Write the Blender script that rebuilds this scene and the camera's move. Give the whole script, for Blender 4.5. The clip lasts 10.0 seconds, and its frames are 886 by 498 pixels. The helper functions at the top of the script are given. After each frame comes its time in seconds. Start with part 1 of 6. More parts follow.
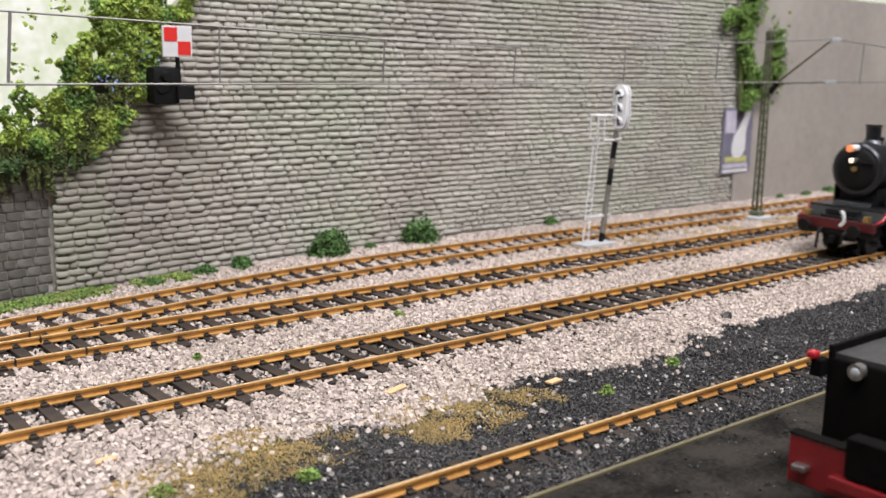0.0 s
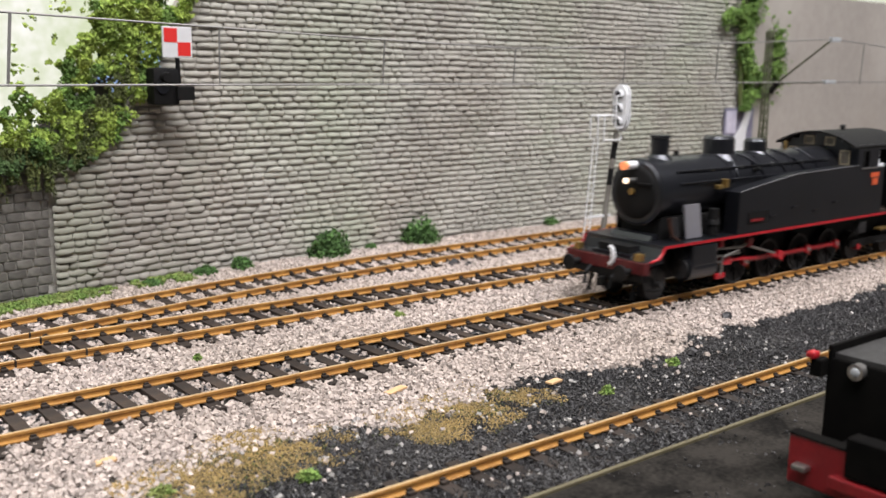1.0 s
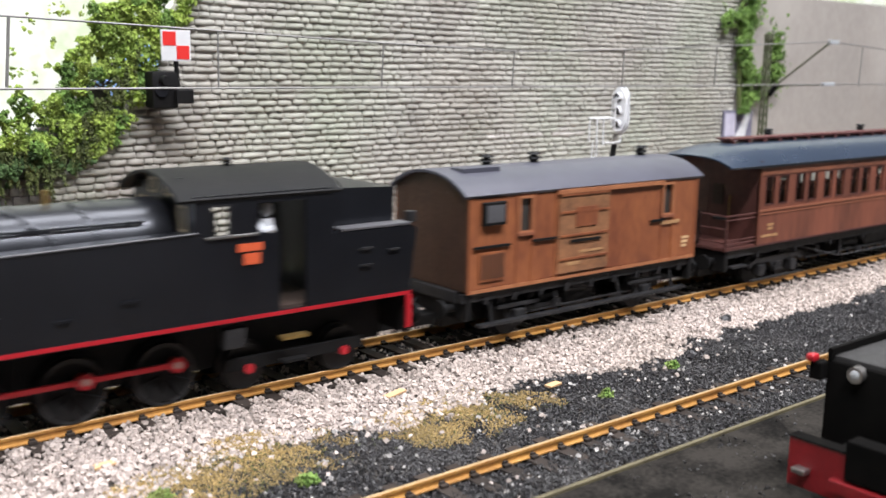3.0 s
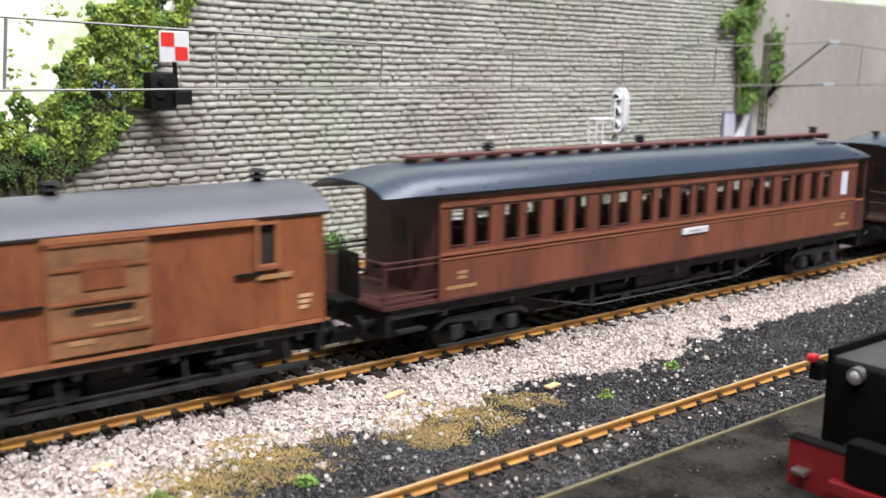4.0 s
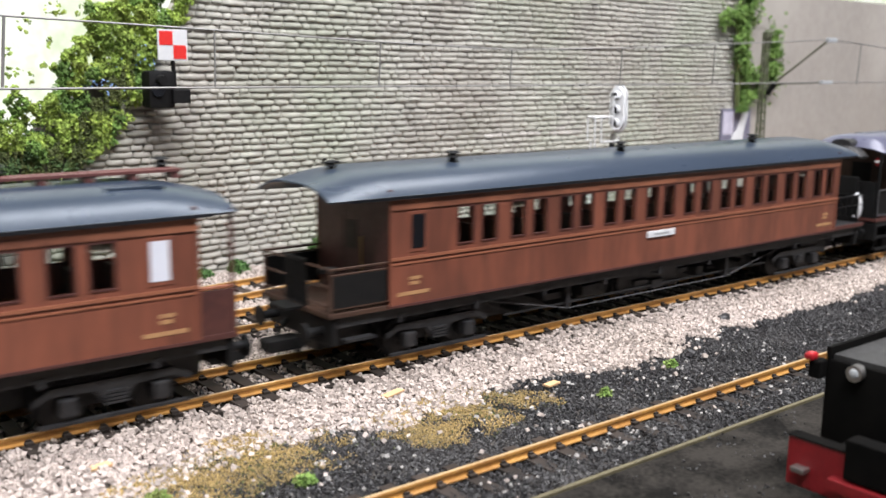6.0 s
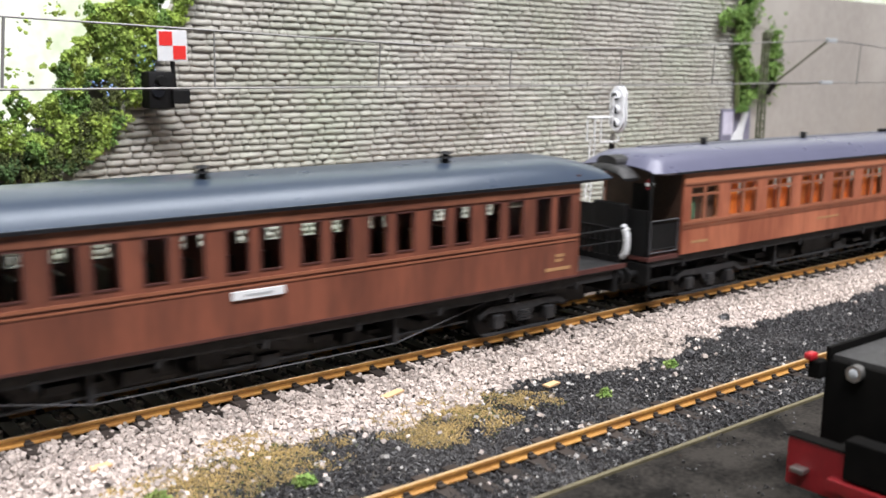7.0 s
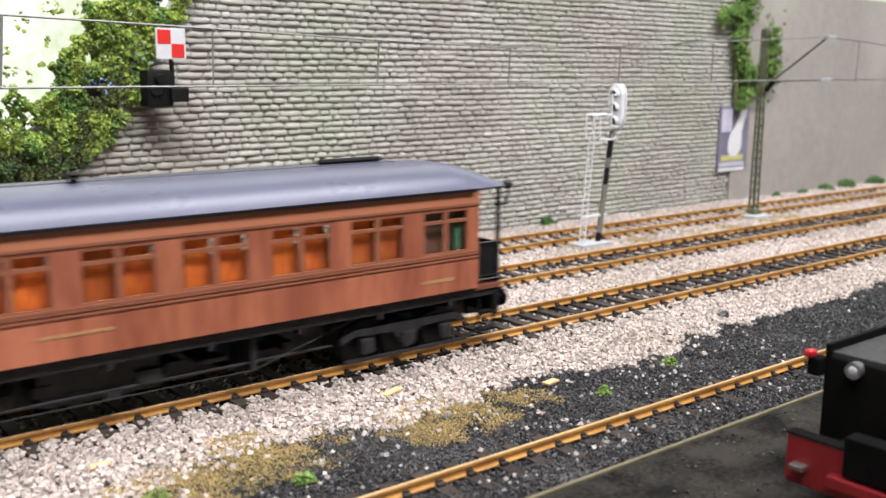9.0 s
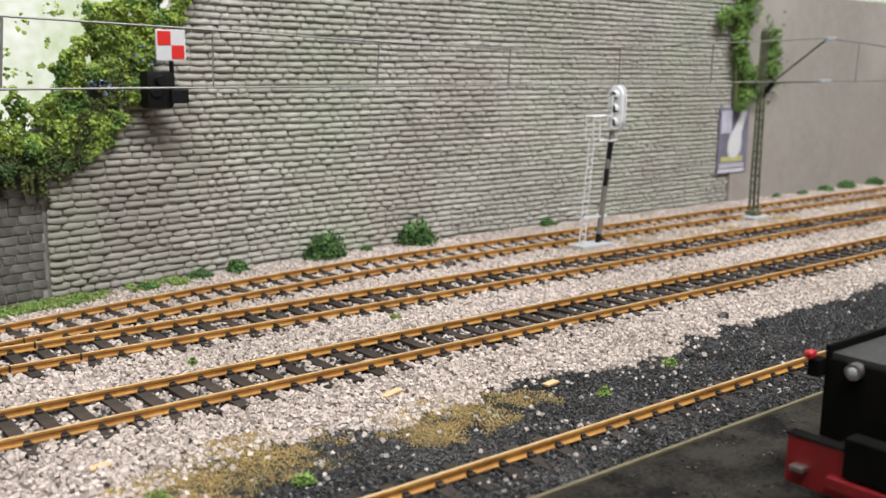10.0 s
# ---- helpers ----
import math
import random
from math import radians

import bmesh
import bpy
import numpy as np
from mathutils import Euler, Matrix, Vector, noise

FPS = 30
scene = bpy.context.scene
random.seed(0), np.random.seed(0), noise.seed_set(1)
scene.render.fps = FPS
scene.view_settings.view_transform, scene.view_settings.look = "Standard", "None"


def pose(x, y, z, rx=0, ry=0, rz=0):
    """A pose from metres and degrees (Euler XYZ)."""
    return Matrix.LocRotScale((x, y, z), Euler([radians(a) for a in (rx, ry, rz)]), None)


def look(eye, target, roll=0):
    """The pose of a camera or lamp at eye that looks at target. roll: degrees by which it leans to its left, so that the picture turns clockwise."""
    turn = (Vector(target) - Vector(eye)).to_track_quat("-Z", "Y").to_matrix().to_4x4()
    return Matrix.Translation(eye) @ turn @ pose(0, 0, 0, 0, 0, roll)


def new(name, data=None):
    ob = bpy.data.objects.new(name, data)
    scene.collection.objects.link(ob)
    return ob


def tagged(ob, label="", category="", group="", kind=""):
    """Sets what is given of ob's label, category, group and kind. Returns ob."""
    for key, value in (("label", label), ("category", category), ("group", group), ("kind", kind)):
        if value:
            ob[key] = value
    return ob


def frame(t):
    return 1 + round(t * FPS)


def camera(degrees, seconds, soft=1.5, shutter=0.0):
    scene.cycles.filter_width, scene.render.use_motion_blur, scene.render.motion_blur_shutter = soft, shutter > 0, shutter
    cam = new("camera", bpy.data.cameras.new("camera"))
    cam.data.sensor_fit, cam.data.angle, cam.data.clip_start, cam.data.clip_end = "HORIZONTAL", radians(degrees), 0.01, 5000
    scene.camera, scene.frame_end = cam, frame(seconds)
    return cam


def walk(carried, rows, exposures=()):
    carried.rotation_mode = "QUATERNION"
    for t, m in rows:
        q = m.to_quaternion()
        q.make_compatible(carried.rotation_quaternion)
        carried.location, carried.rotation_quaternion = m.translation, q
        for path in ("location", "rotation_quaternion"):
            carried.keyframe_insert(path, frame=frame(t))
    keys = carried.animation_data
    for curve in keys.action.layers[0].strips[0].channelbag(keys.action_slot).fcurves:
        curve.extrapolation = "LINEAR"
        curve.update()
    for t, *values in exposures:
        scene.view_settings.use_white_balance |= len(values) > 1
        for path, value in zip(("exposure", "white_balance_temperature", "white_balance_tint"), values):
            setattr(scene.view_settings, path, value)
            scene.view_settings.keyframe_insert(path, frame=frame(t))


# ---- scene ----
# A model railway in H0: lengths below are in millimetres of the layout, K turns them into metres.
# x runs along the tracks, y away from the front edge, z up; z = 0 is the top of the rails.
K = 0.001
cam = camera(48.63, 10.0, soft=1.5, shutter=0.4)
# a phone's small lens held close: its opening is 1.4 mm wide, and it is sharp on the ballast
cam.data.dof.use_dof = True
cam.data.dof.focus_distance = 0.24
cam.data.dof.aperture_fstop = 28.5


def view(x, y, z, turn, tilt, lean):
    a, b = radians(turn), radians(tilt)
    eye = Vector((x, y, z)) * K
    return look(eye, eye + Vector((math.sin(a) * math.cos(b), math.cos(a) * math.cos(b), -math.sin(b))), lean)


walk(cam, [
    (0, view(0.02, 0.01, 71.64, 38.797, 10.701, 1.010)),
    (0.5, view(0.05, 0.01, 71.64, 38.793, 10.652, 1.009)),
    (1, view(0.10, -0.07, 71.68, 38.772, 10.683, 0.938)),
    (1.5, view(0.11, -0.15, 71.66, 38.759, 10.607, 0.883)),
    (2, view(0.09, -0.23, 71.68, 38.797, 10.516, 0.869)),
    (2.5, view(0.05, -0.12, 71.75, 38.813, 10.529, 0.887)),
    (4, view(0.79, 0.26, 71.63, 38.815, 10.461, 0.776)),
    (4.5, view(0.82, 0.31, 71.49, 38.794, 10.415, 0.789)),
    (5, view(0.77, 0.18, 71.48, 38.829, 10.445, 0.740)),
    (5.5, view(0.79, 0.44, 71.53, 38.883, 10.551, 0.741)),
    (7, view(0.93, 0.33, 71.62, 38.884, 10.540, 0.683)),
    (7.5, view(0.88, 0.40, 71.53, 38.905, 10.524, 0.671)),
    (8, view(1.00, 0.24, 71.53, 38.906, 10.565, 0.599)),
    (8.5, view(1.11, 0.34, 71.56, 38.905, 10.656, 0.575)),
    (9, view(1.04, 0.39, 71.57, 38.928, 10.658, 0.579)),
    (9.5, view(0.98, 0.20, 71.60, 38.939, 10.599, 0.586)),
    (10, view(0.98, 0.37, 71.53, 38.938, 10.575, 0.580)),
], exposures=[(0, 0.19, 6500, 14), (1, 0.20, 6500, 13), (1.5, 0.21, 6450, 13), (2.5, 0.60, 6240, 13), (4, 0.59, 6290, 12), (8, 0.58, 6320, 12), (9, 0.50, 6360, 12), (9.5, 0.29, 6400, 9), (10, 0.15, 6450, 9)])

# how far the train stands along its track, in millimetres, second by second
TRAIN = [(0, 587.2), (0.5, 523.4), (1, 454.0), (1.5, 392.6), (2, 324.4), (2.5, 261.8), (3, 194.6), (3.5, 127.6),
         (4, 60.3), (4.5, 0.0), (5, -67.0), (5.5, -130.4), (6, -197.6), (6.5, -264.8), (7, -332.0), (7.5, -397.0),
         (8, -467.2), (8.5, -530.6), (9, -599.0), (9.5, -660.8), (10, -738.0)]

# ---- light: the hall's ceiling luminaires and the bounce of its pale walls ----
world = bpy.data.worlds.new("hall_air")
scene.world = world
world.use_nodes = True
world.node_tree.nodes["Background"].inputs[0].default_value = (0.9, 0.95, 1.0, 1)
world.node_tree.nodes["Background"].inputs[1].default_value = 0.3


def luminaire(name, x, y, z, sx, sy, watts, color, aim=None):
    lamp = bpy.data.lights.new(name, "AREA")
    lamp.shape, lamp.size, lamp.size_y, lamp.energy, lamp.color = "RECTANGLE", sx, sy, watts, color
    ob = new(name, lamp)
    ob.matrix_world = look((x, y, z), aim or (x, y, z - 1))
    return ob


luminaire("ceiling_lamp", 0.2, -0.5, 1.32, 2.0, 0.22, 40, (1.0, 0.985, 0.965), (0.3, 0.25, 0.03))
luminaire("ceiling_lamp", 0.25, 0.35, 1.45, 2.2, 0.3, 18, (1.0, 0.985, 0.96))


# ---- materials ----
def mat(name, base, rough=0.6, metal=0.0, other=None, size=3.0, fine=0.5, amount=0.5, bump=0.15, stretch=(1, 1, 1), per_piece=0.0, per_object=0.0, glow=None, spec=0.5, rvar=0.12, tint=None):
    """base and other are mixed by a coarse noise of that size (mm) and a fine one; bump gives relief."""
    m = bpy.data.materials.new(name)
    m.use_nodes = True
    nt = m.node_tree
    n, l = nt.nodes, nt.links
    bsdf = n["Principled BSDF"]
    other = other or tuple(c * 0.6 for c in base)
    co = n.new("ShaderNodeTexCoord")
    mp = n.new("ShaderNodeMapping")
    mp.inputs["Scale"].default_value = stretch
    l.new(co.outputs["Object"], mp.inputs["Vector"])
    big, small = n.new("ShaderNodeTexNoise"), n.new("ShaderNodeTexNoise")
    for tex, mm, det in ((big, size, 4), (small, fine, 3)):
        tex.inputs["Scale"].default_value = 1000.0 / mm
        tex.inputs["Detail"].default_value = det
        l.new(mp.outputs["Vector"], tex.inputs["Vector"])
    add = n.new("ShaderNodeMath")
    add.operation = "MULTIPLY_ADD"
    l.new(small.outputs["Fac"], add.inputs[0])
    add.inputs[1].default_value = 0.5
    l.new(big.outputs["Fac"], add.inputs[2])
    ramp = n.new("ShaderNodeMapRange")
    ramp.inputs["From Min"].default_value, ramp.inputs["From Max"].default_value = 0.5, 1.0
    ramp.inputs["To Min"].default_value, ramp.inputs["To Max"].default_value = 0.5 - amount / 2, 0.5 + amount / 2
    l.new(add.outputs[0], ramp.inputs["Value"])
    mix = n.new("ShaderNodeMix")
    mix.data_type = "RGBA"
    mix.inputs["A"].default_value, mix.inputs["B"].default_value = (*base, 1), (*other, 1)
    l.new(ramp.outputs["Result"], mix.inputs["Factor"])
    col = mix.outputs["Result"]
    for amount_, node, out in ((per_piece, "ShaderNodeNewGeometry", "Random Per Island"), (per_object, "ShaderNodeObjectInfo", "Random")):
        if amount_:
            src, hsv, rng = n.new(node), n.new("ShaderNodeHueSaturation"), n.new("ShaderNodeMapRange")
            rng.inputs["To Min"].default_value, rng.inputs["To Max"].default_value = 1 - amount_, 1 + amount_
            l.new(src.outputs[out], rng.inputs["Value"])
            l.new(rng.outputs["Result"], hsv.inputs["Value"])
            l.new(col, hsv.inputs["Color"])
            col = hsv.outputs["Color"]
    l.new(col, bsdf.inputs["Base Color"])
    rr = n.new("ShaderNodeMapRange")
    rr.inputs["To Min"].default_value, rr.inputs["To Max"].default_value = max(rough - rvar, 0.04), min(rough + rvar, 1)
    l.new(small.outputs["Fac"], rr.inputs["Value"])
    l.new(rr.outputs["Result"], bsdf.inputs["Roughness"])
    bsdf.inputs["Metallic"].default_value = metal
    bsdf.inputs["Specular IOR Level"].default_value = spec
    if tint:
        bsdf.inputs["Specular Tint"].default_value = (*tint, 1)
    if bump:
        bp = n.new("ShaderNodeBump")
        bp.inputs["Strength"].default_value, bp.inputs["Distance"].default_value = bump, 0.0004
        l.new(add.outputs[0], bp.inputs["Height"])
        l.new(bp.outputs["Normal"], bsdf.inputs["Normal"])
    if glow:
        bsdf.inputs["Emission Color"].default_value = (*glow[:3], 1)
        bsdf.inputs["Emission Strength"].default_value = glow[3]
    return m


def glass(name, color=(1, 1, 1), rough=0.03):
    m = bpy.data.materials.new(name)
    m.use_nodes = True
    b = m.node_tree.nodes["Principled BSDF"]
    b.inputs["Base Color"].default_value = (*color, 1)
    b.inputs["Roughness"].default_value = rough
    b.inputs["Transmission Weight"].default_value = 1.0
    b.inputs["IOR"].default_value = 1.1
    return m


STONE = mat("cast_wall_stone", (0.46, 0.447, 0.408), 0.85, 0, (0.335, 0.327, 0.297), 30, 0.9, 1.0, 0.8, per_piece=0.09)
STONE_PIECE = mat("cast_wall_stone_piece", (0.46, 0.447, 0.408), 0.85, 0, (0.335, 0.327, 0.297), 30, 0.9, 1.0, 0.8, per_object=0.09)
STONEPALE = mat("whitish_stone", (0.56, 0.535, 0.505), 0.85, 0, (0.45, 0.43, 0.40), 10, 1.2, 1.0, 0.35, per_piece=0.12)
DARKMORTAR = mat("sooty_mortar", (0.50, 0.48, 0.44), 0.95, 0, (0.30, 0.285, 0.26), 6, 0.8, 1.0, 0.3)
MORTAR = mat("grey_mortar", (0.43, 0.41, 0.375), 0.95, 0, (0.33, 0.315, 0.285), 6, 0.8, 0.8, 0.3)
DARKSTONE = mat("dark_wall_stone", (0.19, 0.18, 0.165), 0.85, 0, (0.095, 0.09, 0.082), 1.6, 0.4, 1.0, 0.5, per_object=0.22)
RENDERED = mat("grey_rendered_wall", (0.38, 0.35, 0.322), 0.8, 0, (0.285, 0.26, 0.24), 60, 4, 0.9, 0.1)
RUST = mat("rusty_rail_steel", (0.51, 0.27, 0.07), 0.42, 0.1, (0.27, 0.12, 0.032), 9, 1.2, 0.9, 0.2)
# worn steel, made paler to paint in the highlight on the rail tops
RAILTOP = mat("worn_and_lit_rail_head", (0.70, 0.53, 0.31), 0.33, 0.5, (0.45, 0.31, 0.16), 12, 1.0, 0.8, 0.05)
SLEEPER = mat("dark_sleeper_plastic", (0.022, 0.019, 0.018), 0.75, 0, (0.05, 0.036, 0.028), 6, 0.8, 0.9, 0.3, per_object=0.3, spec=0.2)
BALLAST = mat("pink_grey_granite_ballast", (0.455, 0.391, 0.362), 0.9, 0, (0.33, 0.28, 0.245), 90, 0.5, 1.0, 0.2, per_piece=0.38)
ASH = mat("black_coal_ash", (0.030, 0.029, 0.032), 0.48, 0, (0.012, 0.0115, 0.0125), 2.0, 0.5, 0.8, 0.2, per_piece=0.75)
CHIP = mat("pale_stone_chips", (0.36, 0.345, 0.335), 0.8, 0, (0.26, 0.25, 0.24), 1.5, 0.5, 0.8, 0.2, per_piece=0.3)
FLOCK = mat("olive_brown_grass_flock", (0.44, 0.31, 0.125), 0.95, 0, (0.26, 0.195, 0.085), 12, 1.0, 1.0, 0.2, per_piece=0.22)
GREEN = mat("bright_green_flock", (0.35, 0.44, 0.085), 0.9, 0, (0.17, 0.27, 0.05), 9, 1.0, 1.0, 0.2, per_piece=0.45)
BUSHGREEN = mat("deep_green_flock", (0.085, 0.175, 0.045), 0.9, 0, (0.04, 0.095, 0.025), 5, 1.0, 0.9, 0.2, per_piece=0.45)
WEED = mat("fresh_green_flock", (0.12, 0.24, 0.045), 0.9, 0, (0.20, 0.22, 0.07), 6, 1.0, 1.0, 0.2, per_piece=0.4)
IVYMID = mat("mid_green_flock", (0.19, 0.31, 0.07), 0.9, 0, (0.075, 0.15, 0.03), 7, 1.0, 1.0, 0.2, per_piece=0.4)
# flock green with the ivy's shade put into its colour
IVYLOW = mat("shaded_green_flock", (0.075, 0.135, 0.04), 0.9, 0, (0.035, 0.07, 0.024), 7, 1.0, 1.0, 0.2, per_piece=0.4)
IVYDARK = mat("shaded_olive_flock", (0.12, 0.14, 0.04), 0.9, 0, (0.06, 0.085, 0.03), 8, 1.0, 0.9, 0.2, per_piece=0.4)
PAVING = mat("sooty_concrete", (0.030, 0.027, 0.024), 0.95, 0, (0.008, 0.0075, 0.007), 12, 0.9, 2.0, 0.6, spec=0.06)
BLACK = mat("satin_black_paint", (0.0045, 0.0048, 0.0065), 0.30, 0, (0.008, 0.0085, 0.011), 15, 6, 0.8, 0, spec=0.8, rvar=0.015, tint=(0.86, 0.9, 1.0))
MATTBLACK = mat("matt_black_plastic", (0.005, 0.005, 0.005), 0.6, 0, (0.012, 0.011, 0.0105), 4, 0.6, 0.8, 0.1, spec=0.2, tint=(0.85, 0.9, 1.0))
RED = mat("red_paint", (0.46, 0.016, 0.026), 0.32, 0, (0.28, 0.010, 0.016), 10, 0.8, 0.7, 0.03)
STEEL = mat("dull_steel", (0.45, 0.44, 0.43), 0.35, 0.9, (0.3, 0.29, 0.28), 4, 0.6, 0.7, 0.05)
BRASS = mat("brass_fittings", (0.42, 0.30, 0.12), 0.35, 0.8, (0.4, 0.25, 0.08), 3, 0.6, 0.7, 0.05)
WHITE = mat("white_plastic", (0.75, 0.76, 0.78), 0.5, 0, (0.62, 0.63, 0.66), 4, 0.8, 0.6, 0.03)
GREY = mat("light_grey_plastic", (0.42, 0.44, 0.47), 0.55, 0, (0.34, 0.36, 0.38), 4, 0.8, 0.6, 0.05)
SIGNRED = mat("signal_red_print", (0.75, 0.035, 0.03), 0.45, 0, (0.65, 0.03, 0.025), 4, 0.8, 0.4, 0)
MASTGREY = mat("weathered_grey_mast", (0.20, 0.19, 0.17), 0.6, 0, (0.13, 0.12, 0.11), 4, 0.8, 0.8, 0.1)
MASTGREEN = mat("grey_green_mast_paint", (0.105, 0.115, 0.065), 0.6, 0, (0.06, 0.065, 0.04), 4, 0.8, 0.8, 0.1)
WIREGREY = mat("grey_wire", (0.26, 0.255, 0.245), 0.5, 0.2, (0.2, 0.195, 0.19), 10, 1, 0.6, 0)
TEAK = mat("reddish_brown_coach_paint", (0.225, 0.076, 0.047), 0.38, 0, (0.11, 0.04, 0.027), 17, 2.2, 1.4, 0.05, stretch=(1, 1, 0.22))
TEAKBAND = mat("streaked_brown_fascia", (0.26, 0.10, 0.056), 0.42, 0, (0.10, 0.036, 0.024), 10, 1.6, 1.3, 0.05, stretch=(0.35, 1, 1.5))
TEAKDARK = mat("dark_brown_platform_paint", (0.095, 0.033, 0.027), 0.5, 0, (0.045, 0.016, 0.015), 16, 2, 0.9, 0.05)
TRIM = mat("light_brown_beading", (0.30, 0.115, 0.065), 0.4, 0, (0.22, 0.08, 0.045), 12, 1, 0.7, 0)
ORANGEWOOD = mat("orange_brown_varnish", (0.47, 0.162, 0.088), 0.36, 0, (0.25, 0.074, 0.042), 13, 2.2, 1.3, 0.03, stretch=(1.6, 1, 0.25))
FASCIA = mat("light_orange_varnish", (0.48, 0.185, 0.10), 0.4, 0, (0.38, 0.14, 0.075), 30, 2, 0.8, 0, stretch=(0.4, 1, 1))
VANWOOD = mat("weathered_orange_wood", (0.32, 0.112, 0.045), 0.42, 0, (0.165, 0.052, 0.026), 16, 1.4, 1.3, 0.05, stretch=(1.3, 1, 0.4))
VANTRIM = mat("pale_orange_window_surround", (0.40, 0.165, 0.075), 0.45, 0, (0.28, 0.105, 0.05), 6, 1, 0.8, 0.05)
VANGREY = mat("bleached_door_wood", (0.32, 0.145, 0.065), 0.6, 0, (0.13, 0.062, 0.032), 8, 1, 0.9, 0.1)
VANEND = mat("sooty_brown_end_planks", (0.06, 0.028, 0.016), 0.6, 0, (0.035, 0.016, 0.010), 8, 1, 0.9, 0.1)
ROOF = mat("slate_blue_roof_paint", (0.032, 0.045, 0.07), 0.28, 0, (0.024, 0.034, 0.054), 40, 8, 0.8, 0, spec=0.6, rvar=0.02, tint=(0.84, 0.92, 1.0))
VANROOF = mat("purple_grey_roof_paint", (0.072, 0.074, 0.098), 0.40, 0, (0.055, 0.056, 0.074), 25, 6, 0.9, 0, rvar=0.03)
LILACROOF = mat("lilac_grey_roof_paint", (0.095, 0.097, 0.145), 0.28, 0, (0.075, 0.077, 0.118), 40, 8, 0.8, 0, spec=0.6, rvar=0.02, tint=(0.9, 0.9, 1.0))
CATWALK = mat("red_brown_roof_walkway", (0.115, 0.04, 0.036), 0.6, 0, (0.08, 0.025, 0.025), 8, 1, 0.8, 0.1)
CHASSIS = mat("weathered_black_underframe", (0.011, 0.011, 0.0125), 0.5, 0, (0.028, 0.0275, 0.029), 3, 0.6, 1.2, 0.25, spec=0.4)
CURTAIN = mat("orange_curtain_cloth", (0.62, 0.16, 0.012), 0.85, 0, (0.24, 0.04, 0.006), 4, 1, 1.4, 0.2, stretch=(1, 1, 0.4), per_object=0.45)
GREENCLOTH = mat("green_curtain_cloth", (0.03, 0.075, 0.042), 0.85, 0, (0.014, 0.04, 0.022), 3, 1, 0.9, 0.2)
PANELLING = mat("reddish_inner_panelling", (0.13, 0.042, 0.03), 0.6, 0, (0.05, 0.02, 0.016), 8, 1, 0.9, 0.05, stretch=(1, 1, 0.3))
INTERIOR = mat("dark_coach_interior", (0.05, 0.03, 0.022), 0.7, 0, (0.03, 0.02, 0.016), 8, 1, 0.8, 0.05)
PANE = glass("clear_window_glazing", (0.92, 0.95, 0.93))
GREENPANE = glass("green_tinted_glazing", (0.8, 0.92, 0.82))
OPAL = mat("white_frosted_pane", (0.72, 0.74, 0.82), 0.4, 0, (0.62, 0.64, 0.74), 6, 1, 0.5, 0)
LAMPON = mat("lit_warm_lamp_lens", (1, 0.85, 0.7), 0.3, 0, (1, 0.8, 0.6), 3, 1, 0.2, 0, glow=(1.0, 0.72, 0.5, 1.6))
AMBER = mat("lit_amber_lamp", (0.9, 0.25, 0.1), 0.4, 0, (0.8, 0.2, 0.08), 3, 1, 0.2, 0, glow=(1.0, 0.35, 0.14, 0.5))
COACHLIGHT = mat("lit_warm_ceiling_strip", (1, 0.8, 0.5), 0.5, 0, (1, 0.8, 0.5), 3, 1, 0.1, 0, glow=(1.0, 0.66, 0.32, 5.0))
ORANGEPLATE = mat("orange_number_plate", (0.58, 0.115, 0.045), 0.5, 0, (0.6, 0.09, 0.03), 3, 0.6, 0.6, 0)
GOLD = mat("faded_gold_lettering", (0.46, 0.27, 0.12), 0.6, 0, (0.30, 0.15, 0.075), 2, 0.6, 0.8, 0)
POSTERBLUE = mat("violet_blue_poster_print", (0.22, 0.215, 0.29), 0.6, 0, (0.13, 0.125, 0.18), 10, 1, 0.8, 0)
POSTERLILAC = mat("pale_lilac_poster_print", (0.62, 0.60, 0.70), 0.6, 0, (0.40, 0.38, 0.50), 6, 1, 1.0, 0)
POSTERYELLOW = mat("pale_yellow_poster_print", (0.62, 0.62, 0.20), 0.6, 0, (0.5, 0.5, 0.2), 6, 1, 0.8, 0)
BLINDCLOTH = mat("dull_beige_blind", (0.22, 0.19, 0.15), 0.8, 0, (0.14, 0.12, 0.10), 3, 0.8, 0.9, 0.1)
# the red paint with the front beam's shadow put into its colour
SHADERED = mat("shaded_red_paint", (0.12, 0.008, 0.011), 0.5, 0, (0.05, 0.006, 0.007), 8, 0.8, 1.0, 0.03)
# dark red of small fittings; on the tender's beam it paints in shade
DEEPRED = mat("deep_and_shaded_red_paint", (0.22, 0.010, 0.014), 0.45, 0, (0.13, 0.007, 0.010), 8, 0.8, 0.8, 0.03)
POLISHED = mat("polished_metal", (0.52, 0.53, 0.60), 0.36, 0.7, (0.45, 0.44, 0.50), 6, 0.8, 0.7, 0.03)
# grey of small fittings; on tank edge and bunker ledge a painted highlight
GREYLEDGE = mat("grey_and_lit_edge_paint", (0.10, 0.10, 0.11), 0.5, 0, (0.06, 0.06, 0.065), 5, 0.8, 0.9, 0.05)
TANKTOP = mat("dusty_black_tank_top", (0.03, 0.0295, 0.03), 0.75, 0, (0.013, 0.0125, 0.0125), 9, 1.2, 1.0, 0.1)
# black made darker still, for the shade the parked tender stands in
SHADEBLACK = mat("shaded_black_metal", (0.0025, 0.0025, 0.0026), 0.85, 0, (0.006, 0.0055, 0.005), 5, 0.8, 0.8, 0.1, spec=0.05)
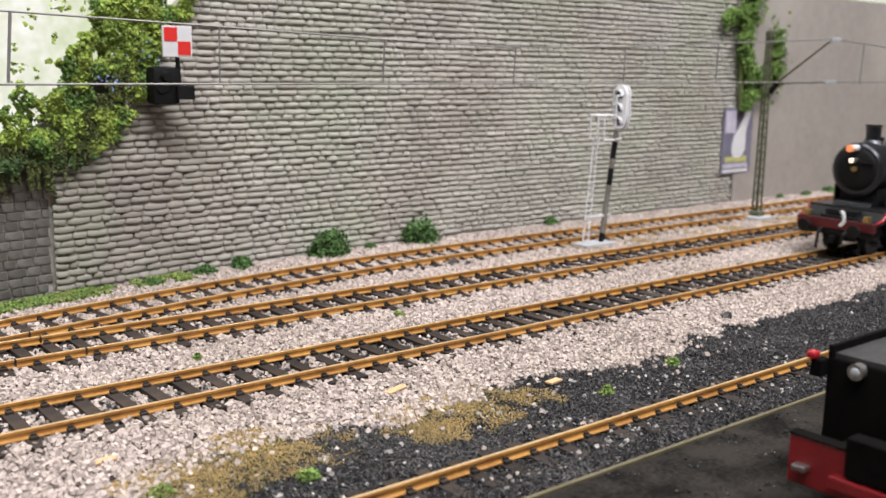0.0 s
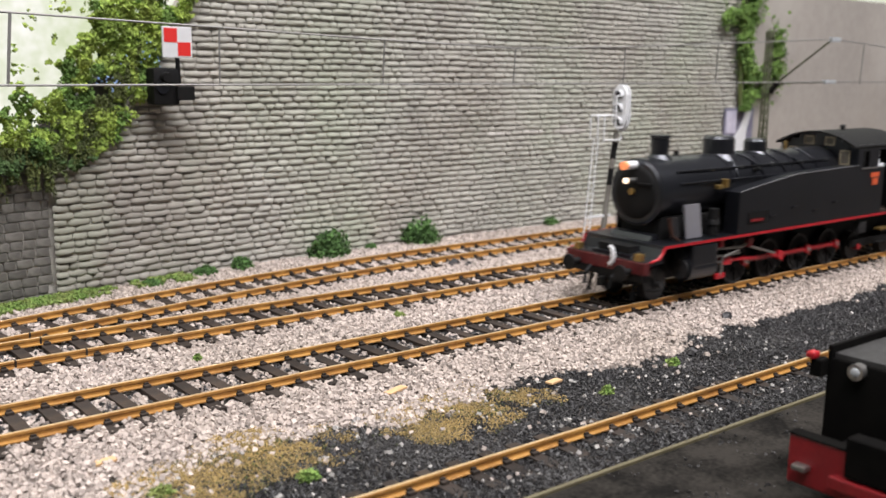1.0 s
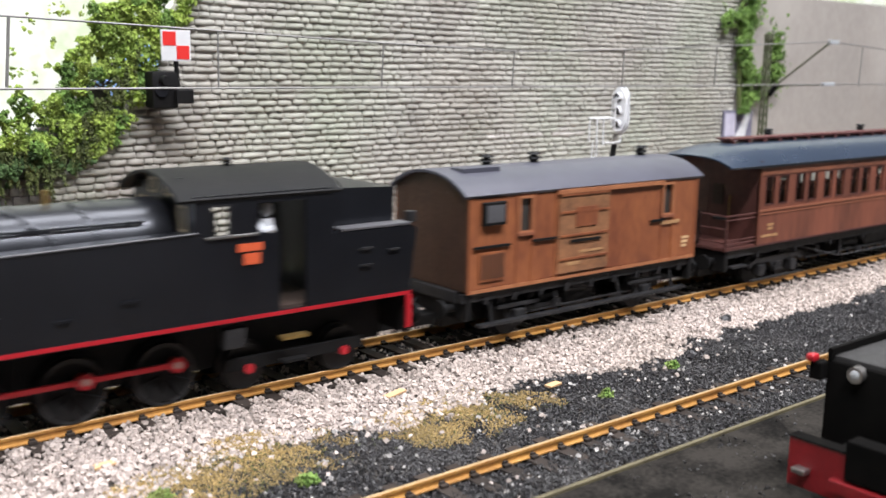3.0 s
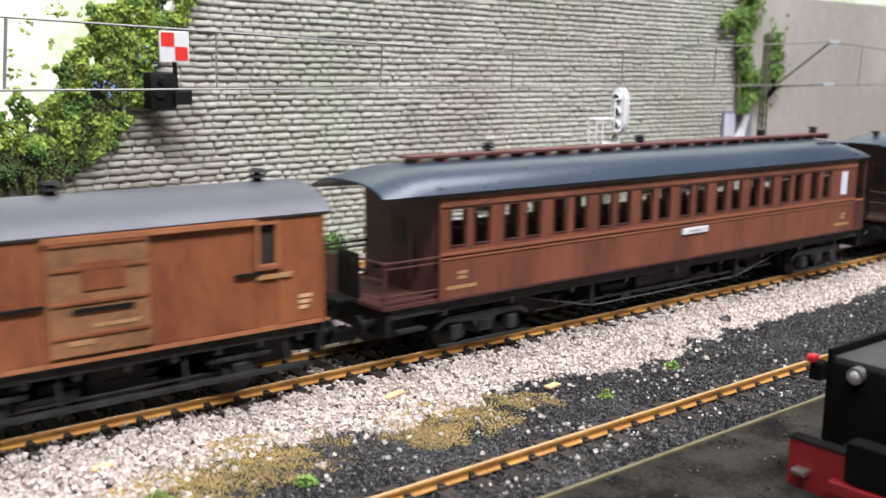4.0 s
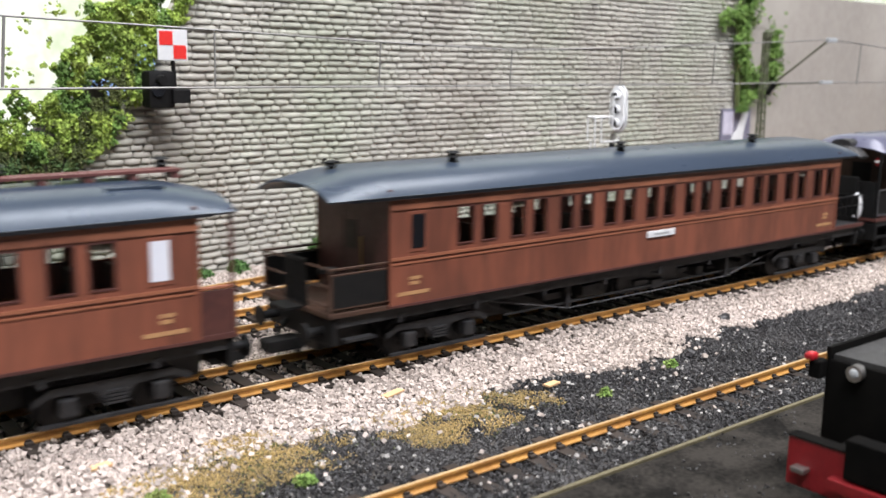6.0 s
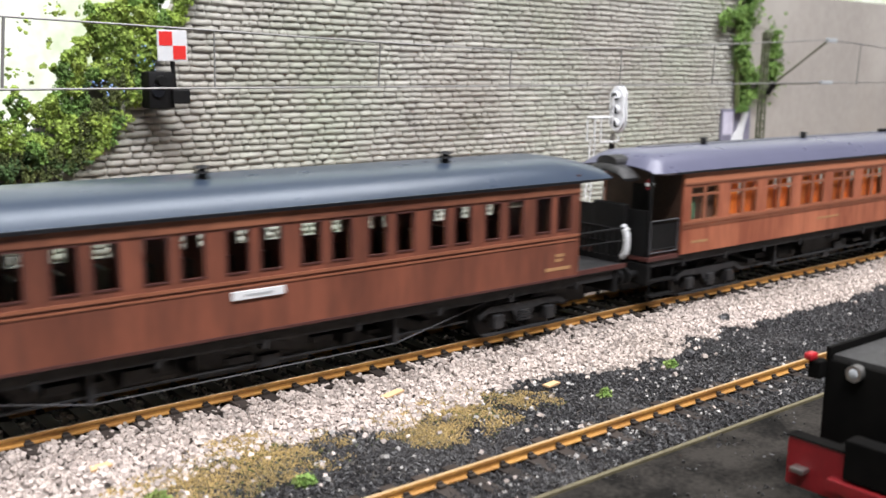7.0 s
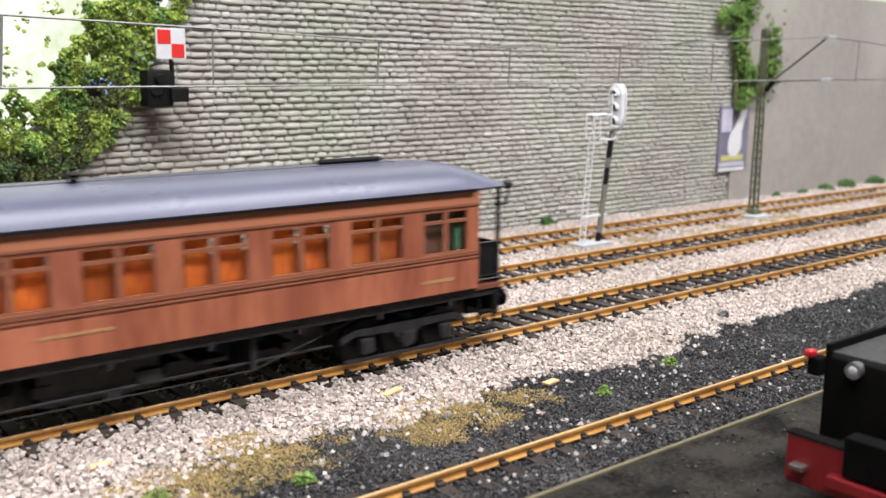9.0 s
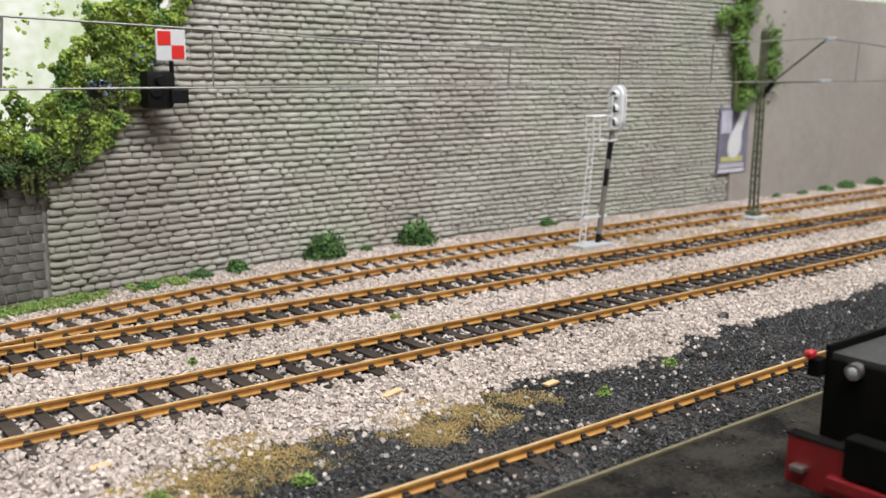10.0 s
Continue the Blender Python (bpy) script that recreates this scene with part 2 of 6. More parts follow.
# pale colour painted in for the brightness seen in the cab's glass
PALEPANE = mat("pale_painted_glass", (0.20, 0.18, 0.15), 0.25, 0, (0.10, 0.09, 0.075), 3, 0.8, 0.9, 0)
DARKPANE = mat("dark_dusty_pane", (0.03, 0.028, 0.027), 0.2, 0, (0.05, 0.046, 0.042), 4, 0.8, 0.8, 0)
BONE = mat("cream_window_frame", (0.55, 0.47, 0.34), 0.5, 0, (0.45, 0.37, 0.26), 3, 0.8, 0.6, 0)
COPPER = mat("dull_copper", (0.07, 0.03, 0.022), 0.45, 0.5, (0.04, 0.02, 0.015), 3, 0.6, 0.8, 0.05)
OLDRAIL = mat("dull_olive_rail", (0.16, 0.14, 0.08), 0.5, 0.2, (0.09, 0.075, 0.045), 8, 1, 0.9, 0.1)
SHIRT = mat("figurine_pale_shirt", (0.55, 0.57, 0.6), 0.6, 0, (0.45, 0.47, 0.5), 2, 0.5, 0.5, 0)
PLANK = mat("weathered_yellow_chip", (0.62, 0.42, 0.22), 0.8, 0, (0.5, 0.3, 0.16), 3, 0.6, 0.8, 0.1)
SOIL = mat("dusty_soil", (0.10, 0.088, 0.078), 0.95, 0, (0.05, 0.045, 0.04), 8, 1, 1.0, 0.3)
BLUEBIT = mat("blue_flower_flock", (0.10, 0.22, 0.5), 0.9, 0, (0.3, 0.42, 0.62), 3, 1, 1.0, 0.1)
HALL = mat("dim_hall_paint", (0.30, 0.30, 0.30), 0.9, 0, (0.26, 0.26, 0.26), 600, 40, 0.6, 0)
HALLFLOOR = mat("grey_hall_lino", (0.3, 0.29, 0.28), 0.6, 0, (0.24, 0.23, 0.22), 400, 30, 0.8, 0)
BACKPRINT = mat("overexposed_landscape_print", (0.94, 0.95, 0.93), 0.8, 0, (0.60, 0.68, 0.48), 75, 6, 1.5, 0)


# cloth that lets the coach's own lamps shine through
nt = CURTAIN.node_tree
shine, both = nt.nodes.new("ShaderNodeBsdfTranslucent"), nt.nodes.new("ShaderNodeMixShader")
shine.inputs["Color"].default_value = (0.85, 0.33, 0.05, 1)
both.inputs[0].default_value = 0.4
nt.links.new(nt.nodes["Principled BSDF"].outputs[0], both.inputs[1])
nt.links.new(shine.outputs[0], both.inputs[2])
nt.links.new(both.outputs[0], nt.nodes["Material Output"].inputs["Surface"])


def stain(m, rows):
    """Weather stains on a standing surface: rows of (colour, size in mm, stretch, where the noise begins, strength)."""
    nt = m.node_tree
    n, l = nt.nodes, nt.links
    sock = n["Principled BSDF"].inputs["Base Color"]
    geo = n.new("ShaderNodeNewGeometry")
    for k, (color, mm, stretch, begin, strength) in enumerate(rows):
        mp, tex, rng, mix = n.new("ShaderNodeMapping"), n.new("ShaderNodeTexNoise"), n.new("ShaderNodeMapRange"), n.new("ShaderNodeMix")
        mp.inputs["Scale"].default_value = stretch
        mp.inputs["Location"].default_value = (0.37 * k, 0.0, 0.21 * k)
        l.new(geo.outputs["Position"], mp.inputs["Vector"])
        tex.inputs["Scale"].default_value, tex.inputs["Detail"].default_value = 1000.0 / mm, 5
        l.new(mp.outputs["Vector"], tex.inputs["Vector"])
        rng.inputs["From Min"].default_value, rng.inputs["From Max"].default_value = begin, begin + 0.22
        rng.inputs["To Max"].default_value = strength
        l.new(tex.outputs["Fac"], rng.inputs["Value"])
        mix.data_type = "RGBA"
        mix.inputs["B"].default_value = (*color, 1)
        l.new(rng.outputs["Result"], mix.inputs["Factor"])
        l.new(sock.links[0].from_socket, mix.inputs["A"])
        l.new(mix.outputs["Result"], sock)


def dark_patch(m, color, centre, reach, strength):
    """A ragged dark brown patch on a wall round a place (mm)."""
    nt = m.node_tree
    n, l = nt.nodes, nt.links
    sock = n["Principled BSDF"].inputs["Base Color"]
    geo, dist, tex, add, rng, mix = [n.new("ShaderNode" + k) for k in ("NewGeometry", "VectorMath", "TexNoise", "Math", "MapRange", "Mix")]
    dist.operation = "DISTANCE"
    dist.inputs[1].default_value = [c * K for c in centre]
    l.new(geo.outputs["Position"], dist.inputs[0])
    l.new(geo.outputs["Position"], tex.inputs["Vector"])
    tex.inputs["Scale"].default_value, tex.inputs["Detail"].default_value = 1000 / 22, 5
    add.operation = "MULTIPLY_ADD"
    add.inputs[1].default_value = reach * K * 1.1
    l.new(tex.outputs["Fac"], add.inputs[0])
    l.new(dist.outputs["Value"], add.inputs[2])
    rng.inputs["From Min"].default_value, rng.inputs["From Max"].default_value = reach * K * 0.6, reach * K * 1.6
    rng.inputs["To Min"].default_value, rng.inputs["To Max"].default_value = strength, 0.0
    l.new(add.outputs[0], rng.inputs["Value"])
    mix.data_type = "RGBA"
    mix.inputs["B"].default_value = (*color, 1)
    l.new(rng.outputs["Result"], mix.inputs["Factor"])
    l.new(sock.links[0].from_socket, mix.inputs["A"])
    l.new(mix.outputs["Result"], sock)


for m_ in (STONE, STONE_PIECE):
    dark_patch(m_, (0.165, 0.146, 0.128), (92, 308, 20), 72, 0.85)
    stain(m_, [((0.27, 0.225, 0.19), 70, (1, 1, 1), 0.49, 0.42), ((0.35, 0.39, 0.30), 55, (1, 1, 0.8), 0.47, 0.6), ((0.20, 0.18, 0.165), 9, (1, 1, 0.6), 0.58, 0.45)])
stain(RENDERED, [((0.30, 0.265, 0.235), 130, (1, 1, 0.5), 0.48, 0.6), ((0.25, 0.225, 0.205), 22, (1, 1, 0.25), 0.56, 0.45), ((0.47, 0.44, 0.41), 60, (1, 1, 1), 0.55, 0.5)])
stain(ASH, [((0.085, 0.081, 0.082), 34, (1, 1, 1), 0.50, 0.6), ((0.012, 0.012, 0.013), 22, (1, 1, 1), 0.54, 0.7)])
stain(PAVING, [((0.085, 0.078, 0.066), 26, (1, 1, 1), 0.56, 0.6)])


# ---- mesh helpers (millimetres) ----
def finish(name, bm, material, smooth=False):
    bmesh.ops.scale(bm, vec=(K, K, K), verts=bm.verts)
    me = bpy.data.meshes.new(name)
    bm.to_mesh(me)
    bm.free()
    me.materials.append(material)
    if smooth:
        me.shade_smooth()
        me.set_sharp_from_angle(angle=radians(35))
    return me


def part(name, bm, material, parent=None, label="", at=None, smooth=False):
    """Links a bmesh (or a mesh made before) as one object, under its thing or part."""
    me = bm if isinstance(bm, bpy.types.Mesh) else finish(name, bm, material, smooth)
    ob = new(name, me)
    if parent:
        ob.parent = parent
    if at:
        ob.location = Vector(at) * K
    return tagged(ob, label)


def thing(name, label, category, group="", kind="", at=(0, 0, 0)):
    ob = new(name)
    ob.location = Vector(at) * K
    ob.empty_display_size = 0.005
    return tagged(ob, label, category, group, kind)


def box(bm, x0, x1, y0, y1, z0, z1, bevel=0.0):
    m = Matrix.LocRotScale(((x0 + x1) / 2, (y0 + y1) / 2, (z0 + z1) / 2), None, (abs(x1 - x0), abs(y1 - y0), abs(z1 - z0)))
    vs = bmesh.ops.create_cube(bm, size=1, matrix=m)["verts"]
    if bevel:
        es = list({e for v in vs for e in v.link_edges})
        bmesh.ops.bevel(bm, geom=es, offset=bevel, segments=2, affect="EDGES", profile=0.6)
    return bm


def cyl(bm, a, b, r, r2=None, n=16):
    a, b = Vector(a), Vector(b)
    m = Matrix.Translation((a + b) / 2) @ (b - a).to_track_quat("Z", "Y").to_matrix().to_4x4()
    bmesh.ops.create_cone(bm, cap_ends=True, segments=n, radius1=r, radius2=r if r2 is None else r2, depth=(b - a).length, matrix=m)
    return bm


def ball(bm, c, r, sx=1, sy=1, sz=1, n=12):
    bmesh.ops.create_uvsphere(bm, u_segments=n, v_segments=max(6, n // 2 + 2), radius=r, matrix=Matrix.LocRotScale(c, None, (sx, sy, sz)))
    return bm


def rod(bm, pts, r, n=6):
    for a, b in zip(pts, pts[1:]):
        cyl(bm, a, b, r, n=n)
    return bm


def tube(bm, pts, r, n=6):
    """One bent wire along x."""
    return loft(bm, [[(x, y + r * math.cos(2 * math.pi * i / n), z + r * math.sin(2 * math.pi * i / n)) for i in range(n)] for x, y, z in pts])


def extrude(bm, outline, a, b, axis="x"):
    """A prism of a closed outline; for axis x the outline is (y, z), for y it is (x, z)."""
    put = {"x": lambda t, u, v: (t, u, v), "y": lambda t, u, v: (u, t, v)}[axis]
    rows = [[bm.verts.new(put(t, u, v)) for u, v in outline] for t in (a, b)]
    n = len(outline)
    for i in range(n):
        bm.faces.new((rows[0][i], rows[0][(i + 1) % n], rows[1][(i + 1) % n], rows[1][i]))
    bm.faces.new(rows[0][::-1])
    bm.faces.new(rows[1])
    bmesh.ops.recalc_face_normals(bm, faces=bm.faces)
    return bm


def lattice(bm, xs, zs, holes, y0, y1):
    """One connected plate in the xz plane, cut at xs and zs; cells (i, j) in holes stay open."""
    v = {}

    def at(i, j, k):
        if (i, j, k) not in v:
            v[i, j, k] = bm.verts.new((xs[i], (y0, y1)[k], zs[j]))
        return v[i, j, k]

    solid = {(i, j) for i in range(len(xs) - 1) for j in range(len(zs) - 1)} - set(holes)
    for i, j in solid:
        for k in (0, 1):
            bm.faces.new([at(*p, k) for p in ((i, j), (i + 1, j), (i + 1, j + 1), (i, j + 1))])
        for di, dj, p, q in ((-1, 0, (i, j), (i, j + 1)), (1, 0, (i + 1, j), (i + 1, j + 1)), (0, -1, (i, j), (i + 1, j)), (0, 1, (i, j + 1), (i + 1, j + 1))):
            if (i + di, j + dj) not in solid:
                bm.faces.new([at(*p, 0), at(*q, 0), at(*q, 1), at(*p, 1)])
    bmesh.ops.recalc_face_normals(bm, faces=bm.faces)
    return bm


def drape(bm, pts, r, n=6):
    """One bent pipe of round section through the points."""
    pts = [Vector(p) for p in pts]
    rings = []
    for i, p in enumerate(pts):
        d = (pts[min(i + 1, len(pts) - 1)] - pts[max(i - 1, 0)]).normalized()
        a = d.cross(Vector((0.31, 0.17, 0.93))).normalized()
        b = d.cross(a)
        rings.append([p + a * (r * math.cos(2 * math.pi * k / n)) + b * (r * math.sin(2 * math.pi * k / n)) for k in range(n)])
    return loft(bm, rings)


def loft(bm, sections):
    """Skins open or closed rings with equal counts of points, both ends capped."""
    rings = [[bm.verts.new(p) for p in s] for s in sections]
    n = len(rings[0])
    for a, b in zip(rings, rings[1:]):
        for i in range(n):
            bm.faces.new((a[i], a[(i + 1) % n], b[(i + 1) % n], b[i]))
    bm.faces.new(rings[0][::-1])
    bm.faces.new(rings[-1])
    bmesh.ops.recalc_face_normals(bm, faces=bm.faces)
    return bm


def B():
    return bmesh.new()


def grains(name, pos, sizes, material, flat=0.88, seed=1, parent=None, fine=False):
    """Many loose angular stones in one mesh; fine ones have five corners instead of eight."""
    g = np.random.default_rng(seed)
    n = len(pos)
    cube = np.array([(x, y, z) for x in (-1, 1) for y in (-1, 1) for z in (-1, 1)], float) * 0.5
    quads = np.array([(0, 1, 3, 2), (4, 6, 7, 5), (0, 4, 5, 1), (2, 3, 7, 6), (0, 2, 6, 4), (1, 5, 7, 3)])
    if fine:
        cube = np.array([(0.6, 0, 0), (-0.3, 0.52, 0), (-0.3, -0.52, 0), (0, 0, 0.55), (0, 0, -0.55)])
        quads = np.array([(0, 1, 3), (1, 2, 3), (2, 0, 3), (1, 0, 4), (2, 1, 4), (0, 2, 4)])
    c, w_ = len(cube), quads.shape[1]
    v = cube[None] * (0.7 + 0.6 * g.random((n, c, 3)))
    v[:, :, 2] *= flat
    q = g.normal(size=(n, 4))
    q /= np.linalg.norm(q, axis=1)[:, None]
    w, x, y, z = q.T
    rot = np.stack([1 - 2 * (y * y + z * z), 2 * (x * y - z * w), 2 * (x * z + y * w), 2 * (x * y + z * w), 1 - 2 * (x * x + z * z),
                    2 * (y * z - x * w), 2 * (x * z - y * w), 2 * (y * z + x * w), 1 - 2 * (x * x + y * y)], 1).reshape(n, 3, 3)
    v = np.einsum("nij,nkj->nki", rot, v) * sizes[:, None, None] + pos[:, None]
    f = (np.arange(n)[:, None, None] * c + quads[None]).reshape(-1, w_)
    me = bpy.data.meshes.new(name)
    me.from_pydata((v.reshape(-1, 3) * K).tolist(), [], f.tolist())
    me.materials.append(material)
    ob = new(name, me)
    if parent:
        ob.parent = parent
    return ob


def leaves(name, centres, sizes, material, parent=None, seed=2):
    """Clumps of flock: small folded leaf pieces turned every way."""
    g = np.random.default_rng(seed)
    n = len(centres)
    base = np.array([(-0.5, -0.1, 0), (0, -0.45, 0.18), (0.5, -0.05, 0), (0.1, 0.5, 0.15), (0, 0, -0.22), (-0.35, 0.35, -0.1)])
    v = base[None] * (0.6 + 0.8 * g.random((n, 6, 3)))
    q = g.normal(size=(n, 4))
    q /= np.linalg.norm(q, axis=1)[:, None]
    w, x, y, z = q.T
    rot = np.stack([1 - 2 * (y * y + z * z), 2 * (x * y - z * w), 2 * (x * z + y * w), 2 * (x * y + z * w), 1 - 2 * (x * x + z * z),
                    2 * (y * z - x * w), 2 * (x * z - y * w), 2 * (y * z + x * w), 1 - 2 * (x * x + y * y)], 1).reshape(n, 3, 3)
    v = np.einsum("nij,nkj->nki", rot, v) * sizes[:, None, None] + centres[:, None]
    tris = np.array([(0, 1, 4), (1, 2, 4), (2, 3, 4), (3, 5, 4), (5, 0, 4), (0, 3, 1), (1, 3, 2), (0, 5, 3)])
    f = (np.arange(n)[:, None, None] * 6 + tris[None]).reshape(-1, 3)
    me = bpy.data.meshes.new(name)
    me.from_pydata((v.reshape(-1, 3) * K).tolist(), [], f.tolist())
    me.materials.append(material)
    ob = new(name, me)
    if parent:
        ob.parent = parent
    return ob


# ---- plan ----
T2, T3, T4, T5 = 249.3, 201.15, 120.0, 68.0
HALF = 8.65
PITCH = 7.42
WALL = ([-200, 30, 60, 94, 134, 178, 238, 300, 480, 1800], [296, 297, 304, 311.5, 318.5, 324.5, 327.5, 328, 328, 328])


def wall_y(x):
    return float(np.interp(x, *WALL))


def siding_y(x):
    return 293.5 - (22 * ((240 - x) / 173) ** 1.6 if x < 240 else 0)


def ash_edge(x):
    return np.interp(x, [0, 40, 60, 80, 99, 119, 145, 168, 187, 222, 250, 290, 332, 900], [146, 150, 155, 164, 163, 157, 163, 163, 154, 162, 162.5, 163, 164.5, 165])


def rough_noise(x, y, s):
    return np.array([noise.noise(Vector((a / s, b / s, s))) for a, b in zip(x, y)])


# ---- ground and hall ----
def ground():
    bm = B()
    xs = [-2200, -1000, -400] + list(range(-100, 901, 10)) + [1200, 1700, 2400]
    ys = [-150, 60, 95, 110] + list(range(115, 341, 5)) + [360, 420, 700]
    rows = [[bm.verts.new((x, y, -3.3 + 0.35 * noise.noise(Vector((x / 14, y / 14, 0))))) for x in xs] for y in ys]
    for a, b in zip(rows, rows[1:]):
        for i in range(len(xs) - 1):
            bm.faces.new((a[i], a[i + 1], b[i + 1], b[i]))
    tagged(part("ground", bm, SOIL, smooth=True), "dusty layout ground under the ballast", "ground", kind="structure")
    bm = box(B(), -2200, 2400, -150, 700, -60, -4.5)
    tagged(part("baseboard_table", bm, HALL), "pale timber baseboard carrying the layout", "table", kind="structure")
    bm = box(B(), -300, 900, 40, 110.5, -4, -0.25, 0.3)
    tagged(part("pavement", bm, PAVING), "sooty dark concrete beside the front track", "pavement", kind="structure")
    hall = [("floor", (-2600, 2800, -2200, 2600, -950, -920), HALLFLOOR), ("ceiling", (-2600, 2800, -2200, 2600, 1500, 1530), HALL),
            ("wall_west", (-2630, -2600, -2200, 2600, -920, 1500), HALL), ("wall_east", (2800, 2830, -2200, 2600, -920, 1500), HALL),
            ("wall_south", (-2600, 2800, -2230, -2200, -920, 1500), HALL), ("wall_north", (-2600, 2800, 2600, 2630, -920, 1500), HALL)]
    for name, b, m in hall:
        tagged(part(name, box(B(), *b), m), "plain exhibition hall " + name.split("_")[0], name.split("_")[0], kind="structure")
    bm = box(B(), -900, 1500, 470, 476, -4, 420)
    tagged(part("backdrop", bm, BACKPRINT), "pale printed landscape board behind the wall", "backdrop", kind="structure")


# ---- tracks ----
def rail_outline(w=0.0):
    half = [(0.85, -2.0), (0.85, -1.75), (0.22, -1.5), (0.22, -0.85), (0.42, -0.65), (0.42, -0.1), (0.32, -0.01)]
    return half + [(-y, z) for y, z in reversed(half)]


def rail_mesh(line):
    bm = B()
    loft(bm, [[(x, y + u, v) for u, v in rail_outline()] for x, y in line])
    return bm


SLEEPER_MESH = []


def sleeper_mesh():
    if not SLEEPER_MESH:
        bm = box(B(), -1.55, 1.55, -14.6, 14.6, -3.6, -2.0, 0.12)
        for y in (-HALF, HALF):
            for s in (-1, 1):
                box(bm, -0.85, 0.85, y + s * 0.45, y + s * 1.7, -2.02, -1.35, 0.15)
                box(bm, -0.5, 0.5, y + s * 0.35, y + s * 0.95, -1.5, -1.0)
        SLEEPER_MESH.append(finish("sleeper", bm, SLEEPER))
    return SLEEPER_MESH[0]


def track(label, centre, x0, x1, near=(20, 620), front=None):
    ob = thing("railway_track", label, "track", "parallel tracks")
    step = 12
    xs = list(np.arange(x0, x1 + 1, step))
    for s in (-1, 1):
        line = [(x, centre(x) + s * HALF) for x in xs]
        rail = part("rail", rail_mesh(line), front if front and s < 0 else RUST, ob, "dull rail sunk in concrete" if front and s < 0 else "rust-orange rail")
        head = B()
        loft(head, [[(x, y + u, v) for u, v in ((-0.33, -0.03), (0.33, -0.03), (0.3, 0.012), (-0.3, 0.012))] for x, y in line])
        part("rail_head", head, front if front and s < 0 else RAILTOP, rail, "worn running surface")
    me = sleeper_mesh()
    far = []
    k = math.ceil(x0 / PITCH)
    rnd = random.Random(int(x0 * 7 + centre(300)))
    while k * PITCH < x1:
        x = k * PITCH + rnd.uniform(-0.25, 0.25)
        k += 1
        if near[0] < x < near[1]:
            o = part("sleeper", me, None, ob, at=(x, centre(x), rnd.uniform(-0.12, 0.05)))
            o.rotation_euler[2] = math.atan((centre(x + 1) - centre(x - 1)) / 2) + rnd.uniform(-0.012, 0.012)
        else:
            far.append(x)
    if far:
        bm = B()
        for x in far:
            box(bm, x - 1.55, x + 1.55, centre(x) - 14.6, centre(x) + 14.6, -3.6, -2.0)
        tagged(part("sleepers", bm, SLEEPER, ob), kind="stuff")


def rail_joints():
    """Gaps where lengths of rail meet, by the points at the end of the siding."""
    for i, (x, y) in enumerate(((73.0, T2 + HALF), (79.0, T2 - HALF), (72.0, siding_y(72) - HALF), (62.0, T2 - HALF))):
        o = part("rail_joint", box(B(), x - 0.22, x + 0.22, y - 0.62, y + 0.62, -1.7, 0.03), SLEEPER)
        tagged(o, "dark gap and fishplate between two rails", "rail joint", "rail joints")


# ---- the retaining wall ----
def pillow(rnd, squared=False):
    """A rough-faced stone, one unit long and high, its face towards -y: the top slopes back, the foot overhangs."""
    bm = B()
    if squared:
        prof = [(-0.5, 0.3), (-0.47, -0.8), (-0.1, -0.95), (0.3, -0.92), (0.47, -0.75), (0.5, 0.3)]
        stations = [(-0.5, 0.35), (-0.46, 0.95), (-0.12, 1.0), (0.2, 1.0), (0.46, 0.95), (0.5, 0.35)]
    else:
        prof = [(-0.46, 0.3), (-0.44, -0.55), (-0.24, -1.0), (0.1, -0.9), (0.36, -0.45), (0.47, 0.25)]
        stations = [(-0.5, -0.1), (-0.43, 0.62), (-0.2, 1.0), (0.2, 1.0), (0.43, 0.62), (0.5, -0.1)]
    rows = []
    for i, (x, d) in enumerate(stations):
        sway = rnd.uniform(-0.07, 0.07)
        squeeze = 1.0 if squared or 0 < i < 5 else 0.72
        rows.append([bm.verts.new((x + (rnd.uniform(-0.05, 0.05) if 0 < i < 5 else 0), y * d * rnd.uniform(0.82, 1.12) if y < 0 else y,
                                   z * squeeze + (sway + rnd.uniform(-0.06, 0.06)) * (0.5 if squared else 1.0) * (y < 0))) for z, y in prof])
    for a, b in zip(rows, rows[1:]):
        for k in range(len(prof) - 1):
            bm.faces.new((a[k], b[k], b[k + 1], a[k + 1])).smooth = True
    bmesh.ops.recalc_face_normals(bm, faces=bm.faces)
    if sum(f.normal.y * f.calc_area() for f in bm.faces) > 0:
        bmesh.ops.reverse_faces(bm, faces=bm.faces)
    return bm


def wall_top(x):
    return min(118.0, 35.0 + 1.455 * (x - 106)) if x < 163 else 118.0


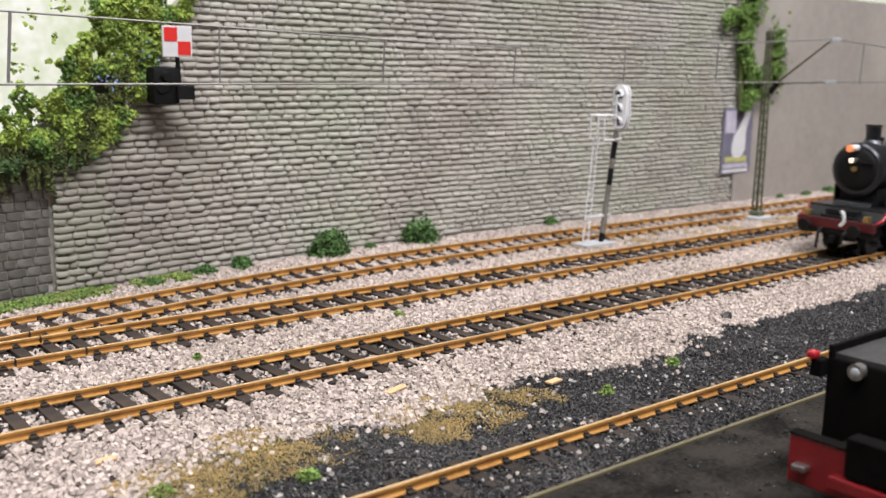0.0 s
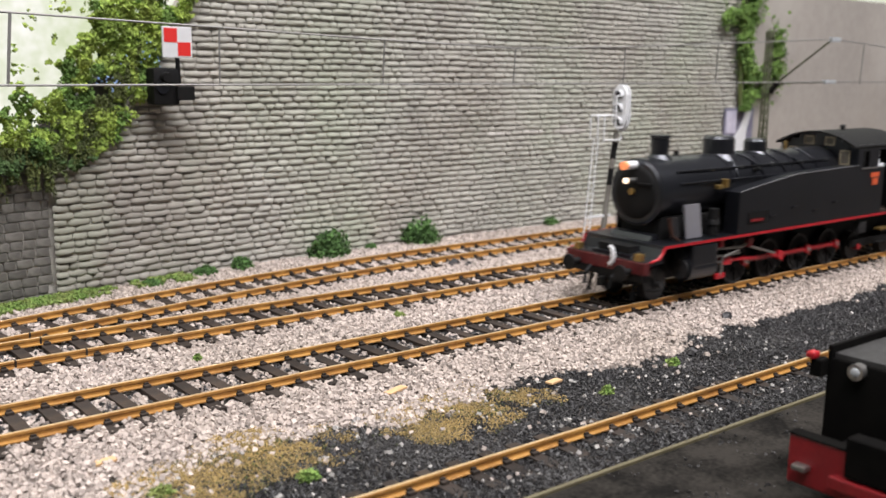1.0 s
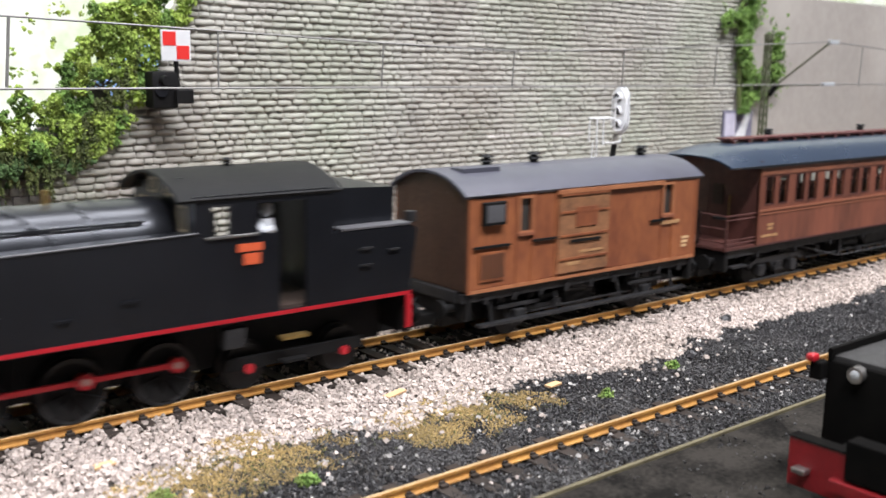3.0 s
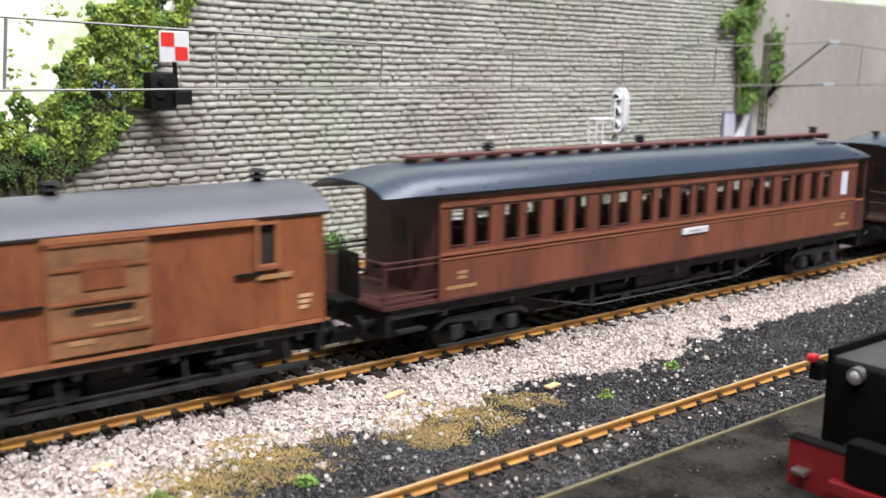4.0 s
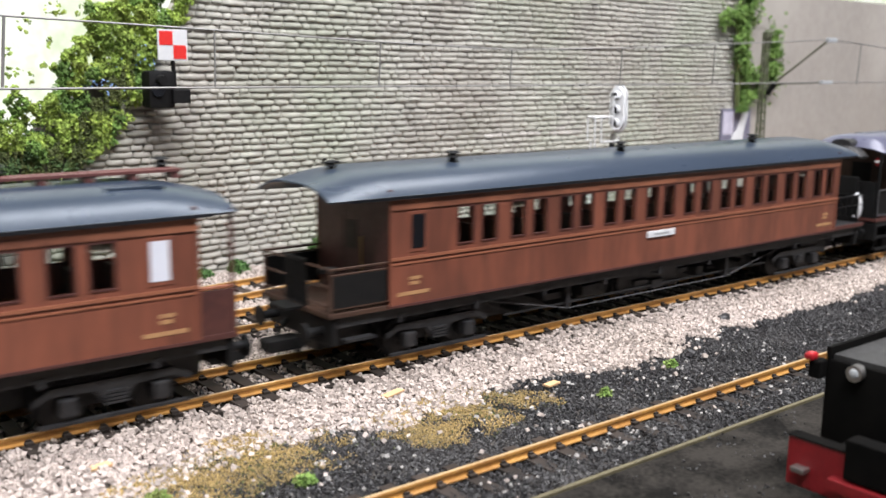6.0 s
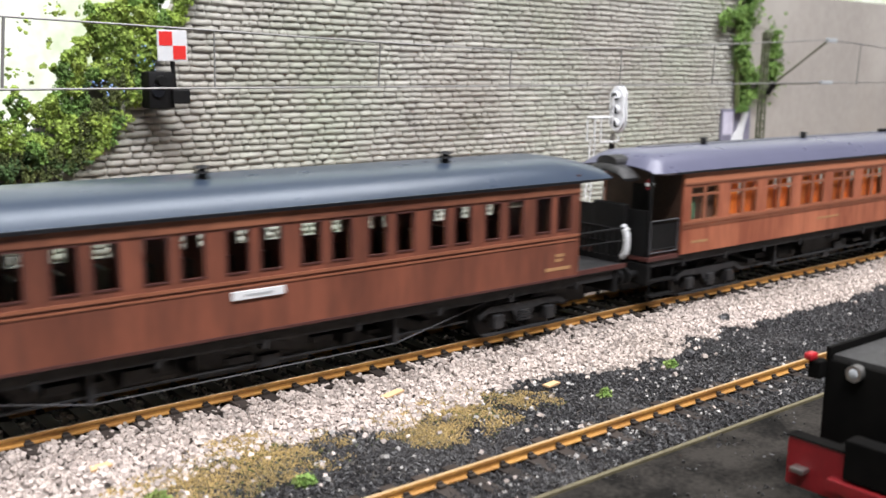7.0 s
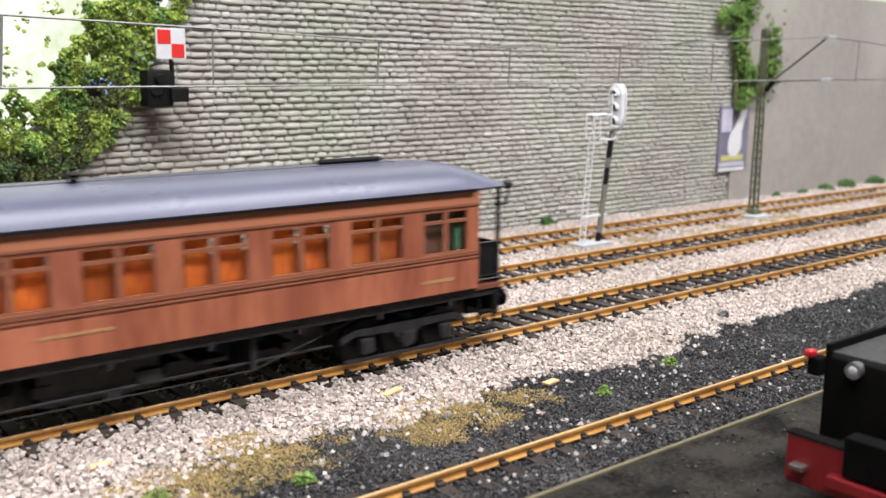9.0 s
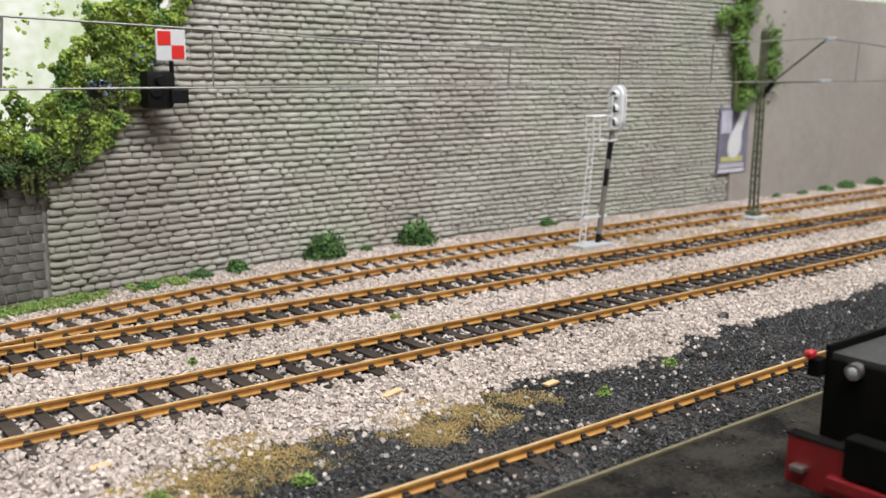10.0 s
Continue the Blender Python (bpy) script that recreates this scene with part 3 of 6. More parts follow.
def stone_wall():
    rnd = random.Random(11)
    bm = B()
    xs = [96 + 6 * i for i in range(64)]
    xs[-1] = 470
    loft(bm, [[(x, wall_y(x) + 0.2, -5), (x, wall_y(x) + 0.2, max(36, wall_top(x) - 2)), (x, wall_y(x) + 14, max(36, wall_top(x) - 2)), (x, wall_y(x) + 14, -5)] for x in xs])
    wall = tagged(part("retaining_wall", bm, MORTAR), "tall grey retaining wall of rough coursed stones", "wall", kind="structure")
    shapes = [pillow(rnd) for _ in range(14)]
    meshes, arrays = [], []
    for s in shapes:
        arrays.append((np.array([v.co[:] for v in s.verts]), [[v.index for v in f.verts] for f in s.faces]) if s.verts.index_update() is None else None)
        meshes.append(finish("stone", s, STONE_PIECE))
    H, count = 2.33, 0
    verts, faces, total = [[], []], [[], []], [0, 0]
    z = -4.0
    row = 0
    while z < 116:
        x = 94.3 + rnd.uniform(-3, 0)
        while x < 469:
            L = rnd.choice((3.4, 4.4, 5.4, 6.4, 7.6, 9.4)) * rnd.uniform(0.85, 1.15)
            x0, x1 = max(x, 94.3), min(x + L, 470.5)
            x += L
            if x1 - x0 < 1.2:
                continue
            c = (x0 + x1) / 2
            wob = 0.6 * noise.noise(Vector((c / 25, row * 0.6, 3)))
            zc = z + H / 2 + wob
            if zc > max(37, wall_top(c)) + 1.0:
                continue
            k = rnd.randrange(14)
            a = math.atan((wall_y(c + 2) - wall_y(c - 2)) / 4)
            sc = Vector((x1 - x0 - 0.04, rnd.uniform(0.75, 1.2), H * rnd.uniform(0.9, 1.0)))
            tilt = rnd.uniform(-0.02, 0.02)
            nod = rnd.uniform(-0.08, 0.1)
            m = Matrix.LocRotScale((c, wall_y(c), zc), Euler((nod, tilt, a)), sc)
            if c < 152 and zc < 37 and count < 300:
                o = part("stone", meshes[k], None, wall)
                o.matrix_basis = Matrix.LocRotScale(Vector((c, wall_y(c), zc)) * K, Euler((nod, tilt, a)), sc)
                count += 1
            else:
                co, fs = arrays[k]
                mm = np.array(m)
                bucket = 1 if 40.6 < zc < 43.6 and 276 < c < 352 and rnd.random() < 0.8 else 0
                verts[bucket].append((co @ mm[:3, :3].T + mm[:3, 3]) * K)
                faces[bucket] += [[i + total[bucket] for i in f] for f in fs]
                total[bucket] += len(co)
        z += H
        row += 1
    for bucket, name, m in ((0, "stones", STONE), (1, "pale_stones", STONEPALE)):
        me = bpy.data.meshes.new(name)
        me.from_pydata(np.concatenate(verts[bucket]).tolist(), [], faces[bucket])
        me.materials.append(m)
        me.shade_smooth()
        o = tagged(new(name, me), kind="stuff")
        o.parent = wall

    # dark abutment at the end of the wall
    bm = B()
    loft(bm, [[(x, wall_y(x) + 2.0, -5), (x, wall_y(x) + 2.0, 42), (x, wall_y(x) + 14, 42), (x, wall_y(x) + 14, -5)] for x in (-100, 30, 60, 95.9)])
    dark = tagged(part("abutment_wall", bm, DARKMORTAR), "dark sooty abutment wall of squared stones", "wall", kind="structure")
    shapes = [finish("stone", pillow(rnd, True), DARKSTONE) for _ in range(5)]
    z, row = -4.0, 0
    while z < 40:
        x = 40 + rnd.uniform(0, 4)
        while x < 92:
            L = rnd.uniform(3.4, 6.2)
            x1 = min(x + L, 93.6)
            c = (x + x1) / 2
            o = part("stone", shapes[rnd.randrange(5)], None, dark)
            o.matrix_basis = Matrix.LocRotScale(Vector((c, wall_y(c) + 1.7, z + 1.2)) * K, Euler((0, rnd.uniform(-0.03, 0.03), math.atan(7.5 / 34))), Vector((x1 - x - 0.32, 0.45, 2.62)))
            x = x1
        z += 2.95
        row += 1
    # pale end post of the wall and the rendered wall beyond
    bm = B()
    loft(bm, [[(x, y, -5), (x, y, 114), (x, y + 12, 114), (x, y + 12, -5)] for x, y in ((470.6, 326.4), (480, 326.2), (600, 326), (1800, 326))])
    tagged(part("rendered_wall", bm, RENDERED), "plain grey-brown rendered wall with faint block marks", "wall", kind="structure")


# ---- loose ground cover ----
def ground_cover():
    g = np.random.default_rng(5)

    def spread(n, y0, y1):
        y = np.sqrt(g.random(n) * (y1 ** 2 - y0 ** 2) + y0 ** 2)
        x = y * (0.2 + 1.9 * g.random(n))
        return x, y

    def clear(x, y):
        """Not on a rail or on top of a sleeper."""
        ok = np.ones(len(x), bool)
        for c in (T2, T3, None):
            yc = np.array([siding_y(a) for a in x]) if c is None else c
            d = np.abs(y - yc)
            ok &= np.abs(d - HALF) > 1.25
            ph = np.abs((x / PITCH + 0.5) % 1 - 0.5) * PITCH
            ok &= ~((d < 14.8) & (ph < 1.75 + 0.25 * (d > HALF)) & ((d < HALF + 3.0) | (g.random(len(x)) < 0.45)))
        return ok & (np.abs(np.abs(y - T4) - HALF) > 1.0)

    wy = np.vectorize(wall_y)
    x, y = spread(170000, 140, 332)
    edge = ash_edge(x) + 5.5 * rough_noise(x, y, 9.0) + 2.5 * rough_noise(x, y, 2.7)
    ok = clear(x, y) & (y > edge) & (y < wy(x) - 1)
    far_thin = g.random(len(x)) < np.clip(1.25 - (y - 200) / 420, 0.6, 1)
    ok &= far_thin
    x, y = x[ok], y[ok]
    between = (np.abs(y - T3) < 8) | (np.abs(y - T2) < 8)
    z = -3.1 + 0.95 * g.random(len(x)) - 0.5 * between + 0.5 * rough_noise(x, y, 20.0)
    s = 0.55 + 0.5 * g.random(len(x)) ** 1.5
    oily = ((np.abs(y - T3) < 7.4) & (g.random(len(x)) < np.clip((x - 60) / 200, 0.25, 0.75))) | ((np.abs(y - T2) < 7.4) & (g.random(len(x)) < 0.35))
    tagged(grains("oily_ballast", np.stack([x, y, z], 1)[oily], s[oily], ASH, seed=13), "oil-blackened ballast between the rails", "ballast", kind="stuff")
    x, y, z, s = x[~oily], y[~oily], z[~oily], s[~oily]
    tagged(grains("ballast", np.stack([x, y, z], 1), s, BALLAST, seed=3), "loose pinkish-grey granite ballast stones", "ballast", kind="stuff")

    x, y = spread(160000, 88, 172)
    edge = ash_edge(x) + 5.5 * rough_noise(x, y, 9.0) + 2.5 * rough_noise(x, y, 2.7)
    ok = clear(x, y) & (y < edge + 1.5) & ((y > 112.5) | (g.random(len(x)) < np.clip(rough_noise(x, y, 11.0) * 0.25, 0, 0.1)))
    x, y = x[ok], y[ok]
    z = -3.05 + 0.55 * g.random(len(x)) + 0.3 * (y < T4 + 15) + 0.25 * (y < T4 + 5) + 1.2 * np.clip((T4 + 2 - y) / 7, 0, 1) + 0.8 * (y < 110.4)
    tagged(grains("coal_ash", np.stack([x, y, z], 1), 0.32 + 0.56 * g.random(len(x)) ** 2.6, ASH, seed=4, fine=True), "black coal ash and cinders beside the front track", "ash", kind="stuff")

    x, y = spread(4300, 112, 172)
    ok = clear(x, y) & (y < ash_edge(x) + 2) & (g.random(len(x)) < np.clip(0.75 - (ash_edge(x) - y) / 17, 0.04, 1) * np.clip(0.5 + rough_noise(x, y, 9.0), 0, 1) * np.clip((240 - x) / 60, 0.05, 1))
    x, y = x[ok], y[ok]
    tagged(grains("stray_ballast", np.stack([x, y, np.where(y < T4 + 5, -2.0, -2.4)], 1), 0.5 + 0.6 * g.random(len(x)), BALLAST, seed=14), "stray ballast stones on the black ash", "ballast", kind="stuff")

    x, y = spread(1100, 112, 172)
    edge = ash_edge(x)
    ok = clear(x, y) & (y < edge + 6) & (rough_noise(x, y, 16.0) > -0.15) & (g.random(len(x)) < np.clip((260 - x) / 60, 0.12, 1))
    x, y = x[ok], y[ok]
    tagged(grains("stone_chips", np.stack([x, y, np.where(y < T4 + 5, -1.9, -2.35)], 1), 0.32 + 0.6 * g.random(len(x)) ** 2.5, CHIP, seed=6), "scattered pale stone chips on the black ash", "chips", kind="stuff")

    # dry grass scatter along the edge of the ballast
    x = 55 + 112 * g.random(130000)
    y = ash_edge(x) - 17 + 26 * g.random(130000)
    patch = rough_noise(x, y, 13.0) + 0.5 * rough_noise(x, y, 4.0) - np.abs(y - ash_edge(x) + 4) / 26 - 0.25 * (np.abs(x - 102) < 7)
    ok = (patch > -0.62 + 1.7 * g.random(len(x)) + 0.3 * np.clip(1 - np.abs(x - 102) / 13, 0, 1) + 0.8 * np.clip((x - 140) / 22, 0, 1)) & clear(x, y)
    x, y = x[ok], y[ok]
    tagged(grains("dry_grass", np.stack([x, y, -2.8 + 0.75 * g.random(len(x))], 1), 0.18 + 0.24 * g.random(len(x)), FLOCK, seed=7, fine=True), "olive-brown dry grass scatter on the ash edge", "grass", kind="stuff")

    few = (g.random(len(x)) < 0.12) & (rough_noise(x, y, 6.0) > 0.05)
    tagged(grains("moss", np.stack([x + 3 * g.normal(size=len(x)), y - 1.5, np.full(len(x), -2.2)], 1)[few], np.full(few.sum(), 0.32), IVYDARK, seed=15, fine=True), "olive moss scatter in the dry grass", "moss", kind="stuff")

    # dry stalks in the ballast beside the siding
    x = 290 + 330 * g.random(9000)
    y = 266 + 17 * g.random(9000)
    ok = (rough_noise(x, y, 12.0) > 0.18) & clear(x, y)
    x, y = x[ok], y[ok]
    tagged(grains("dry_stalks", np.stack([x, y, -2.3 + 0.7 * g.random(len(x))], 1), 0.35 + 0.5 * g.random(len(x)), FLOCK, seed=17, fine=True), "yellowish dry stalks in the ballast by the siding", "grass", kind="stuff")

    # green weeds by the foot of the wall
    x = 40 + 100 * g.random(11000)
    y = wy(x) - 0.5 - 11 * g.random(11000)
    ok = (rough_noise(x, y, 7.0) > np.where(x < 105, -0.6, -0.05)) & (np.abs(y - np.array([siding_y(a) for a in x]) - HALF) > 2) & (y > np.array([siding_y(a) for a in x]) + HALF + 2)
    x, y = x[ok], y[ok]
    tagged(leaves("weeds", np.stack([x, y, -2.8 + 1.6 * g.random(len(x))], 1), 0.5 + 0.7 * g.random(len(x)), WEED, seed=8), "green weeds along the foot of the wall", "weeds", kind="stuff")


def bush(name, x, y, r, h, material, label, n=700, seed=1, z0=-2.8, category="bush"):
    g = np.random.default_rng(seed)
    d = g.normal(size=(n, 3))
    d /= np.linalg.norm(d, axis=1)[:, None]
    rad = g.random(n) ** 0.4
    lump = 1 + 0.28 * np.array([noise.noise(Vector(v) * 2.2 + Vector((seed, 0, 0))) for v in d])
    c = d * (rad * lump)[:, None] * np.array([r, r * 0.8, h])
    c[:, 2] = np.abs(c[:, 2])
    c += np.array([x, y, z0])
    return tagged(leaves(name, c, (0.8 + 0.9 * g.random(n)) * (0.34 + 0.66 * min(1, r / 6)), material, seed=seed), label, category)


def plants():
    for x, y, r, h, s in ((200.5, 320, 8.8, 11, 1), (247, 322.5, 9.0, 10.5, 2), (161, 316.5, 4.6, 4.8, 3), (146, 315, 5.0, 3.2, 4), (327, 325, 4.4, 4.0, 5),
                          (222, 323, 2.8, 2.6, 6), (124, 309, 4.0, 2.6, 7), (566, 322, 6, 3.6, 8), (590, 322, 7, 5, 9), (540, 322, 4, 2.5, 10), (625, 322, 8, 5, 11), (512, 322, 3, 3, 12)):
        bush("bush", x, y, r, h, BUSHGREEN, "small deep-green bush at the foot of the wall" if r > 4 else "low green tuft at the foot of the wall", int(110 * r), s)
    for x, y, r, s in ((167.3, 228.7, 2.0, 21), (196.4, 150.2, 2.2, 22), (86.1, 145, 2.4, 23), (100.7, 223, 1.2, 24), (62, 154, 2.6, 25), (166, 145, 1.8, 26)):
        bush("grass_tuft", x, y, r, 2.0, WEED, "fresh green grass tuft among the stones", 260, s, category="grass tuft")
    # ivy bank that spills over the sloping end of the wall
    bank = thing("ivy_bank", "bright green ivy and bushes over the sloping wall end", "ivy", at=(0, 0, 0))
    g = np.random.default_rng(9)
    bm = B()
    loft(bm, [[(x, wall_y(min(x, 170)) + 5, 20), (x, wall_y(min(x, 170)) + 5, zt - 3), (x, wall_y(min(x, 170)) + 12, zt - 4), (x, wall_y(min(x, 170)) + 12, 20)] for x, zt in ((0, 30), (60, 40), (80, 46), (100, 58), (115, 70), (130, 82), (150, 94), (170, 108), (230, 110))])
    part("bank", bm, SOIL, bank, "soil bank behind the wall")
    # the crown: a band that climbs the slope, thick in clumps, thin and ragged on its upper side
    n = 42000
    z = 30 + 84 * g.random(n)
    hi = np.interp(z, [30, 37, 46, 57, 75, 92, 112], [96, 104, 115, 125, 135, 147, 160])
    lo = np.interp(z, [30, 52, 61, 72, 81, 92, 112], [52, 62, 80, 95, 101, 110, 122])
    f = g.random(n)
    x = lo + (hi - lo) * f
    clump = rough_noise(x, z, 6.5) + 0.5 * rough_noise(x, z, 2.6)
    x += (2.0 + 2.5 * f) * rough_noise(z, x, 4.0) + 1.2 * f * g.normal(size=n)
    front = np.clip(0.5 + 0.9 * clump, 0, 1.3)
    y = np.array([wall_y(a) for a in x]) - 1.0 - 4.5 * front * (0.35 + 0.65 * g.random(n)) * np.clip(1.1 - 0.5 * f, 0, 1)
    ragged = 1.2 * np.clip((0.45 - f) / 0.45, 0, 1) * (z > 54) + 0.8 * np.clip((f - 0.85) / 0.15, 0, 1)
    keep = (clump > -0.42 + 0.75 * ragged) & (z > 40 + 6 * rough_noise(x, z, 4.0) - 0.22 * np.clip(92 - x, 0, 40))
    # painted shade: leaves low down and in hollows take a darker green
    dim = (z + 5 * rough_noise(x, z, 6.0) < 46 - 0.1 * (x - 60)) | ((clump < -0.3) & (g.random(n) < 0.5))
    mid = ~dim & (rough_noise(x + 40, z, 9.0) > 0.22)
    p = np.stack([x, y, z], 1)
    size = 0.75 + 0.95 * g.random(n)
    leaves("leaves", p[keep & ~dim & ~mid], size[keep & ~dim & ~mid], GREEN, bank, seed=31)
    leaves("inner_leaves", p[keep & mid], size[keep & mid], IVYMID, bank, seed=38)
    leaves("shaded_leaves", p[keep & dim], size[keep & dim], IVYLOW, bank, seed=36)
    # fine olive tendrils, darkened for shade, that thin out downwards over the wall
    n = 20000
    x = 54 + 72 * g.random(n)
    z = 45 + np.clip(x - 96, 0, 40) * 1.05 - 16 * g.random(n) ** 1.5
    y = np.array([wall_y(a) for a in x]) - 0.8 - 2.2 * g.random(n)
    keep = rough_noise(x * 1.6, z * 0.5, 3.0) + 0.4 * rough_noise(x, z, 8.0) > -0.1 + 0.5 * np.clip((38 - z) / 9, 0, 1)
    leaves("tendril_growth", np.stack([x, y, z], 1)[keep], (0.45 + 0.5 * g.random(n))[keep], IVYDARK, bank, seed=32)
    n = 700
    x = 84 + 36 * g.random(n)
    z = 72 + (x - 90) * 0.9 + 7 * g.normal(size=n)
    keep = rough_noise(x, z, 5.0) > 0.2
    leaves("sprig_growth", np.stack([x, np.full(n, 318.0), z], 1)[keep], (0.9 + 0.8 * g.random(n))[keep], GREEN, bank, seed=33)
    n = 16
    leaves("blue_flower", np.stack([127 + 4 * g.normal(size=n), np.full(n, 309.5), 73 + 2.0 * g.normal(size=n)], 1), np.full(n, 0.8), BLUEBIT, bank, seed=37)
    leaves("blue_flower", np.stack([113 + 3 * g.normal(size=n), np.full(n, 307.0), 64 + 1.4 * g.normal(size=n)], 1), np.full(n, 1.0), BLUEBIT, bank, seed=34)
    # ivy hanging over the joint with the rendered wall
    hang = thing("hanging_ivy", "green ivy trailing down the end of the stone wall", "ivy")
    n = 5200
    z = 49 + 71 * g.random(n)
    x = 472 + (5.4 - 2.6 * (z < 68) + 2.2 * (z > 96)) * g.normal(size=n) * 0.6 * (1 + 0.5 * rough_noise(z, z * 0, 8.0)) + 3.5 * np.sin(z / 8)
    side = g.random(n) < 0.13
    x[side] = 449 + 22 * g.random(side.sum())
    z[side] = 101 + 2.6 * g.normal(size=side.sum()) - 0.12 * (470 - x[side])
    right = g.random(n) < 0.2
    x[right] = 500 + 3.4 * g.normal(size=right.sum())
    z[right] = 79 + 7.5 * g.normal(size=right.sum())
    low = g.random(n) < 0.08
    x[low] = 486 + 7 * g.normal(size=low.sum())
    z[low] = 64 + 5 * g.normal(size=low.sum())
    y = np.array([wall_y(a) for a in x]) - 2.5 - 4.5 * g.random(n)
    keep = rough_noise(x, z, 5.0) > -0.3
    leaves("leaves", np.stack([x, y, z], 1)[keep], (1.2 + 1.1 * g.random(n))[keep], IVYMID, hang, seed=35)
    d = B()
    rod(d, [(468, 325, 118), (466, 325, 95), (468, 325, 72), (470, 325, 52)], 1.2)
    part("stem", d, IVYDARK, hang)


# ---- line-side equipment ----
def board_signal():
    ob = thing("checker_signal", "black shunting signal with red and white checker board", "signal", at=(0, 0, 0))
    y = 308.0
    b = part("housing", box(B(), 127, 136, y, y + 7, 57, 69, 1.2), MATTBLACK, ob, "black rounded signal housing", smooth=True)
    lens = cyl(B(), (130, y - 0.6, 63), (130, y + 0.2, 63), 2.2)
    part("lens", lens, BLACK, b)
    part("hood", cyl(B(), (131, y - 2.2, 66), (131, y, 66), 1.5, 1.9), MATTBLACK, b)
    part("side_box", box(B(), 134.5, 140.5, y - 1.5, y + 4, 58.6, 63.2, 0.4), MATTBLACK, ob)
    part("post", cyl(B(), (136.2, y + 1, 60), (135.7, y + 1, 74), 0.75), MATTBLACK, ob)
    part("bracket", box(B(), 131, 134, y + 6, wall_y(132) + 1, 60, 66, 0.2), MATTBLACK, ob)
    x0, x1, z0, z1 = 130.5, 140.6, 72.3, 82.2
    board = part("board", box(B(), x0, x1, y, y + 0.8, z0, z1, 0.2), WHITE, ob, "white checker board")
    mx, mz = (x0 + x1) / 2, (z0 + z1) / 2
    part("red_square", box(B(), x0 + 0.5, mx - 0.1, y - 0.12, y + 0.2, mz, z1 - 0.5), SIGNRED, board, "red square")
    part("red_square", box(B(), mx + 0.1, x1 - 0.6, y - 0.12, y + 0.2, z0 + 0.6, mz), SIGNRED, board, "red square")


def colour_light_signal():
    x, y = 306.0, 275.0
    lean = 7.4 / 43
    ob = thing("light_signal", "grey colour-light signal on a striped mast with ladder", "signal", at=(x, y, -3))
    part("base", box(B(), -13, 4.5, -4.5, 4.5, 0, 2.4, 0.3), GREY, ob, "light grey concrete base")

    def at(z):
        return lean * 0.8 * z

    for z0, z1, m in ((2, 6, MATTBLACK), (6, 26, MASTGREY), (26, 33, MATTBLACK), (33, 37, MASTGREY), (37, 44, MATTBLACK), (44, 48, MASTGREY)):
        part("mast", cyl(B(), (at(z0), 0, z0), (at(z1), 0, z1), 1.15, n=12), m, ob, "dark band" if m is MATTBLACK else "grey band", smooth=True)
    hx = at(54) + 1.5
    head = B()
    extrude(head, [(3.1 * math.cos(a), (58.5 if math.sin(a) > 0 else 52.0) + 6.2 * math.sin(a) * 0.75) for a in np.linspace(0, 2 * math.pi, 20, endpoint=False)], -1.2, 1.6, "y")
    h = part("head", head, WHITE, ob, "pale rounded signal head", at=(hx, 0, -5.4))
    h.rotation_euler[2] = radians(-84)
    h.scale = (1.15, 1.15, 1.15)
    back = extrude(B(), [(3.7 * math.cos(a), (58.8 if math.sin(a) > 0 else 51.7) + 6.6 * math.sin(a) * 0.78) for a in np.linspace(0, 2 * math.pi, 20, endpoint=False)], 0.2, 0.8, "y")
    part("back_board", back, WHITE, h, "white rim board")
    for i, z in enumerate((50.2, 55.0, 59.8)):
        part("lens", cyl(B(), (0, -1.6, z), (0, -1.1, z), 1.35), MATTBLACK, h)
        hood = B()
        arc = [(1.75 * math.cos(a), 1.75 * math.sin(a)) for a in np.linspace(-0.35, math.pi + 0.35, 12)]
        extrude(hood, [(u, z + v) for u, v in arc] + [(u * 0.8, z + v * 0.8) for u, v in reversed(arc)], -3.0, -1.1, "y")
        part("visor", hood, WHITE, h, "pale lamp hood")
    cage_thing = part("cage", rod(B(), [(-7, -2, 55), (-7, 2, 55)], 0.35), WHITE, ob, "white wire safety cage")
    for p in ([(-7, -2, 45.5), (-7, -2, 55), (4, -2, 55)], [(-3.2, -2, 44.5), (-3.2, -2, 55)], [(-3.2, -2, 45), (7.5, -2, 45), (7.5, -2, 47)], [(-7, 2, 45.5), (-7, 2, 55), (4, 2, 55)],
              [(3.6, -2, 50), (3.6, -2, 63), (6, -2, 63)], [(3.6, -2, 50), (8, -2, 50)]):
        part("cage_bar", rod(B(), p, 0.35), WHITE, cage_thing)
    lad = B()
    for dx in (0, 3.4):
        rod(lad, [(-11 + dx, 0, 2), (-7 + dx * 0.8, 0, 46)], 0.28)
    ladder = part("ladder", lad, WHITE, ob, "white wire ladder")
    for i in range(18):
        z = 4 + i * 2.35
        xx = -11 + 4 * (z - 2) / 44
        part("rung", rod(B(), [(xx, 0, z), (xx + 3.3, 0, z)], 0.16, 5), WHITE, ladder)
    part("strut", box(B(), -8.5, 5, -0.6, 0.6, 13.0, 13.8), WHITE, ob)


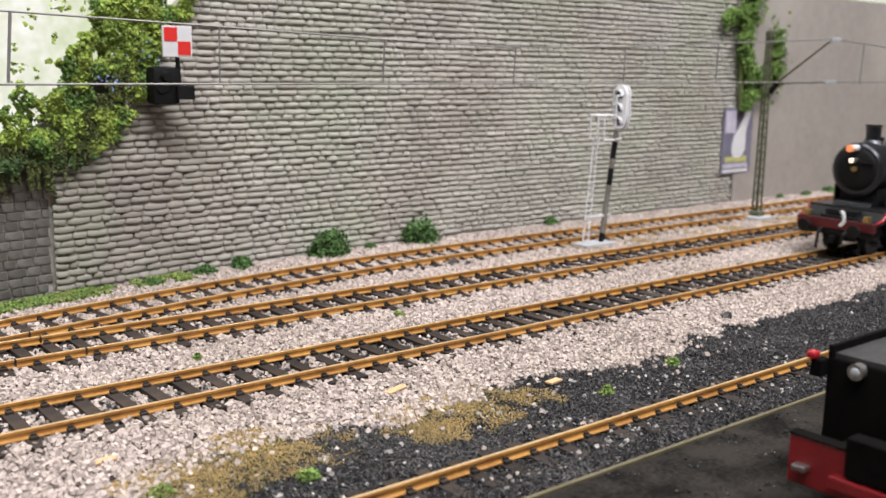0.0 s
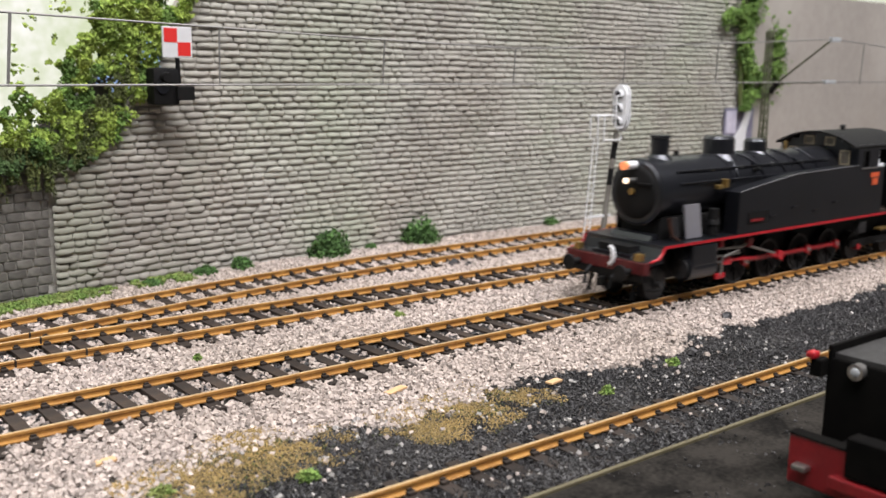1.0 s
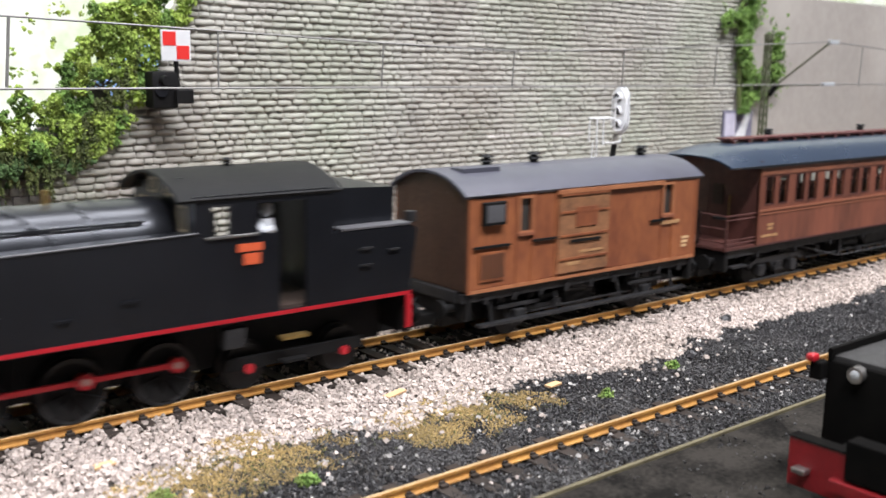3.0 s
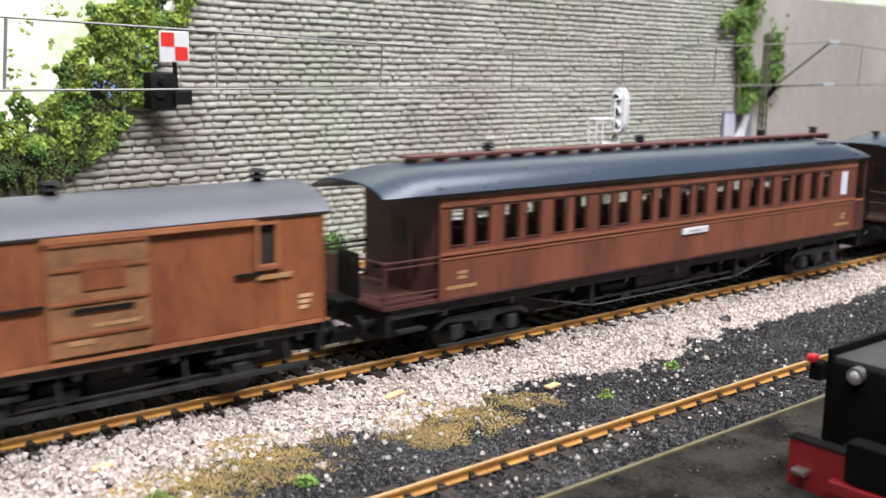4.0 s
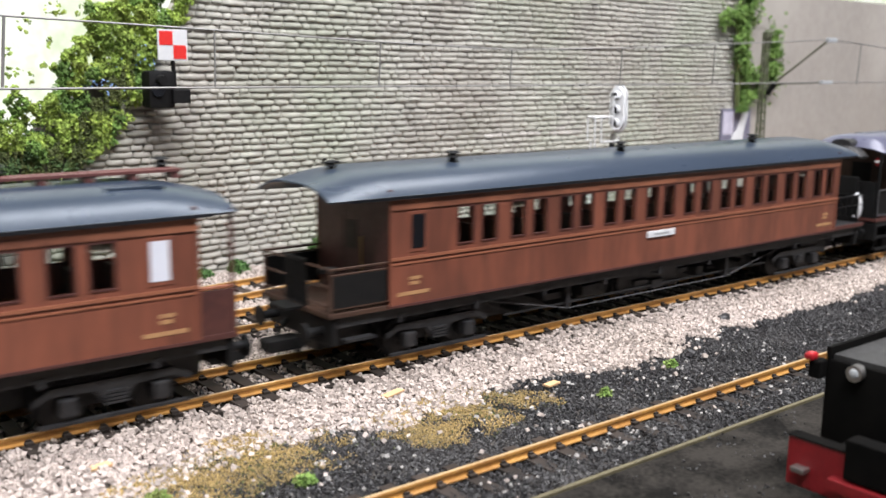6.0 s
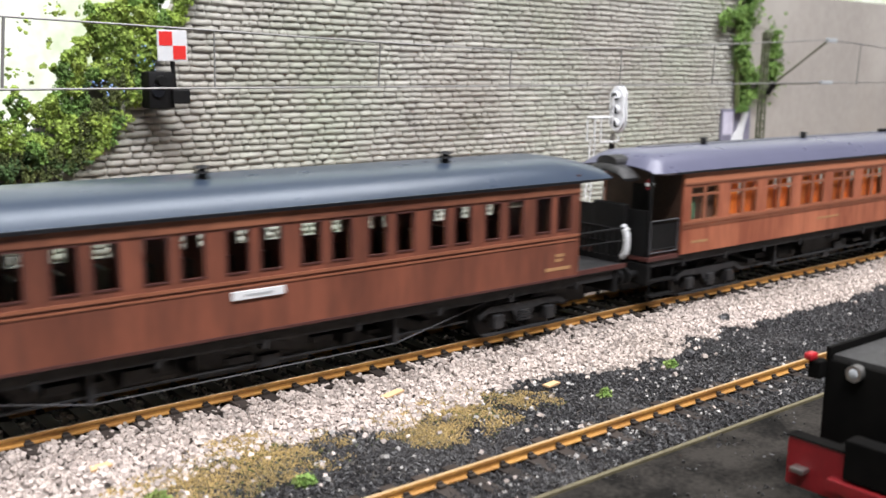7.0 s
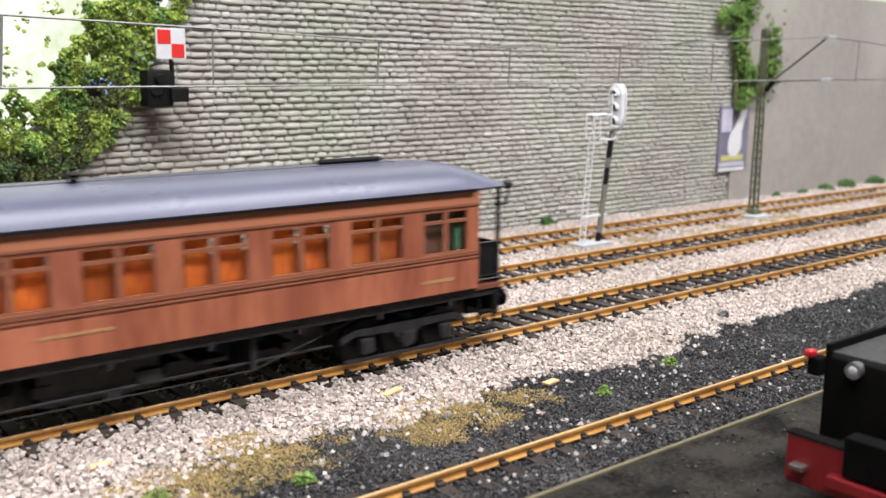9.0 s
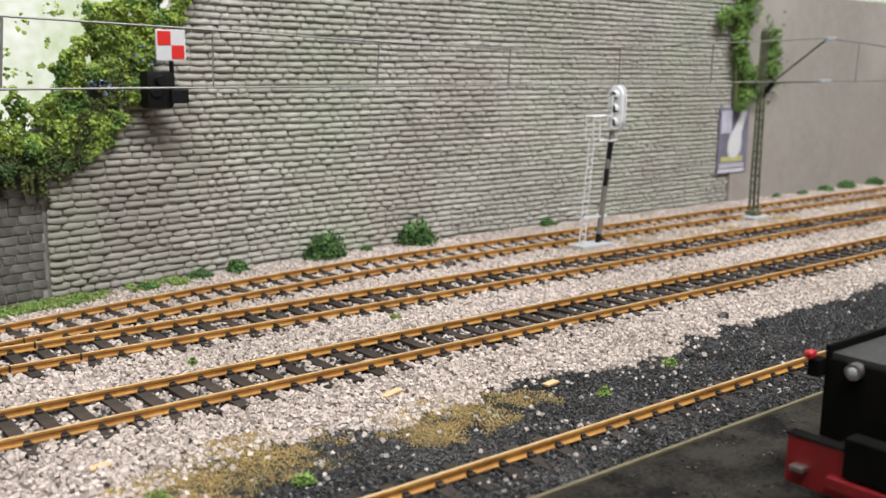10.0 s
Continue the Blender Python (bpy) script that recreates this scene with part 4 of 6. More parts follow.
def catenary_mast():
    ob = thing("catenary_mast", "grey-green lattice catenary mast on a concrete foot", "mast", at=(430, 283, -3))
    part("foot", box(B(), -8, 6, -7, 7, 0, 2.2, 0.3), GREY, ob, "light grey concrete foot")
    part("tuft", box(B(), -3, 3, -3, 3, 2.1, 4.4, 0.5), MASTGREEN, ob)
    for sx in (-1, 1):
        for sy in (-1, 1):
            part("upright", loft(B(), [[(sx * w + a, sy * w * 0.8 + b, z) for a, b in ((-0.38, -0.38), (0.38, -0.38), (0.38, 0.38), (-0.38, 0.38))] for z, w in ((2, 1.7), (92, 1.1))]), MASTGREEN, ob)
    for i in range(22):
        z0 = 4 + i * 4
        w = 1.9 - 0.7 * z0 / 92
        for y in (-w * 0.8, w * 0.8):
            s = 1 if i % 2 else -1
            part("lattice_bar", rod(B(), [(-w * s, y, z0), (w * s, y, z0 + 4)], 0.28, 5), MASTGREEN, ob)
    part("cap", box(B(), -1.7, 1.7, -1.5, 1.5, 90, 93, 0.3), MASTGREEN, ob)
    arm = B()
    rod(arm, [(1, -2, 66), (-2, -34, 88.5)], 0.5)
    rod(arm, [(1, -2, 68), (-4, -34, 69.4)], 0.4)
    part("arm", arm, MASTGREEN, ob, "slanting bracket arm")
    part("insulator", rod(B(), [(1, -2, 63.5), (0.5, -6, 68.5)], 1.3, 10), MATTBLACK, ob, "dark insulator")
    part("clamp", box(B(), -6, 3, -35, -33, 68.6, 70.2, 0.3), GREY, ob)
    part("clamp", box(B(), -3, 4, -35, -33, 87.6, 89.6, 0.3), GREY, ob)

    w = thing("catenary_wire", "thin grey contact wire with messenger and droppers", "overhead wire")
    y = T2 - 0.3
    part("contact_wire", tube(B(), [(-400, y, 65), (60, y, 65), (230, y, 65.4), (345, y, 65.8), (426, y, 66.5), (520, y, 66.3), (900, y, 66)], 0.33), WIREGREY, w)
    pts = [(-400, y, 84), (-160, y, 88), (10, y, 83.2), (68, y, 82), (121.5, y, 80.4), (176, y, 78.6), (230, y, 77.3), (286, y, 79), (342.5, y, 81.7), (429.5, y, 85.8), (457, y, 84.5), (560, y, 79), (900, y, 84)]
    part("messenger_wire", tube(B(), pts, 0.3), WIREGREY, w)
    for xt, xb, zt in ((68.2, 66.8, 82), (121.6, 121.4, 80.4), (176.1, 175.5, 78.6), (230.3, 229.5, 77.3), (286, 285.3, 79), (342.5, 342, 81.7), (457, 456, 84.5), (512, 511, 81.6)):
        part("dropper", rod(B(), [(xb, y, 65.4), (xt, y, zt)], 0.28 if xt > 100 else 0.4), WIREGREY, w)


def poster():
    y = 326.0
    ob = thing("poster", "violet poster with a white lamp bulb picture", "poster", at=(458, y, 14))
    part("sheet", box(B(), 0, 27, 0, 0.7, 0, 36.5), POSTERBLUE, ob)
    o = B()
    prof = [(10, 9.5), (14, 8.5), (18, 9.5), (20.5, 13), (21, 17), (20.5, 22), (22.5, 29), (24.5, 34), (23, 35.5), (19.5, 35), (17.5, 31), (14.5, 25.5), (10.5, 21.5), (8.6, 17), (8.4, 12.5)]
    extrude(o, prof, -0.25, 0.1, "y")
    part("bulb_picture", o, WHITE, ob, "white bulb shape")
    part("corner_print", box(B(), 1.5, 11, -0.2, 0.1, 22.5, 35), POSTERLILAC, ob, "pale lilac corner")
    for i in range(7):
        part("yellow_bar", box(B(), 3 + i * 2.9, 5.2 + i * 2.9, -0.2, 0.1, 6.4, 9.6 - 0.3 * (i % 2)), POSTERYELLOW, ob, "pale yellow bar")
    part("lilac_bar", box(B(), 1.5, 24, -0.2, 0.1, 3.2, 5.6), POSTERLILAC, ob, "pale lilac bar")
    part("white_bar", box(B(), 1, 24.5, -0.2, 0.1, 0.7, 2.4), WHITE, ob, "white bar")


def parked_tender():
    """Standing on the front road, only its end shows; its shade is put into its black and red."""
    ob = thing("parked_tender", "black parked tender end with red buffer beam", "locomotive", at=(153, T5, 0))
    body = part("body", box(B(), 0, 110, -16.5, 16.6, 7, 23.5, 0.5), SHADEBLACK, ob, "black tank body", smooth=True)
    rim = B()
    for b in ((0, 110, 15.8, 16.6, 23.3, 25.6), (0, 110, -16.5, -15.7, 23.3, 25.6), (109, 110, -16, 16, 23.3, 25.6)):
        box(rim, *b, 0.15)
    part("rim", rim, SHADEBLACK, body)
    part("deck", box(B(), 0.8, 109, -15.6, 15.7, 23.4, 24.3), TANKTOP, body, "dusty black tank top")
    lamp = part("lamp", cyl(B(), (-1.4, 10.8, 22.4), (0.4, 10.8, 22.4), 1.4, n=20), STEEL, ob, "round chrome lamp", smooth=True)
    part("lens", ball(B(), (-1.4, 10.8, 22.4), 0.85, 0.4, 1, 1), GREY, lamp)
    tail = part("tail_lamp", box(B(), -3.2, -1.0, 17.3, 18.9, 23.3, 24.6, 0.5), RED, ob, "small red lamp")
    part("bracket", box(B(), -2.4, 0.4, 16.3, 18.4, 20.2, 23.3, 0.3), SHADEBLACK, tail)
    beam = part("buffer_beam", box(B(), -10.5, -8, -16.2, 16.2, 4.0, 12.3, 0.3), DEEPRED, ob, "red buffer beam")
    part("cover_plate", box(B(), -11.6, -8, -8, 5.8, 8.4, 15, 0.3), SHADEBLACK, beam, "black cover plate")
    part("beam_edge", box(B(), -10.7, -7.8, -16.4, 16.4, 12.3, 12.6, 0.1), SHADEBLACK, beam, "shaded black upper edge")
    part("lower_bar", box(B(), -12.3, -10.3, -16, 8.0, 6.0, 8.0, 0.2), DEEPRED, beam, "red lower bar")
    part("hook", box(B(), -12.4, -10.3, 12, 14.5, 7.0, 7.9, 0.2), STEEL, beam, "dull grey hook")
    part("headstock", box(B(), -8, 4, -11.5, 11.5, 3.5, 10.4, 0.3), SHADEBLACK, ob)
    for x in (18, 50, 85):
        for s in (-1, 1):
            part("wheel", cyl(B(), (x, s * 7.4, 5.6), (x, s * 9.6, 5.6), 5.6, n=24), CHASSIS, ob)


def debris():
    for x, y, a, l in ((59.1, 172.9, 0.1, 4.2), (126.6, 173.9, 0.3, 6.5), (160.7, 157, 0.15, 4.4)):
        o = part("wood_chip", box(B(), -l / 2, l / 2, -1.0, 1.0, -0.25, 0.25, 0.08), PLANK, at=(x, y, -1.95))
        o.rotation_euler[2] = a
        tagged(o, "flat yellowish wood chip on the ballast", "wood chip")
    for x, y, r, s in ((247.5, 170.5, 2.0, 1), (229, 278, 2.4, 2), (233, 275, 1.6, 3), (208, 153, 1.4, 4)):
        g = grains("coal_lump", np.array([(x, y, -2.0), (x + r * 0.7, y + 0.5, -2.2), (x - r * 0.6, y - 0.4, -2.2)]), np.array([r * 1.2, r, r * 0.9]), ASH, seed=40 + s)
        tagged(g, "small black coal lump on the stones", "coal lump")


# ---- rolling stock: each stands with its origin at train mark 0, x along the track, y from the track's centre ----
MOVERS, WHEELS = [], []
DRIVER, CRANK = 6.80, 4.35  # the driving wheels' radius, and how far their cranks are turned


def arch(w, z_eave, z_top, n=16, power=3.0):
    """Points of a roof's upper curve, from -w to w."""
    return [(w * u, z_eave + (z_top - z_eave) * (1 - abs(u) ** power)) for u in np.sin(np.linspace(-math.pi / 2, math.pi / 2, n))]


def roof_piece(x0, x1, w, z_eave, z_top, thick=0.7, end=0.0, low_end=(0.86, 0.25), power=3.0, start=None):
    up = arch(w, z_eave, z_top, power=power)
    low = [(y * 0.97, z - thick) for y, z in reversed(up)]
    bm = B()
    if end:
        def sec(x, f, d):
            return [(x, y * f, z_eave + (z - z_eave) * d) for y, z in up] + [(x, y * f, z_eave + (z - z_eave) * d) for y, z in low]
        steps = [(0, low_end[0], low_end[1]), (0.25, 1 - (1 - low_end[0]) * 0.45, 1 - (1 - low_end[1]) * 0.6), (0.6, 1 - (1 - low_end[0]) * 0.1, 1 - (1 - low_end[1]) * 0.22), (1, 1, 1)]
        e0 = end if start is None else start
        loft(bm, [sec(x0 + e0 * a, f, d) for a, f, d in steps] + [sec(x1 - end * a, f, d) for a, f, d in reversed(steps)])
    else:
        extrude(bm, up + low, x0, x1)
    return bm


def wheelset(parent, x, r, spokes=False, material=None, face=9.2):
    """An axle with two wheels that turns on its thing."""
    bm = cyl(B(), (0, -7.5, 0), (0, 7.5, 0), 0.9, n=8)
    for s in (-1, 1):
        cyl(bm, (0, s * 7.3, 0), (0, s * 9.0, 0), r, n=28)
        cyl(bm, (0, s * 6.9, 0), (0, s * 7.4, 0), r + 0.7, n=28)
    ax = part("wheelset", bm, material or CHASSIS, parent, at=(x, 0, r), smooth=True)
    for s in (-1, 1):
        rim = B()
        for i in range(28):
            a, b = 2 * math.pi * i / 28, 2 * math.pi * (i + 1) / 28
            q = [[(rr * math.cos(t), yy, rr * math.sin(t)) for t in (a, b)] for rr, yy in ((r * 0.86, s * face), (r, s * face))]
            rim.faces.new([rim.verts.new(p) for p in (q[0][0], q[0][1], q[1][1], q[1][0])])
        part("tyre", rim, CHASSIS, ax)
        if spokes:
            sp = cyl(B(), (0, s * 8.9, 0), (0, s * 9.6, 0), 1.3, n=12)
            for i in range(10):
                a = 2 * math.pi * i / 10
                rod(sp, [(0, s * 9.15, 0), (r * 0.9 * math.cos(a), s * 9.15, r * 0.9 * math.sin(a))], 0.3, 5)
            part("spokes", sp, MATTBLACK, ax)
        else:
            part("hub", cyl(B(), (0, s * 9, 0), (0, s * (11.8 if spokes is None else 9.8), 0), 1.1, n=12), (CHASSIS if x < -200 else RED) if spokes is None else CHASSIS, ax)
    WHEELS.append((ax, x, r))
    return ax


def bogie(parent, x, half=11, wheels=(-8.6, 8.6), r=4.9):
    b = part("bogie", box(B(), x - half - 2, x + half + 2, -6.6, 6.6, 2.4, 9.6, 0.3), CHASSIS, parent)
    for s in (-1, 1):
        fr = B()
        y0, y1 = (-13.2, -11.6) if s < 0 else (11.6, 13.2)
        extrude(fr, [(x - half - 3.5, 6.2), (x - half, 7.8), (x - 4, 7.4), (x - 2, 4.2), (x + 2, 4.2), (x + 4, 7.4), (x + half, 7.8), (x + half + 3.5, 6.2), (x + half + 3.5, 7.5), (x + half, 9.4), (x - half, 9.4), (x - half - 3.5, 7.5)], y0, y1, "y")
        frame_part = part("side_frame", fr, CHASSIS, b)
        for wx in wheels:
            part("axle_box", box(B(), x + wx - 1.7, x + wx + 1.7, s * 11, s * 14.2, 3.3, 7.0, 0.4), CHASSIS, frame_part)
        for i in (-1, 1):
            sp = B()
            for j in range(4):
                box(sp, x + i * 0.0 - 2.4 + j * 0.25, x + 2.4 - j * 0.25, s * 13.0, s * 14.0, 4.4 + j * 0.75 + (0 if i < 0 else 0.1), 4.9 + j * 0.75)
            if i < 0:
                part("leaf_spring", sp, CHASSIS, frame_part)
        box_ = box(B(), x - half - 3, x + half + 3, s * 13.2, s * 14.4, 1.9, 2.5)
        part("foot_board", box_, CHASSIS, b)
    for wx in wheels:
        wheelset(parent, x + wx, r)
    return b


def buffers(parent, x, d, z=10.5, material=None, hook=False):
    for s in (-1, 1):
        b = part("buffer", cyl(B(), (x, s * 10.5, z), (x + d * 4.6, s * 10.5, z), 1.1, n=12), material or MATTBLACK, parent, smooth=True)
        part("buffer_head", cyl(B(), (x + d * 4.4, s * 10.5, z), (x + d * 5.2, s * 10.5, z), 2.5, n=20), MATTBLACK, b)
    # headstock and coupling are built broad and black to imitate the gap's shadow
    part("headstock", box(B(), x - d * 1.6, x, -15.2, 15.2, z - 3.0, z + 3.4, 0.2), MATTBLACK, parent)
    c = part("coupling", box(B(), x, x + d * (2.5 if hook else 9.5), -1.0 if hook else -2.6, 1.0 if hook else 2.6, z - 6.0, z - 3.2, 0.3), MATTBLACK, parent)
    for s in (-1, 1):
        part("brake_hose", rod(B(), [(x, s * 5.5, z - 0.5), (x + d * 2.5, s * 5.3, z - 2.5), (x + d * 3.2, s * 5, z - 6)], 0.6), MATTBLACK, c)


def window_wall(x0, x1, y, z0, z1, openings, t=0.9):
    """A wall along x with rectangular openings (xa, xb, za, zb) through it."""
    za, zb = min(o[2] for o in openings), max(o[3] for o in openings)
    xs = [x0] + [v for o in sorted(openings) for v in o[:2]] + [x1]
    return lattice(B(), xs, [z0, za, zb, z1], [(2 * i + 1, 1) for i in range(len(openings))], y, y + t)


def bars(parent, x, z, w, h, y, material, n=1, name="lettering_bar"):
    for i in range(n):
        part(name, box(B(), x, x + w * (1 - 0.15 * i), y - 0.08, y + 0.1, z - i * h * 1.6, z - i * h * 1.6 + h), material, parent)


def platform(ob, x_in, d, floor_z, dark, solid):
    """An open end platform, d = -1 or 1 outwards."""
    x1 = x_in + d * 16.5
    a, b = min(x_in, x1), max(x_in, x1)
    p = part("platform", box(B(), a, b, -15.8, 15.8, floor_z - 1.2, floor_z, 0.2), dark, ob, "open end platform")
    for s in (-1, 1):
        y = s * 15.3
        if solid:
            part("side_panel", box(B(), a + 0.4, b - 0.4, y - 0.25, y + 0.25, floor_z + 0.8, floor_z + 8.6, 0.1), MATTBLACK, p, "black side panel")
        for h, r in ((10.3, 0.32), (8.9, 0.26), (2.2, 0.26), (1.0, 0.3)):
            part("hand_rail", rod(B(), [(a, y, floor_z + h), (b, y, floor_z + h)], r), dark, p)
        part("rail_post", cyl(B(), (x1 - d * 0.6, y, floor_z), (x1 - d * 0.6, y, floor_z + 10.4), 0.4, n=8), dark, p)
        if s > 0 and not solid:
            part("end_rail", box(B(), x1 - d * 0.9, x1 - d * 0.3, min(s * 5, y), max(s * 5, y), floor_z, floor_z + 9.5), dark, p)
        else:
            for h in (10.3, 6.0, 1.5):
                part("end_bar", rod(B(), [(x1 - d * 0.6, s * 5, floor_z + h), (x1 - d * 0.6, y, floor_z + h)], 0.28), dark, p)
    part("gangway_plate", box(B(), min(x1, x1 + d * 5), max(x1, x1 + d * 5), -4, 4, floor_z - 0.6, floor_z), MATTBLACK, p)
    gate_bm = B()
    ys = [v for c in np.linspace(-4.5, 4.5, 7) for v in (c - 0.28, c + 0.28)]
    lattice(gate_bm, ys, (floor_z, floor_z + 0.6, floor_z + 10.5, floor_z + 11.3), [(2 * i + 1, 1) for i in range(6)], -0.3, 0.3)
    for v in gate_bm.verts:
        v.co = (x1 - d * 0.5 + v.co.y, v.co.x, v.co.z)
    bmesh.ops.recalc_face_normals(gate_bm, faces=gate_bm.faces)
    part("gate", gate_bm, MATTBLACK, p)
    part("brake_wheel", cyl(B(), (x1 - d * 2.5, -11, floor_z + 9), (x1 - d * 2.5, -11, floor_z + 9.8), 2.2, n=16), MATTBLACK, p)
    for y in (-15, 15):
        part("step", box(B(), x_in + d * 4, x_in + d * 12, y - 1.2, y + 1.2, 8.2, 8.8), CHASSIS, p)


def underframe(ob, x0, x1, z_top, truss=True):
    u = part("underframe", box(B(), x0, x1, -12, 12, z_top - 3.0, z_top, 0.2), CHASSIS, ob, "black underframe")
    part("sole_bar", box(B(), x0, x1, -14.8, -13.6, z_top - 2.6, z_top - 0.2), CHASSIS, u)
    part("sole_bar", box(B(), x0, x1, 13.6, 14.8, z_top - 2.6, z_top - 0.2), CHASSIS, u)
    L = x1 - x0
    if truss:
        for s in (-1, 1):
            part("truss_rod", rod(B(), [(x0 + L * 0.2, s * 13, z_top - 2.6), (x0 + L * 0.34, s * 13, 4.8), (x0 + L * 0.66, s * 13, 4.8), (x0 + L * 0.8, s * 13, z_top - 2.6)], 0.15), CHASSIS if z_top > 15 else GREYLEDGE, u, "thin truss rod")
        for f in (0.34, 0.66):
            part("queen_post", box(B(), x0 + L * f - 0.6, x0 + L * f + 0.6, -13.2, 13.2, 4.6, z_top - 2.8), CHASSIS, u)
    # dark keel added to hide the lit ground, in place of shade underneath
    part("shade_filler", box(B(), x0 + 2, x1 - 2, -3.4, 3.4, 3.4, z_top - 2.9, 0.3), CHASSIS, u)
    part("battery_box", box(B(), x0 + L * 0.44, x0 + L * 0.56, -11, 11, 4.8, z_top - 2.8, 0.4), CHASSIS, u)
    # dark boxes: brake gear, and filler for the black shade below the frame
    rnd = random.Random(int(x0) + 5)
    for k in range(14):
        a = x0 + L * (0.27 + 0.033 * k)
        low = rnd.uniform(4.2, 8.0)
        part("brake_gear_and_shade", box(B(), a, a + rnd.uniform(2.0, 6.5), -rnd.uniform(9, 12.5), -4, low, low + rnd.uniform(0.8, 3.2), 0.2), CHASSIS, u)
    part("brake_shaft", rod(B(), [(x0 + L * 0.24, -11.8, 6.0), (x0 + L * 0.76, -11.8, 6.4)], 0.35), CHASSIS, u)
    part("air_tank", cyl(B(), (x0 + L * 0.37, -8, 8), (x0 + L * 0.42, -8, 8), 2.6, n=16), CHASSIS, u)
    for i in range(9):
        part("bracket", box(B(), x0 + L * (0.08 + 0.105 * i), x0 + L * (0.08 + 0.105 * i) + 1.0, -15.2, -12, z_top - 3.8, z_top - 1.8), CHASSIS, u)
    return u


def ventilator(ob, x, z, y=0, s=1.0):
    bm = cyl(B(), (x, y, z), (x, y, z + 2.6 * s), 1.25 * s, 1.0 * s, n=12)
    for i in range(2):
        cyl(bm, (x, y, z + (1.4 + 1.1 * i) * s), (x, y, z + (1.9 + 1.1 * i) * s), 1.9 * s, 1.4 * s, n=12)
    part("ventilator", bm, MATTBLACK, ob, "black roof ventilator")


def brown_coach(name_label, x0, x1, flip, catwalk):
    ob = thing("passenger_coach", name_label, "railway coach", "coaches of the train")
    L = x1 - x0
    zf, zt, yb = 14.6, 41.2, -16.1
    px = (lambda a: x0 + a) if not flip else (lambda a: x1 - a)
    wins = []
    for i in range(10):
        for d in (3.5, 11.4):
            a = px(d + i * 17.95)
            wins.append((min(a, a + (4.9 if not flip else -4.9)), max(a, a + (4.9 if not flip else -4.9)), 28.4, 37.4))
    a = px(L - 10.9)
    odd = (min(a, a + (5.0 if not flip else -5.0)), max(a, a + (5.0 if not flip else -5.0)), 28.0, 37.3)
    for y, s in ((yb, 1), (-yb - 0.9, -1)):
        side = part("side_wall", window_wall(x0, x1, y, zf, zt, wins + [odd]), TEAK, ob, "reddish-brown panelled side")
        yo = y - 0.3 if s > 0 else y + 0.9
        part("waist_beading", box(B(), x0, x1, yo, yo + 0.3, 26.0, 26.7), TRIM, side, "light brown beading")
        part("waist_beading", box(B(), x0, x1, yo + (0.1 if s > 0 else 0), yo + (0.3 if s > 0 else 0.2), 24.9, 25.3), TRIM, side, "light brown beading")
        part("fascia", box(B(), x0, x1, yo, yo + 0.3, 38.1, 41.1), TEAKBAND, side, "streaked brown fascia")
        part("lower_edge", box(B(), x0, x1, yo + 0.05, yo + 0.3, 14.5, 15.1), TEAKDARK, side)
        for w in (4, 11):
            part("corner_post", box(B(), x0 if w == 4 else x1 - 0.9, x0 + 0.9 if w == 4 else x1, yo + 0.1, yo + 0.3, 15, 38.2), TEAK, side)
    fr = B()
    w_, h_ = 4.9, 9.0
    lattice(fr, (-0.35, 0, w_, w_ + 0.35), (-0.35, 0, h_, h_ + 0.35), [(1, 1)], -0.2, 0.5)
    fr = finish("window_frame", fr, TEAKDARK)
    pn = finish("pane", box(B(), 0, w_, 0.25, 0.4, 0, h_), PANE)
    bl = finish("blind", box(B(), 0.1, w_ - 0.1, 0.55, 0.7, h_ - 1.6, h_ - 0.1), BLINDCLOTH)
    rnd = random.Random(int(x0))
    for y in (yb, -yb - 0.9):
        for w in wins:
            f = part("window", fr, None, ob, at=(w[0], y, w[2]))
            p = part("pane", pn, None, f)
            p.visible_shadow = False
            if rnd.random() < 0.25:
                part("blind", bl, None, f)
    dr = part("lavatory_window", box(B(), odd[0] - 0.3, odd[1] + 0.3, yb - 0.15, yb + 0.6, 27.6, 37.6, 0.15), TEAK, ob)
    part("pane", box(B(), odd[0] + 0.5, odd[1] - 0.5, yb - 0.25, yb, 28.6, 36.8), OPAL if not flip else BLACK, dr, "white frosted pane" if not flip else "")
    for x, d in ((x0, 1), (x1, -1)):
        a, b = min(x, x + d * 0.9), max(x, x + d * 0.9)
        end = B()
        box(end, a, b, -15.9, -3.5, zf, 43)
        box(end, a, b, 3.5, 15.9, zf, 43)
        box(end, a, b, -3.5, 3.5, 36, 46)
        e = part("end_wall", end, TEAKDARK, ob, "dark brown end wall")
        part("end_door", box(B(), a + 0.1, b - 0.1, -3.4, 3.4, zf, 36), TEAKDARK, e)
        part("end_handrail", rod(B(), [(a - 0.5 if d > 0 else b + 0.5, -5, zf + 4), (a - 0.5 if d > 0 else b + 0.5, -5, zf + 16)], 0.22), BRASS, e)
        part("door_window", box(B(), a - 0.1 if d > 0 else b - 0.1, a + 0.1 if d > 0 else b + 0.1, -2.2, 2.2, 27, 34), INTERIOR, e)
    part("floor_deck", box(B(), x0 + 0.9, x1 - 0.9, -15.1, 15.1, zf, zf + 0.8), INTERIOR, ob)
    seats = B()
    for i in range(20):
        a = x0 + 8 + i * (L - 16) / 19
        box(seats, a - 0.5, a + 0.5, 5, 14.5, zf + 0.8, zf + 13)
    part("seat_rows", seats, INTERIOR, ob)
    r = part("roof", roof_piece(x0 - 16.8, x1 + (12.5 if flip else 8.5), 17.0, 41.4, 47.6, 0.8, end=17, low_end=(0.97, 0.5)), ROOF, ob, "slate-blue curved roof", smooth=True)
